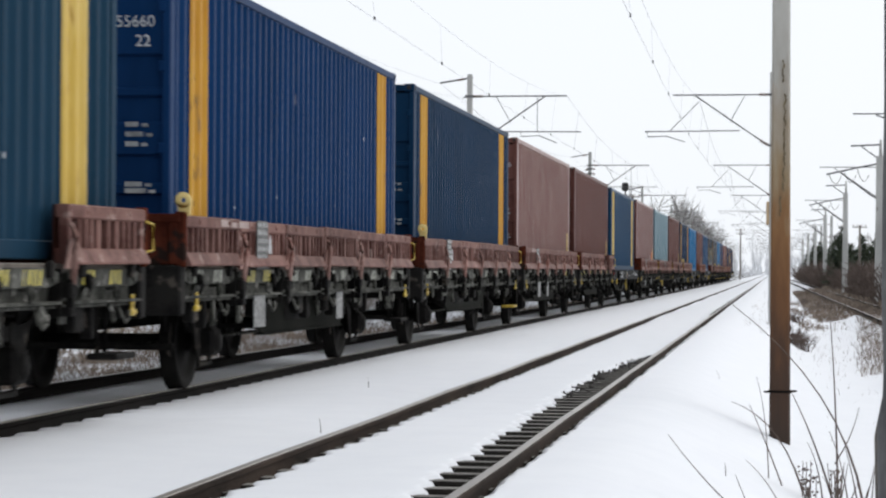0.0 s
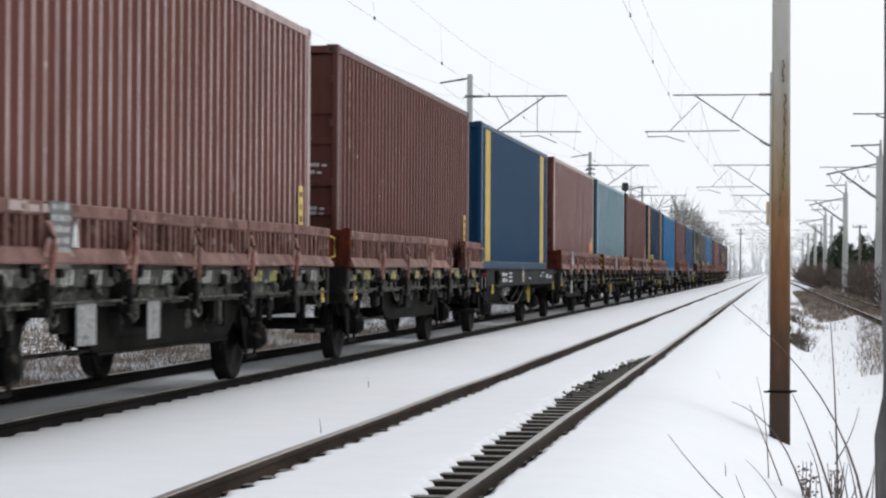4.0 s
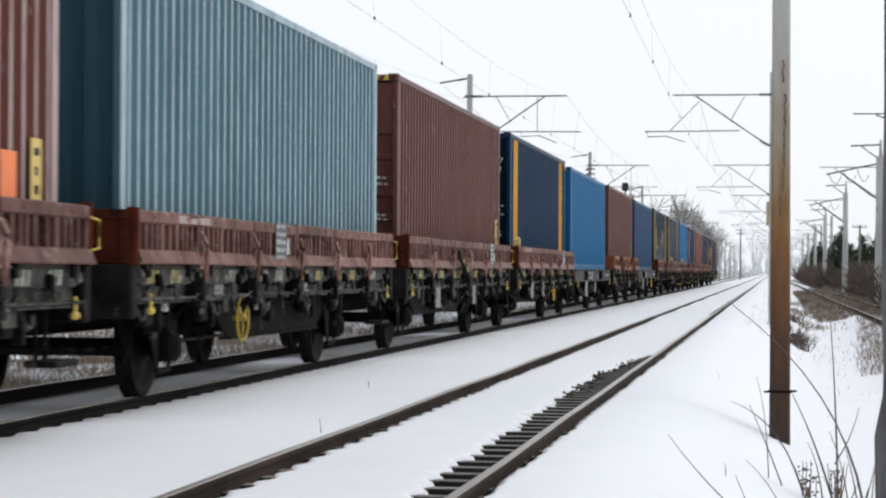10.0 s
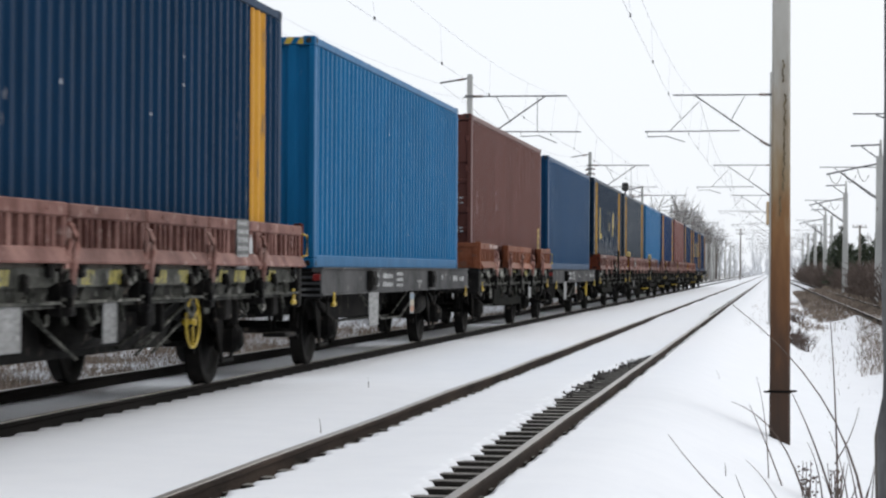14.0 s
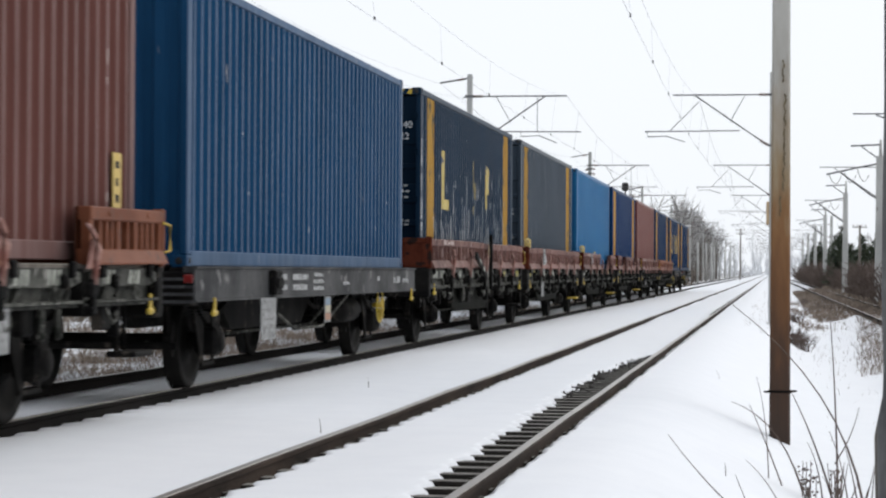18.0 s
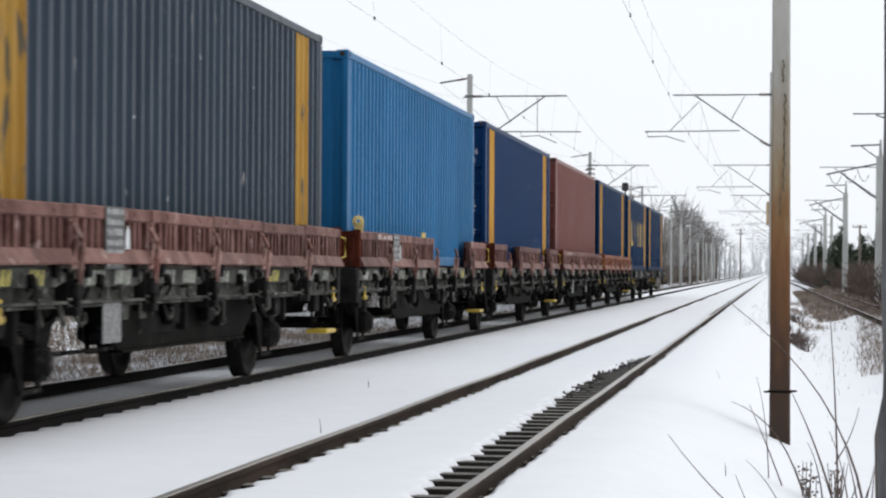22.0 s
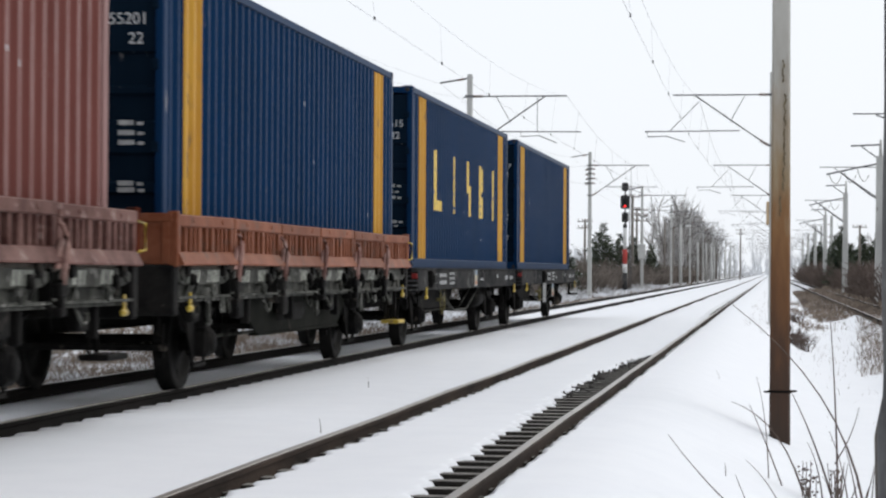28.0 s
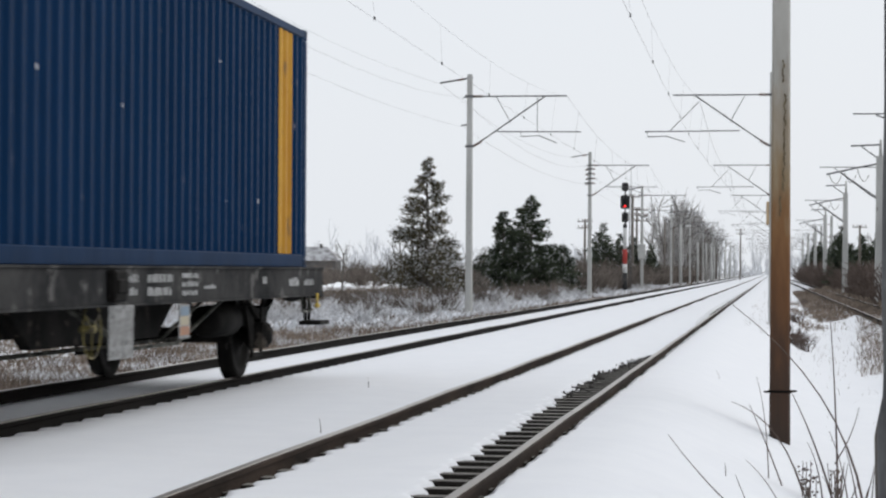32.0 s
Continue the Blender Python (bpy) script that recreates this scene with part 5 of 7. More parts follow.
    for k, (y, z, wd, ht, rows) in enumerate(((bracket_y + 0.45, 0.95, 0.3, 0.22, 2), (bracket_y + 0.95, 0.94, 0.95, 0.23, 2), (bracket_y + 2.1, 0.94, 0.65, 0.24, 3), (0.75, 1.0, 0.5, 0.06, 1), (3.2, 1.02, 0.2, 0.12, 1), (4.45, 0.98, 0.6, 0.15, 1), (5.25, 0.99, 0.6, 0.12, 1))):
        stencil(w, 1.361, y, z, wd, ht, rows, seed + 3 * k, "number_print", False, ink)
    if spec["n"] == 6:          # framed table of loads
        for a, b, c, d in ((3.62, 4.22, 1.15, 1.162), (3.62, 4.22, 0.95, 0.962), (3.62, 4.22, 1.05, 1.06), (3.62, 3.635, 0.95, 1.16), (3.83, 3.845, 0.95, 1.16), (4.205, 4.22, 0.95, 1.16)):
            part("table_line", Geo().box(1.361, 1.3645, a, b, c, d), M_WHITE, w, "white painted line")
        for k in range(6):      # white grid on the end slats
            part("grid_line", shared("grid_line", lambda: Geo().box(-0.006, 0.006, -6.405, -6.40, 0.86, 1.13).mesh("grid_line", M_BARS)), None, w, "white grid line", at=(1.02 + 0.065 * k, 0, 0))
    for k, y in enumerate(plates):
        stencil(w, 1.38, y - 0.35, 0.46, 0.7, 0.44, 5, seed + 1 + k, "hanging_plate")
    y, z = sticker
    card = part("card_holder", Geo().box(1.372, 1.38, y - 0.18, y + 0.18, z, z + 0.31, 0.002), M_PLATE, w, "card plate with faded colour bands")
    for k, m in enumerate((M_BAND_ORANGE, M_BAND_CREAM, M_BAND_BLUE)):
        part("colour_band", Geo().box(1.379, 1.382, y - 0.15, y + 0.15, z + 0.03 + 0.09 * k, z + 0.11 + 0.09 * k), m, card)
    if wheel_y is not None:
        hand_wheel(w, 1.13 if spec["n"] == 6 else 1.34, wheel_y, 0.72, spec["n"] >= 20)
    if "tail" in opts:
        step(w, 6.25, 0.55, 0)
        part("grab_rail", Geo().tube([(1.38, 5.1, 0.9), (1.40, 5.1, 0.72), (1.40, 5.5, 0.72), (1.38, 5.5, 0.9)], 0.016, 6), M_FRAME, w)
    return w, running_gear(w, base)


def sum_boxes(rows):
    g = Geo()
    for q in rows:
        g.box(*q, 0.006)
    return g


# places of the hand wheel, stencil board and hanging plates along the drop-sided wagons
FITTINGS = {3: (None, -3.77, ()), 2: (None, -3.3, (-3.2, 1.1)), 4: (None, -3.9, (-3.1, -1.2)), 7: (None, -3.3, (-3.0, 1.6)), 8: (-2.3, -0.9, (-3.2, 0.9)), 9: (None, 3.2, (-3.2, 1.1)), 10: (1.78, 3.4, (-3.3, -0.9)),
            15: (None, -3.2, (-3.1,)), 16: (None, -3.6, ()), 5: (None, None, ()), 12: (None, None, (2.2,)), 14: (None, None, ()), 17: (None, None, ()), 19: (None, None, ())}
# bracket, hand wheel, plates and colour card (place, height) of the container wagons
FLAT_FITTINGS = {6: (-5.03, 2.84, (), (-0.4, 0.95)), 11: (-3.22, None, (-2.99,), (0.23, 0.56)), 13: (-3.15, 3.57, (-3.4,), (-0.21, 0.57)), 20: (-5.26, -3.71, (), (0.09, 0.91)), 21: (-2.15, -2.6, (-1.95,), (0.05, 0.57))}
KS, LONG = 13.86, 14.02
F = "flat"
UP = (1, 1, 1, 1, 1, 1)
# kind, wheelbase, sides up, paint, hazard colour, options, then the container
TRAIN = [
    ("ks", 8, (1, 1, 1, 1, 0, 1), M_RED, "y", "", ("teal-blue corrugated container with pale yellow bands", "teal_blue", "pale", "doors", "", "")),
    ("ks", 8, UP, M_RED, "w", "eye board board_near", ("blue corrugated container with ochre bands and navy doors", "blue", "ochre", "doors", "0055660", "")),
    ("ks", 8, UP, M_RED, "w", "eye step", ("dull navy corrugated container with ochre bands", "navy", "ochre", "doors", "", "")),
    ("ks", 8, UP, M_RED, "w", "board cards board_near", ("faded rose-red corrugated container with yellow plate", "rose", None, "doors", "3806", "plate")),
    ("ks", 8, (1, 1, 1, 1, 0, 1), M_RED, "y", "", ("faded red-brown corrugated container with yellow plate", "russet", None, "doors", "", "plate")),
    (F, 9, UP, None, "", "", ("mid-blue corrugated container with pale yellow bands", "mid", "pale", "folded", "", "")),
    ("ks", 8, UP, M_RED, "w", "board", ("brown-red corrugated container with orange and yellow plates", "brown", None, "doors", "", "plate orange_plate")),
    ("ks", 8, UP, M_RED, "w", "board wheel", ("grey-teal corrugated container, chalky and streaked", "teal", None, "folded", "", "")),
    ("ks", 9, UP, M_RED, "y", "board", ("dark brown-red corrugated container with yellow plate", "russet", None, "doors", "", "plate hazard_top")),
    ("ks", 9, UP, M_RED, "y", "eye board wheel", ("deep blue corrugated container with ochre bands and navy doors", "navy", "ochre", "doors", "0067107", "")),
    (F, 9, UP, None, "", "two_brackets", ("bright blue corrugated container, plain", "bright", None, "folded", "", "hazard_top")),
    ("ks", 8, (1, 0, 1, 1, 0, 1), M_ORANGE, "w", "", ("brown-red corrugated container with yellow plate on open-sided wagon", "russet", None, "doors", "", "plate")),
    (F, 9, UP, None, "", "wheel_far", ("sea-blue corrugated container, plain", "sea", None, "folded", "", "")),
    ("ks", 8, UP, M_RED, "w", "", ("worn navy container with dull ochre bands and flaking yellow marks", "worn", "dull", "doors", "61940", "worn_mark hazard_top")),
    ("ks", 8, UP, M_RED, "w", "eye board board_near step", ("slate-grey corrugated container with dull ochre bands", "slate", "dull", "doors", "", "")),
    ("ks", 8, (1, 1, 1, 0, 0, 1), M_RED, "w", "eye board board_near step", ("sky-blue corrugated container with small yellow label", "sky", None, "folded", "", "low_label")),
    ("ks", 8, (1, 0, 1, 1, 0, 1), M_RED, "w", "step", ("blue corrugated container with ochre bands and white serial number", "blue", "ochre", "doors", "056096", "")),
    ("ks", 8, UP, M_RED, "w", "", ("brick-red corrugated container, plain", "brick", None, "doors", "", "")),
    ("ks", 8, UP, M_ORANGE, "w", "step", ("deep blue corrugated container with ochre bands", "deep", "ochre", "doors", "0055201", "")),
    (F, 9, UP, None, "", "", ("deep blue container with ochre bands and tall yellow marks", "deep", "ochre", "doors", "57615", "mark")),
    (F, 9, UP, None, "", "tail", ("deep blue corrugated container with ochre bands, last of the train", "deep", "ochre", "doors", "00957", "")),
]


def build_train():
    """The wagons in their order, each with its container; returns things with their places along the train, and the wheelsets."""
    rolling, turning = [], []
    y = 0.0
    for n, (kind, base, sides, m, haz, opts, box) in enumerate(TRAIN):
        L = LONG if base == 9 else KS
        c = y + L / 2
        y += L
        spec = {"base": base, "sides": sides, "mat": m, "haz": haz, "opts": opts.split(), "seed": 100 + n * 10, "n": n + 1}
        if kind == "ks":
            spec["label"] = "two-axle flat wagon with %s drop sides%s" % ("rust-orange" if m is M_ORANGE else "faded red", "" if sides == UP else ", some sides missing")
            w, sets = ks_wagon(spec)
        else:
            spec["label"] = "two-axle container wagon with deep grey side girders"
            w, sets = sole_flat_wagon(spec)
        rolling.append((w, c, 0.0))
        rolling.append((container(box), c, 1.215 if kind == F else (1.255 if base == 8 else 1.285)))
        turning += [(s, k) for k, s in zip((-base / 2, base / 2), sets)]
    return rolling, turning


# ---------------------------------------------------------------- masts, arms and wires
MAST_Y = [24.3 + 48.05 * k for k in range(0, 12)]


def mast_mesh(h, w0, w1, m):
    """A tapered concrete mast with chamfered edges."""
    g = Geo()
    c = 0.22
    ring = []
    for z, w in ((-0.6, w0), (h, w1)):
        a, b = w / 2, w / 2 * (1 - c)
        ring.append([(a, -b, z), (a, b, z), (b, a, z), (-b, a, z), (-a, b, z), (-a, -b, z), (-b, -a, z), (b, -a, z)])
    g.v += ring[0] + ring[1]
    for k in range(8):
        g.f.append((k, (k + 1) % 8, (k + 1) % 8 + 8, k + 8))
    g.f += [tuple(range(8))[::-1], tuple(range(8, 16))]
    g.s += [False] * 10
    return g.mesh("post", m)


def insulator(p, q, n=5, r=0.055):
    """Ribbed insulator between two points."""
    p, q = Vector(p), Vector(q)
    g = Geo()
    pts, rs = [], []
    for k in range(n):
        for t, rr in ((0.0, 0.02), (0.3, r), (0.7, r * 0.8), (0.95, 0.02)):
            pts.append(p + (q - p) * ((k + t) / n))
            rs.append(rr)
    return g.tube(pts, rs, 8)


def catenary_mast(name, x, y, side, label, arm_z=6.9, feeder=True, far=False, mesh_key="mast", m=None, top=7.62, reach=3.2, thick=(0.23, 0.165), plain=False):
    """side: +1 when its arm reaches to positive x."""
    m = m or M_CONC
    gz = float(ground_z(x, y))
    t = thing(name, label, "overhead line mast", "overhead line masts", at=(x, y, gz))
    part("post", shared(mesh_key + m.name, lambda: mast_mesh(top - gz, *thick, m)), None, t)
    if mesh_key != "near_mast":
        part("footing", shared("mast_footing", lambda: Geo().box(-0.24, 0.24, -0.24, 0.24, -0.5, 0.10, 0.05).mesh("footing", M_CONC)), None, t, "concrete footing")
    z0 = -gz
    n = 5
    s = side

    def bar(name, pts, r, mm=M_GALV, lab=""):
        part(name, Geo().tube([(s * a, 0, b + z0) for a, b in pts], r, n), mm, t, lab)
    bar("top_tube", [(0.0, arm_z), (reach, arm_z)], 0.024)
    bar("stay_tube", [(0.13, 5.26), (0.95, 5.82), (2.46, arm_z - 0.03)], 0.024)
    if plain:
        return t
    if s > 0:       # short register with its steady arm pulling away from the mast
        bar("register_tube", [(0.9, 5.74), (3.66, 5.72)], 0.02)
        bar("steady_arm", [(1.69, 5.72), (1.69, 5.58), (2.3, 5.6), (2.87, 5.36)], 0.016)
        bar("hanger", [(2.23, arm_z), (2.23, 5.73)], 0.012)
    else:
        bar("register_tube", [(1.05, 5.74), (4.1, 5.72)], 0.02)
        bar("steady_arm", [(4.02, 5.72), (4.02, 5.55), (3.4, 5.57), (2.8, 5.38)], 0.016)
        bar("hanger", [(2.36, 6.68), (3.3, 5.73)], 0.012)
    bar("hanger", [(0.87, arm_z), (1.36, 6.02)], 0.012)
    part("insulator", insulator((s * 0.1, 0, arm_z + z0), (s * 0.42, 0, arm_z + z0)), M_INSUL, t, "brown ribbed insulator")
    part("insulator", insulator((s * 0.14, 0, 5.28 + z0), (s * 0.40, 0, 5.42 + z0)), M_INSUL, t, "brown ribbed insulator")
    for z in (arm_z, 5.26):
        part("clamp", shared("mast_clamp", lambda: Geo().box(-0.14, 0.14, -0.13, 0.13, -0.035, 0.035, 0.01).mesh("clamp", M_GALV)), None, t, at=(0, 0, z + z0))
    if feeder:
        part("feeder_arm", Geo().tube([(s * 0.1, 0, top - 0.10 + z0), (-s * 0.98, 0, top - 0.27 + z0)], 0.03, n), M_GALV, t)
        part("insulator", insulator((-s * 0.2, 0, top - 0.15 + z0), (-s * 0.42, 0, top - 0.19 + z0), 4, 0.045), M_INSUL, t, "brown ribbed insulator")
        bar("feeder_bracket", [(-0.28, 5.95), (0.06, 5.97)], 0.025)
        bar("feeder_bracket", [(-0.22, 6.86), (0.06, 6.91)], 0.025)
    return t


def sag(p, q, d, n=10):
    p, q = Vector(p), Vector(q)
    return [p + (q - p) * (k / n) - Vector((0, 0, 4 * d * (k / n) * (1 - k / n))) for k in range(n + 1)]


def overhead_line(cx, stag, label):
    t = thing("overhead_line", label, "overhead wire", "overhead lines")
    ys = [-23.75] + MAST_Y
    for i in range(len(ys) - 1):
        a, b = ys[i], ys[i + 1]
        xa, xb = cx + stag * (1 if i % 2 else -1), cx + stag * (-1 if i % 2 else 1)
        thin = 0.0026 if a < 70 else 0.0052
        mess = sag((cx, a, 6.85), (cx, b, 6.85), 0.72, 12)
        cont = sag((xa, a, 5.40), (xb, b, 5.40), 0.05, 12)
        part("messenger_wire", Geo().tube(mess, thin, 4), M_WIRE, t)
        part("contact_wire", Geo().tube(cont, thin * 1.15, 4), M_WIRE, t)
        for k in range(1, 12, 2):
            part("dropper", Geo().tube([mess[k], cont[k]], 0.0014 if a < 70 else 0.0026, 4), M_WIRE, t)
            if a < 130:
                part("dropper_clip", shared("dropper_clip", lambda: Geo().box(-0.014, 0.014, -0.025, 0.025, -0.02, 0.04).mesh("dropper_clip", M_GALV)), None, t, at=tuple(cont[k]))
    return t


def feeder_line(x, z, label, drop=0.5):
    t = thing("feeder_line", label, "overhead wire", "overhead lines")
    ys = [-23.75] + MAST_Y
    for a, b in zip(ys, ys[1:]):
        part("feeder_wire", Geo().tube(sag((x, a, z), (x, b, z), drop, 10), 0.0024 if a < 70 else 0.004, 4), M_WIRE, t)
    return t


def near_mast_marks(t):
    """Dark flaked stencil patches on the near mast."""
    r = random.Random(3)
    for k, (z, h, x) in enumerate(((3.20, 0.24, -0.012), (2.72, 0.36, 0.008), (2.30, 0.40, 0.004), (2.03, 0.25, -0.004), (1.76, 0.22, -0.035))):
        g = Geo()
        n = int(h / 0.02)
        for j in range(n):
            zz = z + h * j / n
            u = x + 0.008 * math.sin(j * 0.9 + k) + r.uniform(-0.003, 0.003)
            g.box(u, u + r.uniform(0.008, 0.022), -0.1125, -0.10, zz, zz + 0.019)
        part("faded_mark", g, M_MARK, t, "faded dark stencil patch", at=(0.025, 0.0, 0.66))


# ---------------------------------------------------------------- plants
def conifer(name, label, h, rad, seed, needles, at, snow=0.15, tops=1, bare=0.1, dense=1.0, clump=0.16, ragged=0.0):
    r = random.Random(seed)
    t = thing(name, label, "tree", "conifers beside the line", at=at)
    trunk, crown, white = Geo(), Geo(), Geo()
    for k in range(tops):
        lean = Vector((r.uniform(-1, 1), r.uniform(-1, 1), 0)) * (0.0 if k == 0 else rad * 0.55)
        hh = h * (1 if k == 0 else r.uniform(0.72, 0.93))
        top = Vector((lean.x, lean.y, hh))
        base = Vector((lean.x * 0.25, lean.y * 0.25, -0.3))
        spine = [base.lerp(top, u) + Vector((r.uniform(-1, 1), r.uniform(-1, 1), 0)) * 0.04 * h * 0.3 * u * (1 - u) * 4 for u in (0, 0.2, 0.4, 0.6, 0.8, 1)]
        trunk.tube(spine, [0.026 * h * (1 - 0.93 * u) for u in (0, 0.2, 0.4, 0.6, 0.8, 1)], 7)
        n = int(120 * dense)
        for i in range(n):
            u = bare + (1 - bare) * (i + r.random()) / n
            p = base.lerp(top, u)
            a = r.uniform(0, 6.283)
            taper = (1 - u) ** 0.92 * (0.55 + 0.45 * min(1, (u - bare) / 0.18 + 0.25)) * r.uniform(0.45 - 0.25 * ragged, 1.18 + 0.25 * ragged)
            L = rad * taper / (1 if tops == 1 else 1.25) + 0.12
            d = Vector((math.cos(a), math.sin(a), r.uniform(-0.1, 0.42)))
            q = p + d * L - Vector((0, 0, 0.12 * L))
            trunk.tube([p, p.lerp(q, 0.6) + Vector((0, 0, 0.05 * L)), q], [0.022 * (1.3 - u), 0.012, 0.004], 4, False)
            m = max(3, int(L / clump * 7 * dense))
            for j in range(m):
                w = r.uniform(0.15 + 0.3 * ragged, 1.05)
                c = p.lerp(q, w) + Vector((r.gauss(0, 1), r.gauss(0, 1), r.gauss(0, 0.8))) * (0.10 - 0.035 * ragged) * (0.4 + L)
                g = crown
                if r.random() < snow:
                    g = white
                for _ in range(3 if g is crown else 2):
                    e = (d * 0.9 + Vector((r.gauss(0, 0.7), r.gauss(0, 0.7), r.gauss(0.15, 0.5)))).normalized() * clump * r.uniform(0.6, 1.6)
                    f = Vector((r.gauss(0, 1), r.gauss(0, 1), r.gauss(0, 1 if g is crown else 0.3))).normalized() * clump * 0.22
                    b = c + (Vector((0, 0, 0.03)) if g is white else Vector((0, 0, 0)))
                    g.add([b - f, b + e, b + f, b - e * 0.35], [(0, 1, 2), (0, 2, 3)])
    part("trunk", trunk, M_BARK, t)
    part("crown", crown, needles, t)
    if white.f:
        part("snow", white, M_SNOW, t, "snow lying in the branches")["kind"] = "stuff"
    return t


def bare_tree_mesh(h, seed, spread, m, thick=1.0, levels=4, upright=0.6):
    r = random.Random(seed)
    g = Geo()

    def grow(p, d, L, rad, lev):
        q1 = p + d * L * 0.5 + Vector((r.uniform(-1, 1), r.uniform(-1, 1), 0)) * L * 0.05
        q2 = p + d * L
        g.tube([p, q1, q2], [rad, rad * 0.8, rad * 0.55], 5 if lev < 2 else 3, False)
        if lev >= levels:
            return
        n = r.choice((3, 4, 4)) if lev else 9
        for k in range(n):
            u = r.uniform(0.3, 1.0) if lev else 0.2 + 0.8 * k / n
            s = p.lerp(q2, u)
            a = r.uniform(0, 6.283)
            e = (d + Vector((math.cos(a), math.sin(a), r.uniform(-0.1, upright))) * spread).normalized()
            grow(s, e, L * r.uniform(0.35, 0.6) * (1.0 if lev else 0.9 * (1.15 - 0.6 * u)), max(rad * 0.45, 0.006 * thick), lev + 1)
    grow(Vector((0, 0, -0.3)), Vector((r.uniform(-0.05, 0.05), 0, 1)).normalized(), h * 0.8, 0.017 * h * thick, 0)
    return g.mesh("branches", m)


def grass_stuff(name, label, n, m, xr, yr, seed, h=(0.25, 0.6), wide=0.018, lean=0.35, keep=None):
    r = random.Random(seed)
    g = Geo()
    made = 0
    while made < n:
        y = yr[0] * (yr[1] / yr[0]) ** r.random()
        x = r.uniform(*xr)
        if keep and not keep(x, y, r):
            continue
        z = float(ground_z(x, y)) - 0.03
        hh = r.uniform(*h)
        w = wide * (0.6 + y / 60)
        a = r.uniform(0, 3.14)
        dx, dy = w * math.cos(a), w * math.sin(a) * 0.4
        lx, ly = r.gauss(0, lean) * hh, r.gauss(0, lean) * hh
        k = len(g.v)
        mx, my, mz = x + lx * 0.4, y + ly * 0.4, z + hh * 0.6
        g.v += [(x - dx, y - dy, z), (x + dx, y + dy, z), (mx + dx * 0.7, my + dy * 0.7, mz), (mx - dx * 0.7, my - dy * 0.7, mz), (x + lx, y + ly, z + hh * (1 - 0.3 * abs(lx)))]
        g.f += [(k, k + 1, k + 2, k + 3), (k + 3, k + 2, k + 4)]
        g.s += [False, False]
        made += 1
    return solid(name, g, m, label, "grass", kind="stuff")


def shrub_mesh(h, seed, m, n=26, thick=1.0):
    r = random.Random(seed)
    g = Geo()
    for k in range(n):
        a, tilt = r.uniform(0, 6.283), r.uniform(0.05, 0.75)
        d = Vector((math.cos(a) * tilt, math.sin(a) * tilt, 1)).normalized()
        L = h * r.uniform(0.6, 1.1)
        p = Vector((r.uniform(-0.2, 0.2), r.uniform(-0.2, 0.2), -0.05))
        q = p + d * L + Vector((0, 0, -0.1 * L * tilt))
        mid = p.lerp(q, 0.5) + Vector((r.gauss(0, 0.05), r.gauss(0, 0.05), 0.05)) * L
        g.tube([p, mid, q], [0.012 * thick, 0.009 * thick, 0.004 * thick], 3, False)
        for j in range(5):
            s = mid.lerp(q, r.uniform(-0.4, 0.9))
            e = (d + Vector((r.gauss(0, 0.6), r.gauss(0, 0.6), r.gauss(0, 0.3)))).normalized() * L * r.uniform(0.15, 0.35)
            g.tube([s, s + e], [0.006 * thick, 0.003 * thick], 3, False)
    return g.mesh("stems", m)


# ---------------------------------------------------------------- build: setting
build_ground()
track("track_far", FAR_X, "railway track half buried in snow, dark rails", M_RAIL_DARK, -330, 700)
track("track_near", NEAR_X, "railway track in snow with rusty rails and bare sleepers", M_RAIL, -330, 700, sleepers=(9.0, 35.0))
track("track_side", 4.3, "snowy side track on lower ground", M_RAIL_DARK, 40, 500, z=-0.45, skew=-0.0048)
ballast()

for k, y in enumerate(MAST_Y):
    lab = "grey concrete overhead line mast with steel arm beside the track"
    if k > 0:
        catenary_mast("catenary_mast", -9.93, y, 1, lab)
    if k == 0:
        nm = catenary_mast("catenary_mast", 0.06, y, -1, "concrete overhead line mast stained rust-brown towards its foot", mesh_key="near_mast", m=M_STAIN)
        near_mast_marks(nm)
        for z in (0.2,):
            part("wire_band", Geo().box(-0.125, 0.125, -0.125, 0.125, z, z + 0.025, 0.006).tube([(-0.17, -0.1, z + 0.01), (0.18, -0.1, z + 0.02)], 0.012, 5), M_UNDER, nm, "dark steel band", at=(0, 0, 0.32))
    else:
        catenary_mast("catenary_mast", -0.09, y, -1, lab, feeder=False, mesh_key="rmast")
bx = thing("relay_box", "small tan equipment box on a mast", "equipment box", at=(-0.19, MAST_Y[1] - 0.02, 2.7))
part("case", Geo().box(-0.09, 0.0, -0.12, 0.12, 0, 0.75, 0.015), M_TAN, bx)
part("bracket", Geo().box(-0.02, 0.04, -0.03, 0.03, 0.1, 0.65), M_GALV, bx)
sw = thing("line_switch", "mast-mounted line switch with ribbed insulators", "electrical switch", at=(-9.93, MAST_Y[2], 0))
for k in range(4):
    z = 6.72 - 0.26 * k
    part("insulator", insulator((0.1, -0.12, z), (0.30, -0.14, z - 0.05), 3, 0.05), M_INSUL, sw)
    part("insulator", insulator((-0.1, -0.12, z - 0.08), (-0.24, -0.14, z - 0.06), 3, 0.05), M_INSUL, sw)
    part("bracket", Geo().box(-0.14, 0.14, -0.14, -0.10, z - 0.06, z + 0.02), M_GALV, sw)
overhead_line(FAR_X, 0.2, "contact wire and messenger wire over the far track")
overhead_line(NEAR_X, 0.2, "contact wire and messenger wire over the near track")
feeder_line(-10.93, 7.33, "thin feeder wire along the masts", 0.5)
feeder_line(-10.2, 6.86, "thin feeder wire along the masts", 0.75)
feeder_line(-10.15, 5.9, "thin feeder wire along the masts", 0.4)

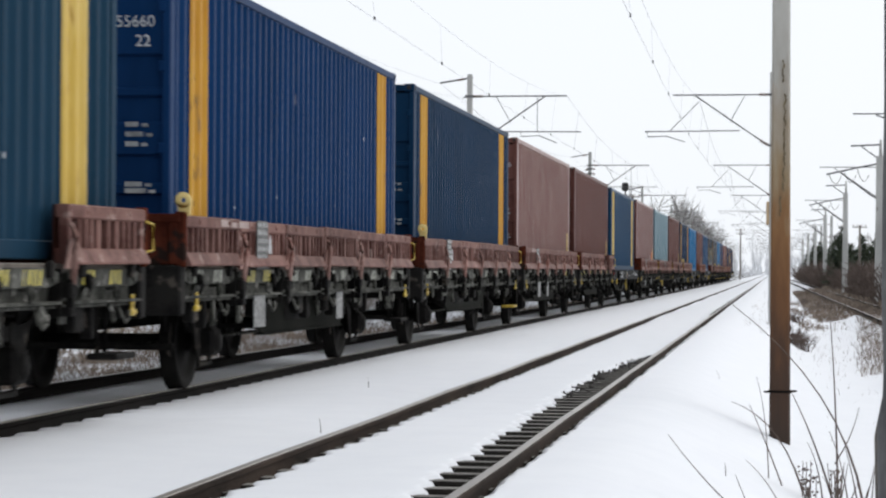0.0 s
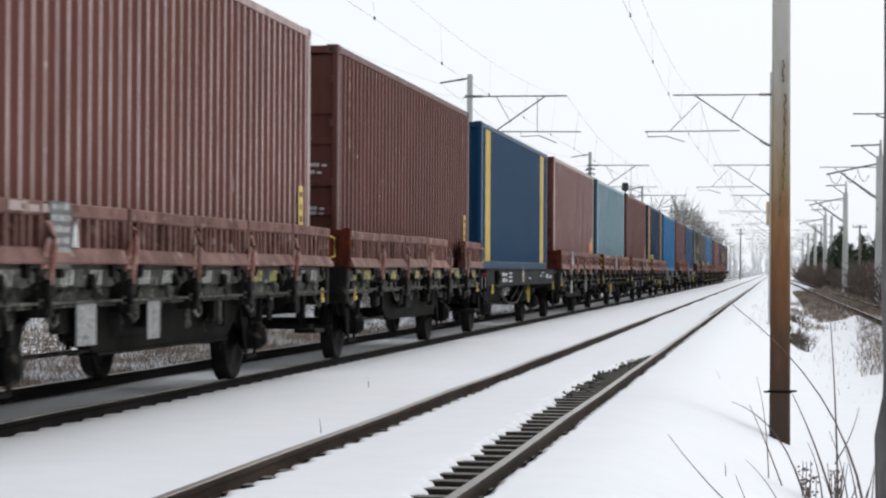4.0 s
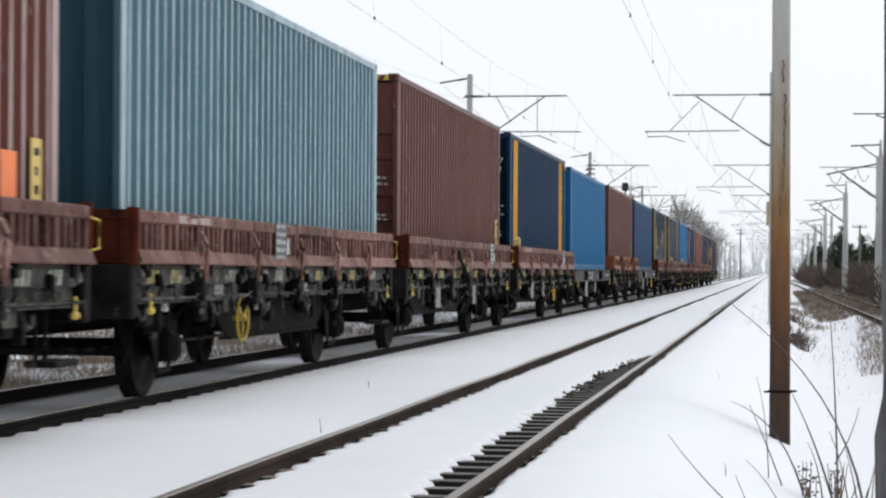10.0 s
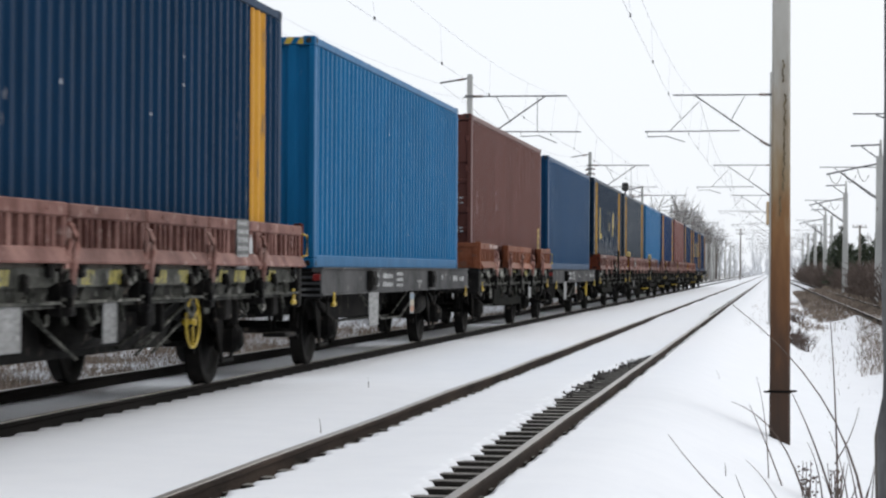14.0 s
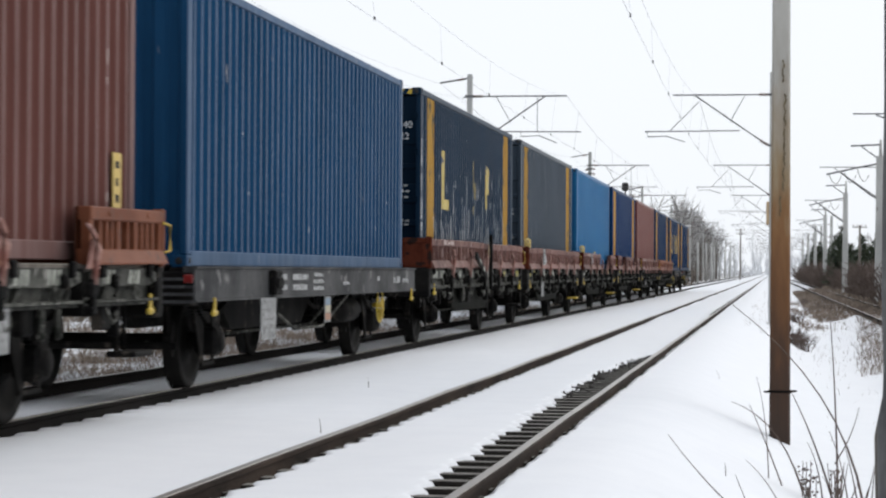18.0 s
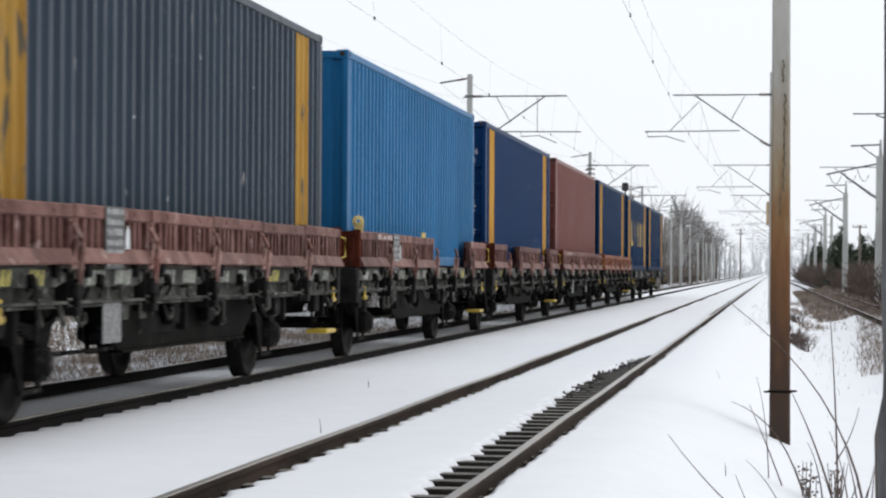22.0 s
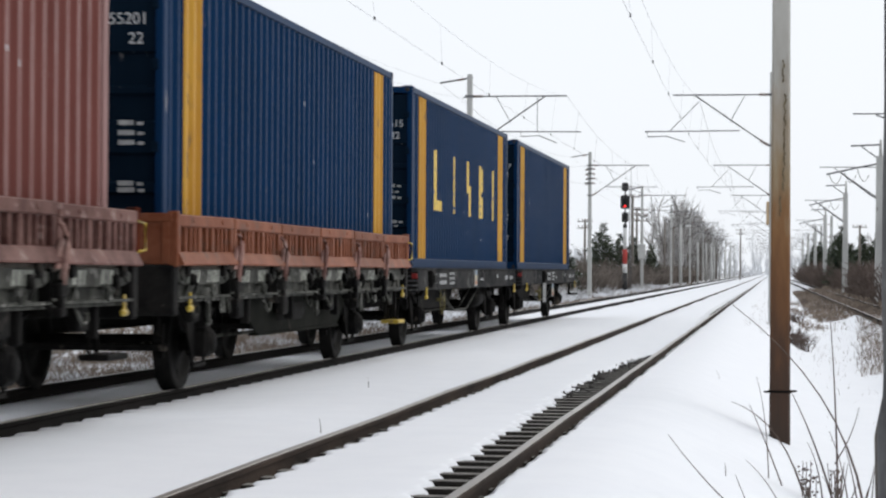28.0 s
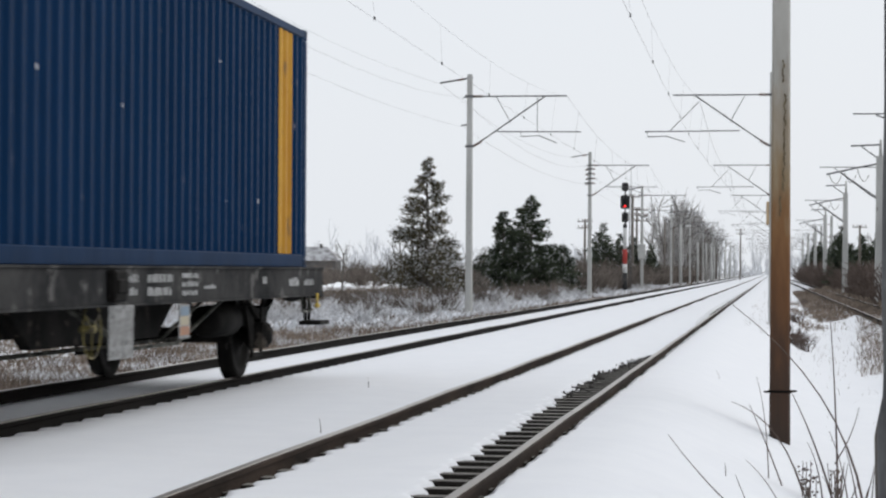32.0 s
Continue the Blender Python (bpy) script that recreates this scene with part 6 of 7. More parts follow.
def catenary_side_extras(x, y, k):
    t = thing("line_bracket", "steel line bracket with stays on top of a mast", "line bracket", "line brackets", at=(x, y, 0))
    part("top_pole", Geo().tube([(0.05, 0.0, 7.42), (0.05, 0.0, 8.4)], [0.1, 0.06], 8), M_CONC, t)
    part("upper_arm", Geo().tube([(-1.55, 0, 8.06), (0.1, 0, 8.12)], 0.05, 6), M_GALV, t)
    part("stay", Geo().tube([(-1.0, 0, 8.05), (0.0, 0, 7.3)], 0.035, 5), M_GALV, t)
    part("slanting_arm", Geo().tube([(-2.85, 0, 6.5), (-1.3, 0, 6.85), (0.0, 0, 7.1)], 0.05, 6), M_GALV, t)
    part("stay", Geo().tube([(-2.1, 0, 6.62), (-0.5, 0, 5.4), (-0.1, 0, 5.15)], 0.045, 5), M_GALV, t)
    for u in (-2.7, -1.9, -1.2):
        part("jumper_wire", Geo().tube(sag((u, 0, 6.5 + 0.2 * (u + 2.7)), (u + 0.75, 3, 6.6), 0.5, 8), 0.022, 4), M_WIRE, t)
    return t


catenary_mast("catenary_mast", 5.75, 75, -1, "grey concrete overhead line mast beside the side track", feeder=False, arm_z=6.45, mesh_key="smast0", top=7.0, thick=(0.4, 0.3), plain=True)
for k, (x, y) in enumerate(((5.62, 123), (5.55, 180), (5.5, 250), (5.5, 310), (5.5, 375), (5.4, 440))):
    catenary_mast("catenary_mast", x, y, -1, "grey concrete overhead line mast beside the side track", feeder=False, mesh_key="smast", top=7.5, thick=(0.5, 0.36), plain=k < 3)
    if k < 3:       # upper arms, stays and the short pole on top
        mast = catenary_side_extras(x, y, k)
    if k < 2:
        continue
    catenary_mast("catenary_mast", x + 1.3, y + 24, -1, "grey concrete overhead line mast beside the side track", feeder=False, mesh_key="smast2", top=8.0, reach=2.6, thick=(0.4, 0.3))


def signal_post():
    x, y = -10.45, 157.0
    gz = float(ground_z(x, y))
    t = thing("railway_signal", "railway light signal on a banded post showing red", "signal", at=(x, y, gz))
    z = -gz
    for a, b, m, lab in ((0.0, 1.4, M_SIGBLACK, "black post section"), (1.4, 2.05, M_SIGWHITE, "white post section"), (2.05, 3.1, M_SIGRED, "red post section"), (3.1, 4.6, M_SIGWHITE, "white post section")):
        part("post_section", Geo().tube([(0, 0, a), (0, 0, b)], 0.19 if b < 1.5 else 0.165 if b < 4 else 0.13, 12), m, t, lab)
    part("base_block", Geo().box(-0.45, 0.45, -0.35, 0.35, -0.3, 0.12, 0.04), M_CONC, t)
    for x0, x1, a, b, nm in ((-0.33, 0.33, 5.45 + 0.5, 7.4 - 0.5, "signal_head"), (-0.24, 0.24, 5.0, 5.7, "lower_signal_head"), (-0.24, 0.24, 7.2, 7.8, "upper_indicator")):
        h = part(nm, Geo().box(x0, x1, -0.15, 0.12, a, b, 0.09), M_SIGBLACK, t, "black lamp housing")
        for q in ((0.2, 0.5, 0.8) if nm == "signal_head" else (0.5,)):
            zz = a + (b - a) * q
            part("lamp_hood", Geo().lathe([(-0.15, 0.11), (-0.36, 0.11), (-0.36, 0.10), (-0.15, 0.10)], "y", 12, (0, 0, zz)), M_SIGBLACK, h)
            lit = nm == "signal_head" and q == 0.2
            part("lens", Geo().lathe([(-0.151, 0.068 if lit else 0.09), (-0.17, 0.06), (-0.175, 0.001)], "y", 12, (0, 0, zz)), M_REDLIGHT if lit else M_GLASSDARK, h, "lit red lens" if lit else "dark lens")
    part("neck", Geo().tube([(0, 0.05, 4.5), (0, 0.05, 7.3)], 0.05, 8), M_SIGBLACK, t)
    part("ball", Geo().lathe([(4.55, 0.001), (4.62, 0.12), (4.75, 0.15), (4.88, 0.12), (4.95, 0.001)], "z", 12), M_SIGBLACK, t)
    part("ladder", Geo().tube([(0.3, 0.2, 0), (0.3, 0.2, 7.6)], 0.03, 5).tube([(0.42, 0.2, 0), (0.42, 0.2, 7.6)], 0.03, 5), M_GALV, t)


signal_post()


def wood_pole(x, y, h, arms=2, name="telegraph_pole"):
    gz = float(ground_z(x, y))
    t = thing(name, "thin weathered wooden line pole", "utility pole", "utility poles", at=(x, y, gz))
    part("post", Geo().tube([(0, 0, -0.4), (0, 0, h * 0.5), (0.02, 0, h)], [0.13, 0.11, 0.085], 8), M_WOODPOLE, t)
    for k in range(arms):
        z = h - 0.25 - 0.55 * k
        part("cross_arm", Geo().box(-0.65, 0.65, -0.05, 0.05, z, z + 0.09, 0.01), M_WOODPOLE, t)
        for u in (-0.55, -0.2, 0.2, 0.55):
            part("pin_insulator", shared("pin_insulator", lambda: Geo().lathe([(0, 0.015), (0.08, 0.015), (0.09, 0.05), (0.16, 0.045), (0.2, 0.001)], "z", 8).mesh("pin_insulator", M_INSUL)), None, t, at=(u, 0, z + 0.09))


for x, y, h, a in ((-16.0, 189, 6.0, 2), (-12.2, 193, 8.2, 1), (-13.8, 225, 8.0, 3), (-13.5, 228, 8.0, 3), (-12.8, 262, 7.6, 0), (-12.4, 275, 7.0, 0), (-11.9, 300, 7.0, 1), (-12.2, 322, 7.4, 1), (-11.4, 355, 7.0, 1), (-11.6, 390, 7.0, 1), (-11.0, 430, 7.0, 0), (-5.0, 330, 7.5, 2), (7.6, 205, 6.0, 1), (7.4, 285, 6.4, 1), (7.4, 330, 6.2, 1)):
    wood_pole(x, y, h, a)


def concrete_post(x, y, h, lamp):
    """A slim pale concrete post, some with a small lamp on a bracket."""
    gz = float(ground_z(x, y))
    t = thing("concrete_post", "slim pale concrete post beside the track" + (" with a small lamp" if lamp else ""), "post", "concrete posts", at=(x, y, gz))
    part("post", Geo().tube([(0, 0, -0.4), (0, 0, h)], [0.17, 0.12], 8), M_CONC, t)
    part("cap_plate", Geo().box(-0.15, 0.15, -0.15, 0.15, h, h + 0.08, 0.02), M_CONC, t)
    if lamp:
        part("bracket", Geo().tube([(0, 0, h - 0.4), (0.3, -0.2, h - 0.2), (0.7, -0.4, h - 0.2)], 0.04, 5), M_GALV, t)
        part("lamp_head", Geo().box(0.5, 1.1, -0.55, -0.25, h - 0.28, h - 0.1, 0.05), M_SIGWHITE, t, "white lamp housing")


for x, y, h, lamp in ((-10.0, 240, 6.6, 1), (-9.95, 292, 5.2, 0), (-10.0, 330, 5.6, 1), (-9.9, 352, 5.4, 0), (-9.95, 372, 5.6, 1), (-9.9, 405, 5.6, 0), (-9.9, 450, 5.8, 0), (-10.0, 500, 6, 0)):
    concrete_post(x, y, h, lamp)
eb = thing("equipment_box", "pale equipment box strapped to a mast", "equipment box", at=(-9.93, MAST_Y[3] - 0.16, 2.1))
part("case", Geo().box(-0.28, 0.28, -0.2, 0.02, 0, 1.1, 0.03), M_CONC, eb)
part("strap", Geo().box(-0.16, 0.16, 0.0, 0.3, 0.2, 0.28).box(-0.16, 0.16, 0.0, 0.3, 0.8, 0.88), M_GALV, eb)


def house(x, y):
    gz = float(ground_z(x, y))
    t = thing("house", "low farmhouse with a snowy hipped roof beyond the field", "house", at=(x, y, gz))
    part("wall", Geo().box(-6.5, 6.5, -4, 4, -0.5, 4.6, 0.05), M_HOUSE, t)
    g = Geo()
    g.add([(-7.6, -4.8, 4.5), (7.6, -4.8, 4.5), (7.6, 4.8, 4.5), (-7.6, 4.8, 4.5), (-3.2, 0, 8.4), (3.2, 0, 8.4)], [(0, 1, 5, 4), (1, 2, 5), (2, 3, 4, 5), (3, 0, 4), (3, 2, 1, 0)])
    rf = part("roof", g, M_ROOF, t)
    part("chimney", Geo().box(1.2, 1.9, -0.4, 0.4, 6.5, 9.2, 0.03), M_HOUSE, rf)
    for x0 in (-5, -1.5, 2.2, 4.6):
        w = part("window", Geo().box(x0 - 0.1, x0 + 1.2, -4.06, -3.9, 1.1, 2.5, 0.02), M_SIGWHITE, t)
        part("pane", Geo().box(x0, x0 + 1.1, -4.09, -3.9, 1.2, 2.4), M_GLASSDARK, w)
    part("eave_shadow_board", Geo().box(-7.2, 7.2, -4.6, -4.4, 4.3, 4.5, 0.02), M_WOODPOLE, t)


house(-127.0, 610.0)

# trees by the line
conifer("juniper_tree", "tall ragged juniper with snow in its sparse branches", 6.5, 2.1, 11, M_NEEDLE2, (-14.85, 95.0, -0.45), snow=0.3, bare=0.15, dense=1.35, tops=1, clump=0.1, ragged=0.9)
conifer("spruce_tree", "tall dark spruce with a little snow in its lower branches", 6.1, 2.5, 12, M_NEEDLE, (-14.3, 131.0, -0.5), snow=0.1, tops=1, bare=0.05, dense=1.5, clump=0.15, ragged=0.8)
conifer("spruce_tree", "dark bushy spruce with a little snow", 5.2, 2.0, 19, M_NEEDLE, (-16.1, 132.5, -0.5), snow=0.12, tops=1, bare=0.05, dense=1.35, clump=0.15, ragged=0.8)
conifer("spruce_tree", "low dark spruce with snow on its boughs", 3.2, 1.9, 25, M_NEEDLE, (-12.7, 135.0, -0.5), snow=0.2, tops=2, bare=0.04, dense=0.9, clump=0.14, ragged=0.9)
for k, (x, y, h, w) in enumerate(((-13.4, 176, 5.4, 1.9), (-12.4, 180, 4.6, 1.6), (-14.6, 184, 4.8, 1.8), (-12.9, 205, 4.8, 1.8), (-12.2, 222, 4.2, 1.6))):
    conifer("spruce_tree", "dark conifer in the trackside thicket", h, w, 30 + k, M_NEEDLE, (x, y, -0.45), snow=0.1, tops=2, bare=0.04, dense=0.7, clump=0.22, ragged=0.7)
for k, (x, y, h, w) in enumerate(((6.9, 236, 6.4, 2.0), (7.7, 262, 6.0, 2.0), (6.6, 330, 6.0, 2.0), (6.4, 380, 6.0, 2.2), (8.6, 226, 5.4, 2.2), (9.6, 215, 5.4, 2.3), (11.2, 205, 4.6, 2.4), (7.2, 290, 5.6, 1.8), (12.8, 190, 4.2, 2.2), (9.0, 268, 5.0, 2.2))):
    conifer("pine_tree", "dark pine in the thicket beside the side track", h, w, 50 + k, M_NEEDLE, (x, y, -0.5), snow=0.05, tops=2, bare=0.06, dense=0.8, clump=0.26)

BARE = [bare_tree_mesh(9.5, 71, 0.55, M_HAZE_GREY, 1.0, 4), bare_tree_mesh(10.5, 72, 0.42, M_HAZE_GREY, 1.0, 4), bare_tree_mesh(8.5, 73, 0.6, M_BARK, 1.0, 4), bare_tree_mesh(9.0, 74, 0.5, M_BARK, 1.0, 4)]
rt = random.Random(77)


def bare_tree(x, y, k, s, label, group):
    ob = new("bare_tree", BARE[k])
    ob.matrix_basis = Matrix.LocRotScale((x, y, float(ground_z(x, y)) - 0.1), Euler((0, 0, rt.uniform(0, 6.28))), (s, s, s))
    return tagged(ob, label, "tree", group)


for k in range(120):
    y = 195 + k * 2.1
    bare_tree(-12.6 - rt.uniform(0, 3.5) + (y - 205) * 0.006, y, rt.choice((0, 0, 1, 1, 2)), rt.uniform(0.75, 1.2) * (0.42 if y < 285 else 1.05), "leafless frosted tree in the trackside row", "bare trees beside the line")
for k in range(40):
    bare_tree(-18 - rt.uniform(0, 12), 140 + 4 * k, rt.choice((0, 2, 3)), rt.uniform(0.3, 0.55), "leafless young tree in the thicket", "bare trees beside the line")
for k in range(48):
    bare_tree(8.0 + rt.uniform(0, 8), 150 + 5 * k, rt.choice((2, 3, 3, 0)), rt.uniform(0.4, 0.72), "leafless tree in the thicket beside the side track", "bare trees beside the line")
for x, y, s in ((-19.5, 122, 0.62), (-21.0, 128, 0.5), (-17.6, 118, 0.42)):
    bare_tree(x, y, 3, s, "thin leafless tree behind the juniper", "bare trees beside the line")



def far_woods():
    """The tree line far beyond the fields round the horizon, paled for haze."""
    r = random.Random(83)
    g = Geo()

    def grow(p, d, L, rad, lev):
        q = p + d * L
        g.tube([p, q], [rad, rad * 0.5], 3, False)
        if lev < 2:
            for k in range(6 if lev == 0 else 4):
                a = r.uniform(0, 6.283)
                e = (d + Vector((math.cos(a), math.sin(a), r.uniform(0, 0.8))) * 0.5).normalized()
                grow(p.lerp(q, r.uniform(0.25, 1)), e, L * r.uniform(0.35, 0.6), rad * 0.55, lev + 1)
    for k in range(330):
        x = r.uniform(-190, 60)
        y = r.uniform(640, 900)
        h = r.uniform(3, 7.5) * (1.35 if r.random() < 0.15 else 1)
        grow(Vector((x, y, float(ground_z(x, y)))), Vector((0, 0, 1)), h, 0.22, 0)
    for k in range(1300):       # undergrowth
        x, y = r.uniform(-200, 70), r.uniform(640, 900)
        z = float(ground_z(x, y))
        d = Vector((r.gauss(0, 0.5), 0, 1)).normalized()
        g.tube([(x, y, z), Vector((x, y, z)) + d * r.uniform(1.5, 4.5)], [0.3, 0.08], 3, False)
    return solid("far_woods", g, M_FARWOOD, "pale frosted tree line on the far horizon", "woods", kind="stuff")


far_woods()


def hedge(name, label, n, m, area, seed, h=(0.5, 1.2), joined=False):
    """Trackside scrub: separate leafless bushes, or one thicket too dense to count."""
    r = random.Random(seed)
    meshes = [shared("shrub%s%d" % (m.name, k), lambda: shrub_mesh(1.0, 90 + k, m, 30, 1.5)) for k in range(4)]
    cores = [(np.array([v.co[:] for v in me.vertices]), [tuple(p.vertices) for p in me.polygons]) for me in meshes] if joined else None
    vs, fs, base = [], [], 0
    for k in range(n):
        y = area[2] * (area[3] / area[2]) ** r.random()
        x = r.uniform(area[0], area[1])
        s = r.uniform(*h)
        a = r.uniform(0, 6.28)
        z = float(ground_z(x, y)) - 0.05
        q = r.randrange(4)
        if joined:
            co, faces = cores[q]
            turn = np.array([[math.cos(a), -math.sin(a), 0], [math.sin(a), math.cos(a), 0], [0, 0, 1]])
            vs.append((co * (s * 1.3, s * 1.3, s)) @ turn.T + (x, y, z))
            fs += [tuple(i + base for i in f) for f in faces]
            base += len(co)
            continue
        ob = new(name, meshes[q])
        ob.matrix_basis = Matrix.LocRotScale((x, y, z), Euler((0, 0, a)), (s * 1.3, s * 1.3, s))
        tagged(ob, label, "bush", "trackside bushes")
    if joined:
        me = bpy.data.meshes.new(name)
        me.from_pydata(np.concatenate(vs).tolist(), [], fs)
        me.materials.append(m)
        tagged(new(name, me), label, "scrub", kind="stuff")


hedge("scrub", "leafless brown scrub along the far side of the line", 210, M_SCRUB, (-22, -10.4, 62, 300), 61, (0.35, 1.0), True)
hedge("bush", "frosted leafless bush in the trackside scrub", 230, M_FROSTY, (-17, -9.8, 60, 200), 62, (0.3, 0.8))
hedge("scrub", "low brown brush along the side track", 130, M_TWIG, (5.4, 9, 78, 210), 82, (0.4, 1.2), True)
hedge("bush", "small leafless bush at the ditch edge", 7, M_TWIG, (0.3, 0.8, 54, 74), 83, (0.3, 0.55))
hedge("scrub", "tall leafless brown scrub beside the side track", 380, M_TWIG, (6.2, 15, 80, 330), 63, (1.0, 2.8), True)
hedge("bush", "leafless brown bush on the snowy slope", 9, M_TWIG, (0.3, 2.4, 75, 190), 64, (0.25, 0.5))
hedge("scrub", "dense leafless scrub far along the side track", 130, M_TWIG, (4.9, 10, 240, 470), 68, (1.6, 3.2), True)
hedge("scrub", "dense brown thicket at the foot of the trackside trees", 240, M_SCRUB, (-14.5, -11.2, 140, 340), 76, (1.2, 2.4), True)
hedge("scrub", "low brown brush among the conifers", 90, M_SCRUB, (-18, -11.0, 92, 150), 77, (0.4, 1.1), True)
hedge("scrub", "grey hedges across the field before the far woods", 190, M_SCRUB, (-95, -32, 240, 430), 81, (1.0, 3.2), True)
hedge("scrub", "brown weeds on the slope beside the mast row", 12, M_SCRUB, (-0.25, 0.7, 125, 200), 78, (0.25, 0.6), True)
grass_stuff("dry_grass", "dry brown grass on the bank beyond the tracks", 42000, M_GRASS, (-34, -8.9), (20, 260), 65, (0.08, 0.34), 0.013, 0.5)
grass_stuff("dry_grass", "dry brown grass close behind the far track", 42000, M_GRASS, (-11.8, -8.7), (17, 120), 66, (0.05, 0.26), 0.007, 0.6)
grass_stuff("snowy_grass", "snow-laden tufts of grass on the bank", 15000, M_SNOW, (-22, -9.3), (56, 250), 67, (0.08, 0.4), 0.022, 0.9, lambda x, y, r: math.sin(x * 1.3 + 2 * math.sin(y * 0.37)) + math.sin(y * 0.5 + 1.3 * x) + r.gauss(0, 0.4) > 0.5)
grass_stuff("snowy_grass", "snow-laden tufts close behind the far track", 8500, M_SNOW, (-11.4, -8.9), (17, 90), 68, (0.06, 0.26), 0.009, 0.35, lambda x, y, r: math.sin(x * 3.1 + 2 * math.sin(y * 1.3)) + math.sin(y * 1.7 + x) + r.gauss(0, 0.4) > 1.05)
grass_stuff("snowy_grass", "snow-laden tangle of weeds on the bank", 12000, M_SNOW, (-13.5, -9.4), (55, 170), 73, (0.08, 0.36), 0.024, 0.9, lambda x, y, r: math.sin(x * 1.9 + 2 * math.sin(y * 0.5)) + math.sin(y * 0.7 + x) + r.gauss(0, 0.5) > 0.3)
grass_stuff("dry_grass", "dry brown grass beside the side track", 9000, M_GRASS, (4.9, 16), (80, 320), 69, (0.2, 0.6))
grass_stuff("dry_grass", "thin grey-brown weeds on the ditch bank", 6800, M_GRASS, (1.6, 4.9), (47, 125), 71, (0.06, 0.36), 0.004, 0.45, lambda x, y, r: x > 0.0355 * y + abs(r.gauss(0, 0.3)) - 0.05)
grass_stuff("dry_grass", "snowy brown weeds at the foot of the slope", 1500, M_GRASS, (0.9, 2.7), (80, 145), 84, (0.05, 0.3), 0.006, 0.6, lambda x, y, r: math.sin(x * 2.3 + y * 0.21) + r.gauss(0, 0.6) > 0.2)
grass_stuff("dry_grass", "brown grass before the side track", 6500, M_GRASS, (1.8, 4.6), (94, 225), 79, (0.1, 0.4), 0.008, 0.5)
grass_stuff("dry_grass", "dead weeds at the top of the slope", 150, M_GRASS, (-0.85, 0.3), (55, 160), 80, (0.04, 0.2), 0.003, 0.7)
grass_stuff("dry_grass", "short dead blades scattered on the near slope", 130, M_GRASS, (0.55, 2.6), (24, 75), 74, (0.03, 0.12), 0.0025, 0.8)
grass_stuff("dry_grass", "dead tangled stalks along the ditch edge", 260, M_GRASS, (0.9, 3.6), (38, 120), 75, (0.03, 0.22), 0.0025, 0.7)
grass_stuff("dry_grass", "dry grass stalks poking through the snowy slope", 300, M_GRASS, (0.4, 3.4), (50, 190), 70, (0.06, 0.22), 0.004)


# ---------------------------------------------------------------- the near shrub and the trunk at the edge
def twig(g, base, bend, tip, r0):
    b, c, d = Vector(base), Vector(bend), Vector(tip)
    pts = [b * (1 - u) ** 2 + c * 2 * u * (1 - u) + d * u * u for u in [k / 9 for k in range(10)]]
    g.tube(pts, [r0 * (1 - 0.75 * k / 9) for k in range(10)], 6)


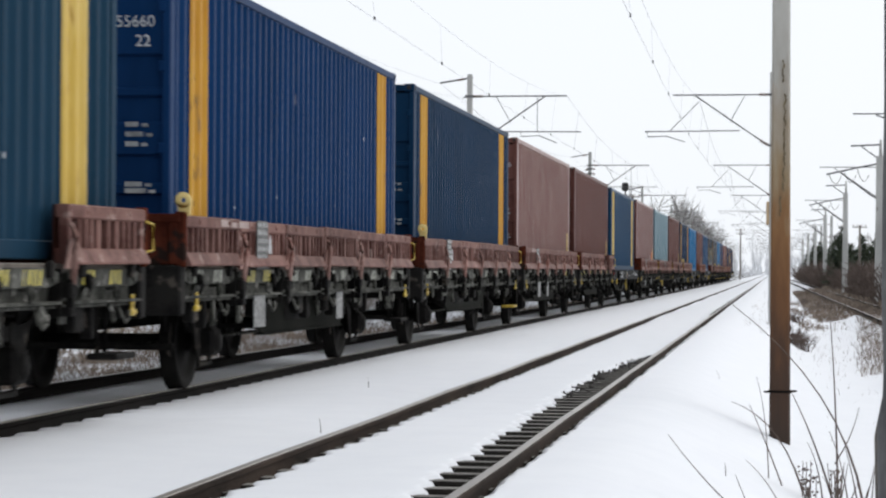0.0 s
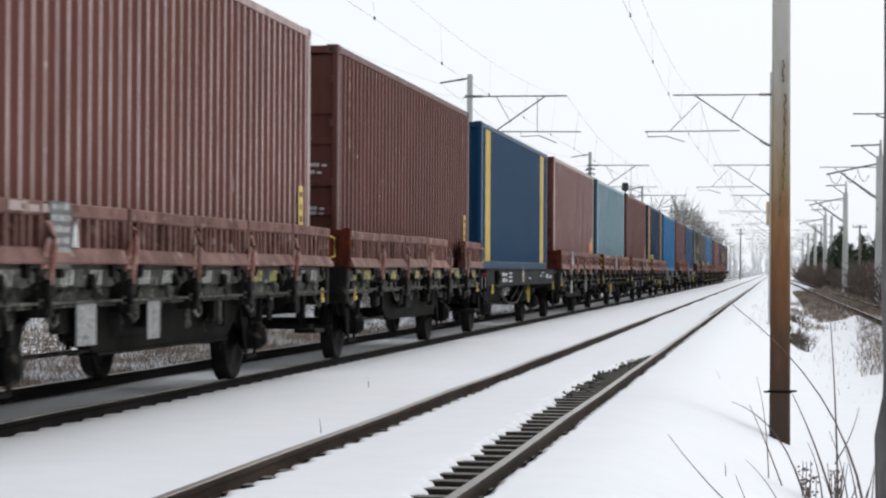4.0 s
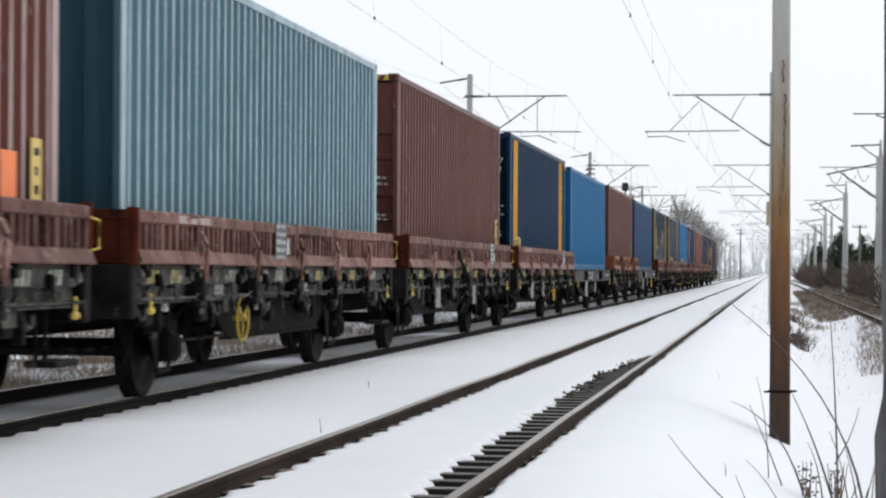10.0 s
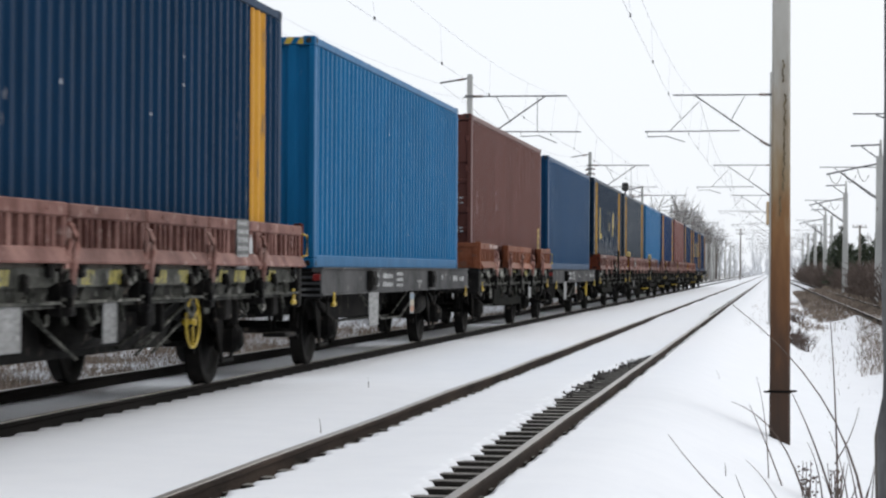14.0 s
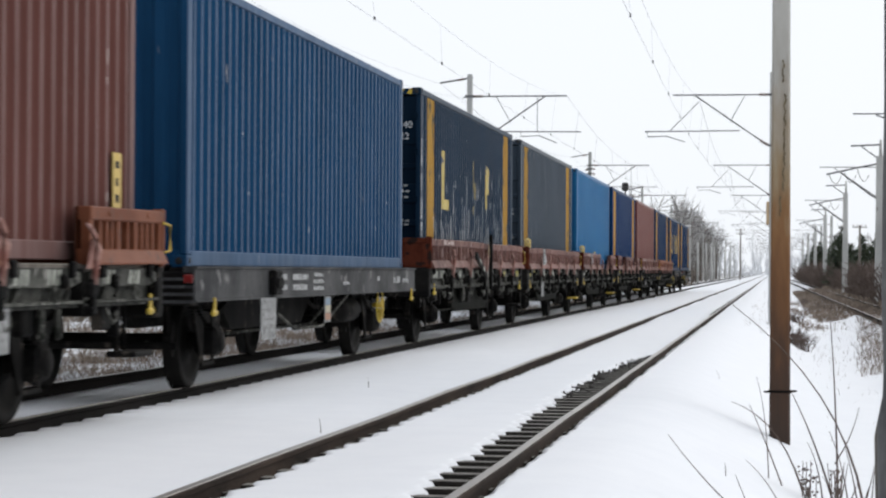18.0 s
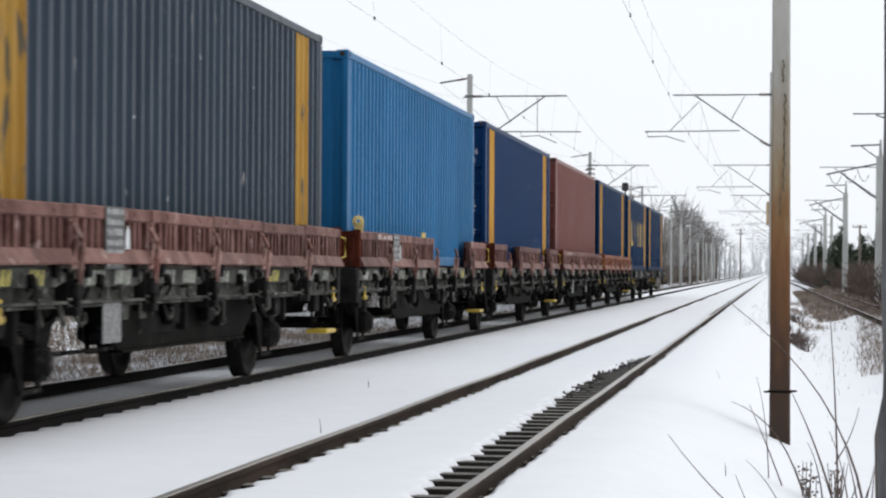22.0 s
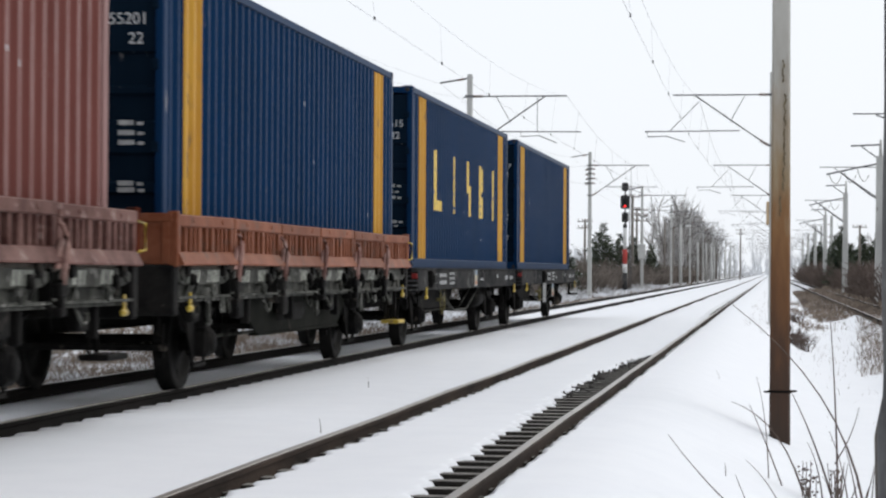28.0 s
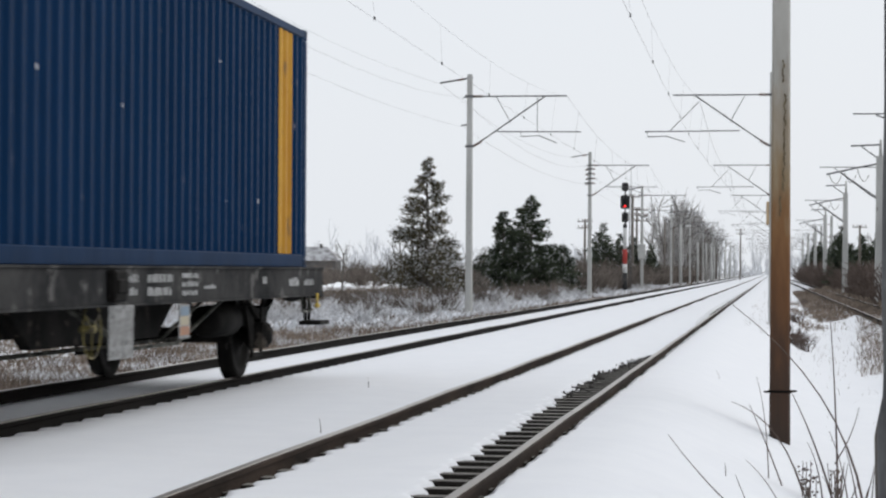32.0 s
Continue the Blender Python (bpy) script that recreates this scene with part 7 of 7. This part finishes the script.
def near_shrub():
    x0, y0 = 0.62, 19.0
    z0 = float(ground_z(x0, y0))
    t = thing("leafless_shrub", "leafless shrub of long thin brown twigs rising from snow", "shrub", at=(x0, y0, z0))
    #       foot           bend                tip              thickness
    rows = (((0.16, 0, -0.2), (0.06, 0, 0.95), (-0.97, 0, 1.72), 0.012), ((-0.08, 0, -0.2), (-0.10, 0, 0.95), (-0.16, 0, 1.66), 0.011),
            ((-0.06, 0.1, -0.2), (-0.22, 0.1, 0.50), (-0.51, 0.1, 1.05), 0.012), ((-0.30, 0.2, -0.2), (-0.46, 0.2, 0.72), (-0.98, 0.2, 0.89), 0.011),
            ((-0.42, 0.2, -0.2), (-0.60, 0.2, 0.35), (-0.83, 0.2, 0.87), 0.010), ((-0.66, 0.3, -0.1), (-0.66, 0.3, 0.75), (-0.77, 0.3, 1.10), 0.006),
            ((-0.09, 0.1, 0.42), (0.03, 0.1, 0.6), (0.09, 0.1, 0.86), 0.007),
            ((0.12, -0.1, -0.2), (0.04, -0.1, 0.3), (-0.03, -0.1, 0.53), 0.009), ((0.10, 0.1, -0.2), (0.12, 0.1, 0.1), (0.20, 0.1, 0.24), 0.008),
            ((0.02, 0.1, -0.2), (0.0, 0.1, 0.3), (-0.16, 0.1, 0.66), 0.008), ((-0.2, 0.15, -0.2), (-0.2, 0.15, 0.3), (-0.34, 0.15, 0.56), 0.009),
            ((0.18, 0.1, -0.2), (0.2, 0.1, 0.2), (0.24, 0.1, 0.5), 0.008),
            ((-0.12, 0.2, -0.2), (-0.02, 0.2, 0.2), (0.0, 0.2, 0.38), 0.009), ((0.06, 0.2, -0.2), (0.18, 0.2, 0.1), (0.22, 0.2, 0.36), 0.009),
            ((-0.25, 0.2, -0.2), (-0.3, 0.2, 0.15), (-0.42, 0.2, 0.3), 0.008), ((0.0, 0.0, -0.2), (-0.1, 0.0, 0.15), (-0.22, 0.0, 0.28), 0.008),
            ((0.2, 0.0, -0.2), (0.1, 0.0, 0.1), (0.06, 0.0, 0.3), 0.009), ((-0.04, 0.3, -0.2), (0.04, 0.3, 0.12), (0.1, 0.3, 0.22), 0.009))
    for a, b, c, r in rows:
        g = Geo()
        twig(g, a, b, c, r)
        part("twig", g, M_TWIG, t)
    r = random.Random(9)
    g = Geo()
    for k in range(16):      # low tufts of seed heads
        x, y = r.choice((-0.34, -0.08)) + r.gauss(0, 0.035), r.uniform(-0.2, 0.3)
        h = r.uniform(0.1, 0.42)
        g.tube([(x, y, -0.1), (x + r.uniform(-0.06, 0.06), y, h)], [0.006, 0.003], 4)
        for j in range(6):
            zz = h * r.uniform(0.4, 1.0)
            g.lathe([(-0.012, 0.001), (0, 0.012), (0.012, 0.001)], "z", 5, (x + r.uniform(-0.03, 0.03), y, zz))
    part("seed_tuft", g, M_TWIG, t, "tuft of dark dry seed heads")["kind"] = "stuff"


near_shrub()


def snow_sapling():
    x0, y0 = 0.05, 14.5
    z0 = float(ground_z(x0, y0))
    t = thing("leafless_sapling", "few bent brown twigs poking out of the snow slope", "shrub", at=(x0, y0, z0))
    for a, b, c, r in (((0.16, 0, -0.08), (-0.36, 0, 0.26), (-0.73, 0, 0.76), 0.008), ((-0.1, 0.1, -0.05), (-0.22, 0.1, 0.32), (-0.30, 0.1, 0.50), 0.006), ((0.14, 0.1, -0.1), (0.0, 0.1, 0.42), (-0.24, 0.1, 0.60), 0.006)):
        g = Geo()
        twig(g, a, b, c, r)
        part("twig", g, M_TWIG, t)


snow_sapling()


def edge_trunk():
    x, y = 0.745, 15.0
    gz = float(ground_z(x, y))
    t = thing("young_tree", "slender grey trunk of a young tree close by", "tree", at=(x, y, gz))
    pts = [(0.0, 0, -0.3), (0.012, 0, 0.35), (0.0, 0, 0.85), (0.0, 0, 1.05), (0.03, 0, 1.2), (0.034, 0, 1.4), (0.018, 0, 1.9), (0.02, 0, 2.6), (0.026, 0, 3.2), (0.016, 0, 4.4), (0.03, 0, 5.6)]
    part("trunk", Geo().tube(pts, [0.075, 0.072, 0.07, 0.068, 0.066, 0.065, 0.063, 0.06, 0.058, 0.052, 0.04], 12), M_PALE_BARK, t)
    part("side_stem", Geo().tube([(-0.03, 0.05, -0.2), (-0.06, 0.05, 0.5), (-0.07, 0.05, 0.95), (-0.03, 0.05, 1.2)], [0.02, 0.018, 0.016, 0.008], 6), M_BARK, t)


edge_trunk()

# small things lying on the snow
r0 = random.Random(17)
for k in range(6):
    x, y = r0.choice((r0.uniform(-5.2, -3.5), r0.uniform(-1.1, -0.2), r0.uniform(0.6, 2.2))), r0.uniform(13, 40)
    solid("dead_stalk", shared("dead_stalk%d" % (k % 3), lambda: Geo().tube([(0, 0, -0.04), (0.01, 0, 0.05), (0.03 + 0.01 * (k % 3), 0, 0.11)], [0.004, 0.003, 0.0015], 4).mesh("dead_stalk", M_TWIG)), None,
          "short dead stalk standing in the snow", "plant", "dead stalks", at=pose(x, y, float(ground_z(x, y)), 0, 0, r0.uniform(0, 360)))

ROLLING, TURNING = build_train()


# ---------------------------------------------------------------- movement
TRAVEL = [-5.03, 11.83, 28.68, 45.83, 62.86, 79.82, 96.91, 113.82, 130.65, 147.53, 164.39, 181.26, 197.98, 214.93, 231.62, 248.54, 265.55]    # metres rolled, every two seconds


def rolled(t):
    return float(np.interp(t, np.arange(0, 33, 2), TRAVEL))


def motions():
    for ob, c, z in ROLLING:
        walk(ob, [(2 * k, pose(FAR_X, c - s, z)) for k, s in enumerate(TRAVEL)])
    # the wheels turn by the way rolled, in steps of under a quarter turn
    n = 480
    turns = [(32 * k / n, math.degrees(rolled(32 * k / n) / WR)) for k in range(n + 1)]
    for ob, y in TURNING:
        walk(ob, [(t, pose(0, y, WR, a)) for t, a in turns])


motions()
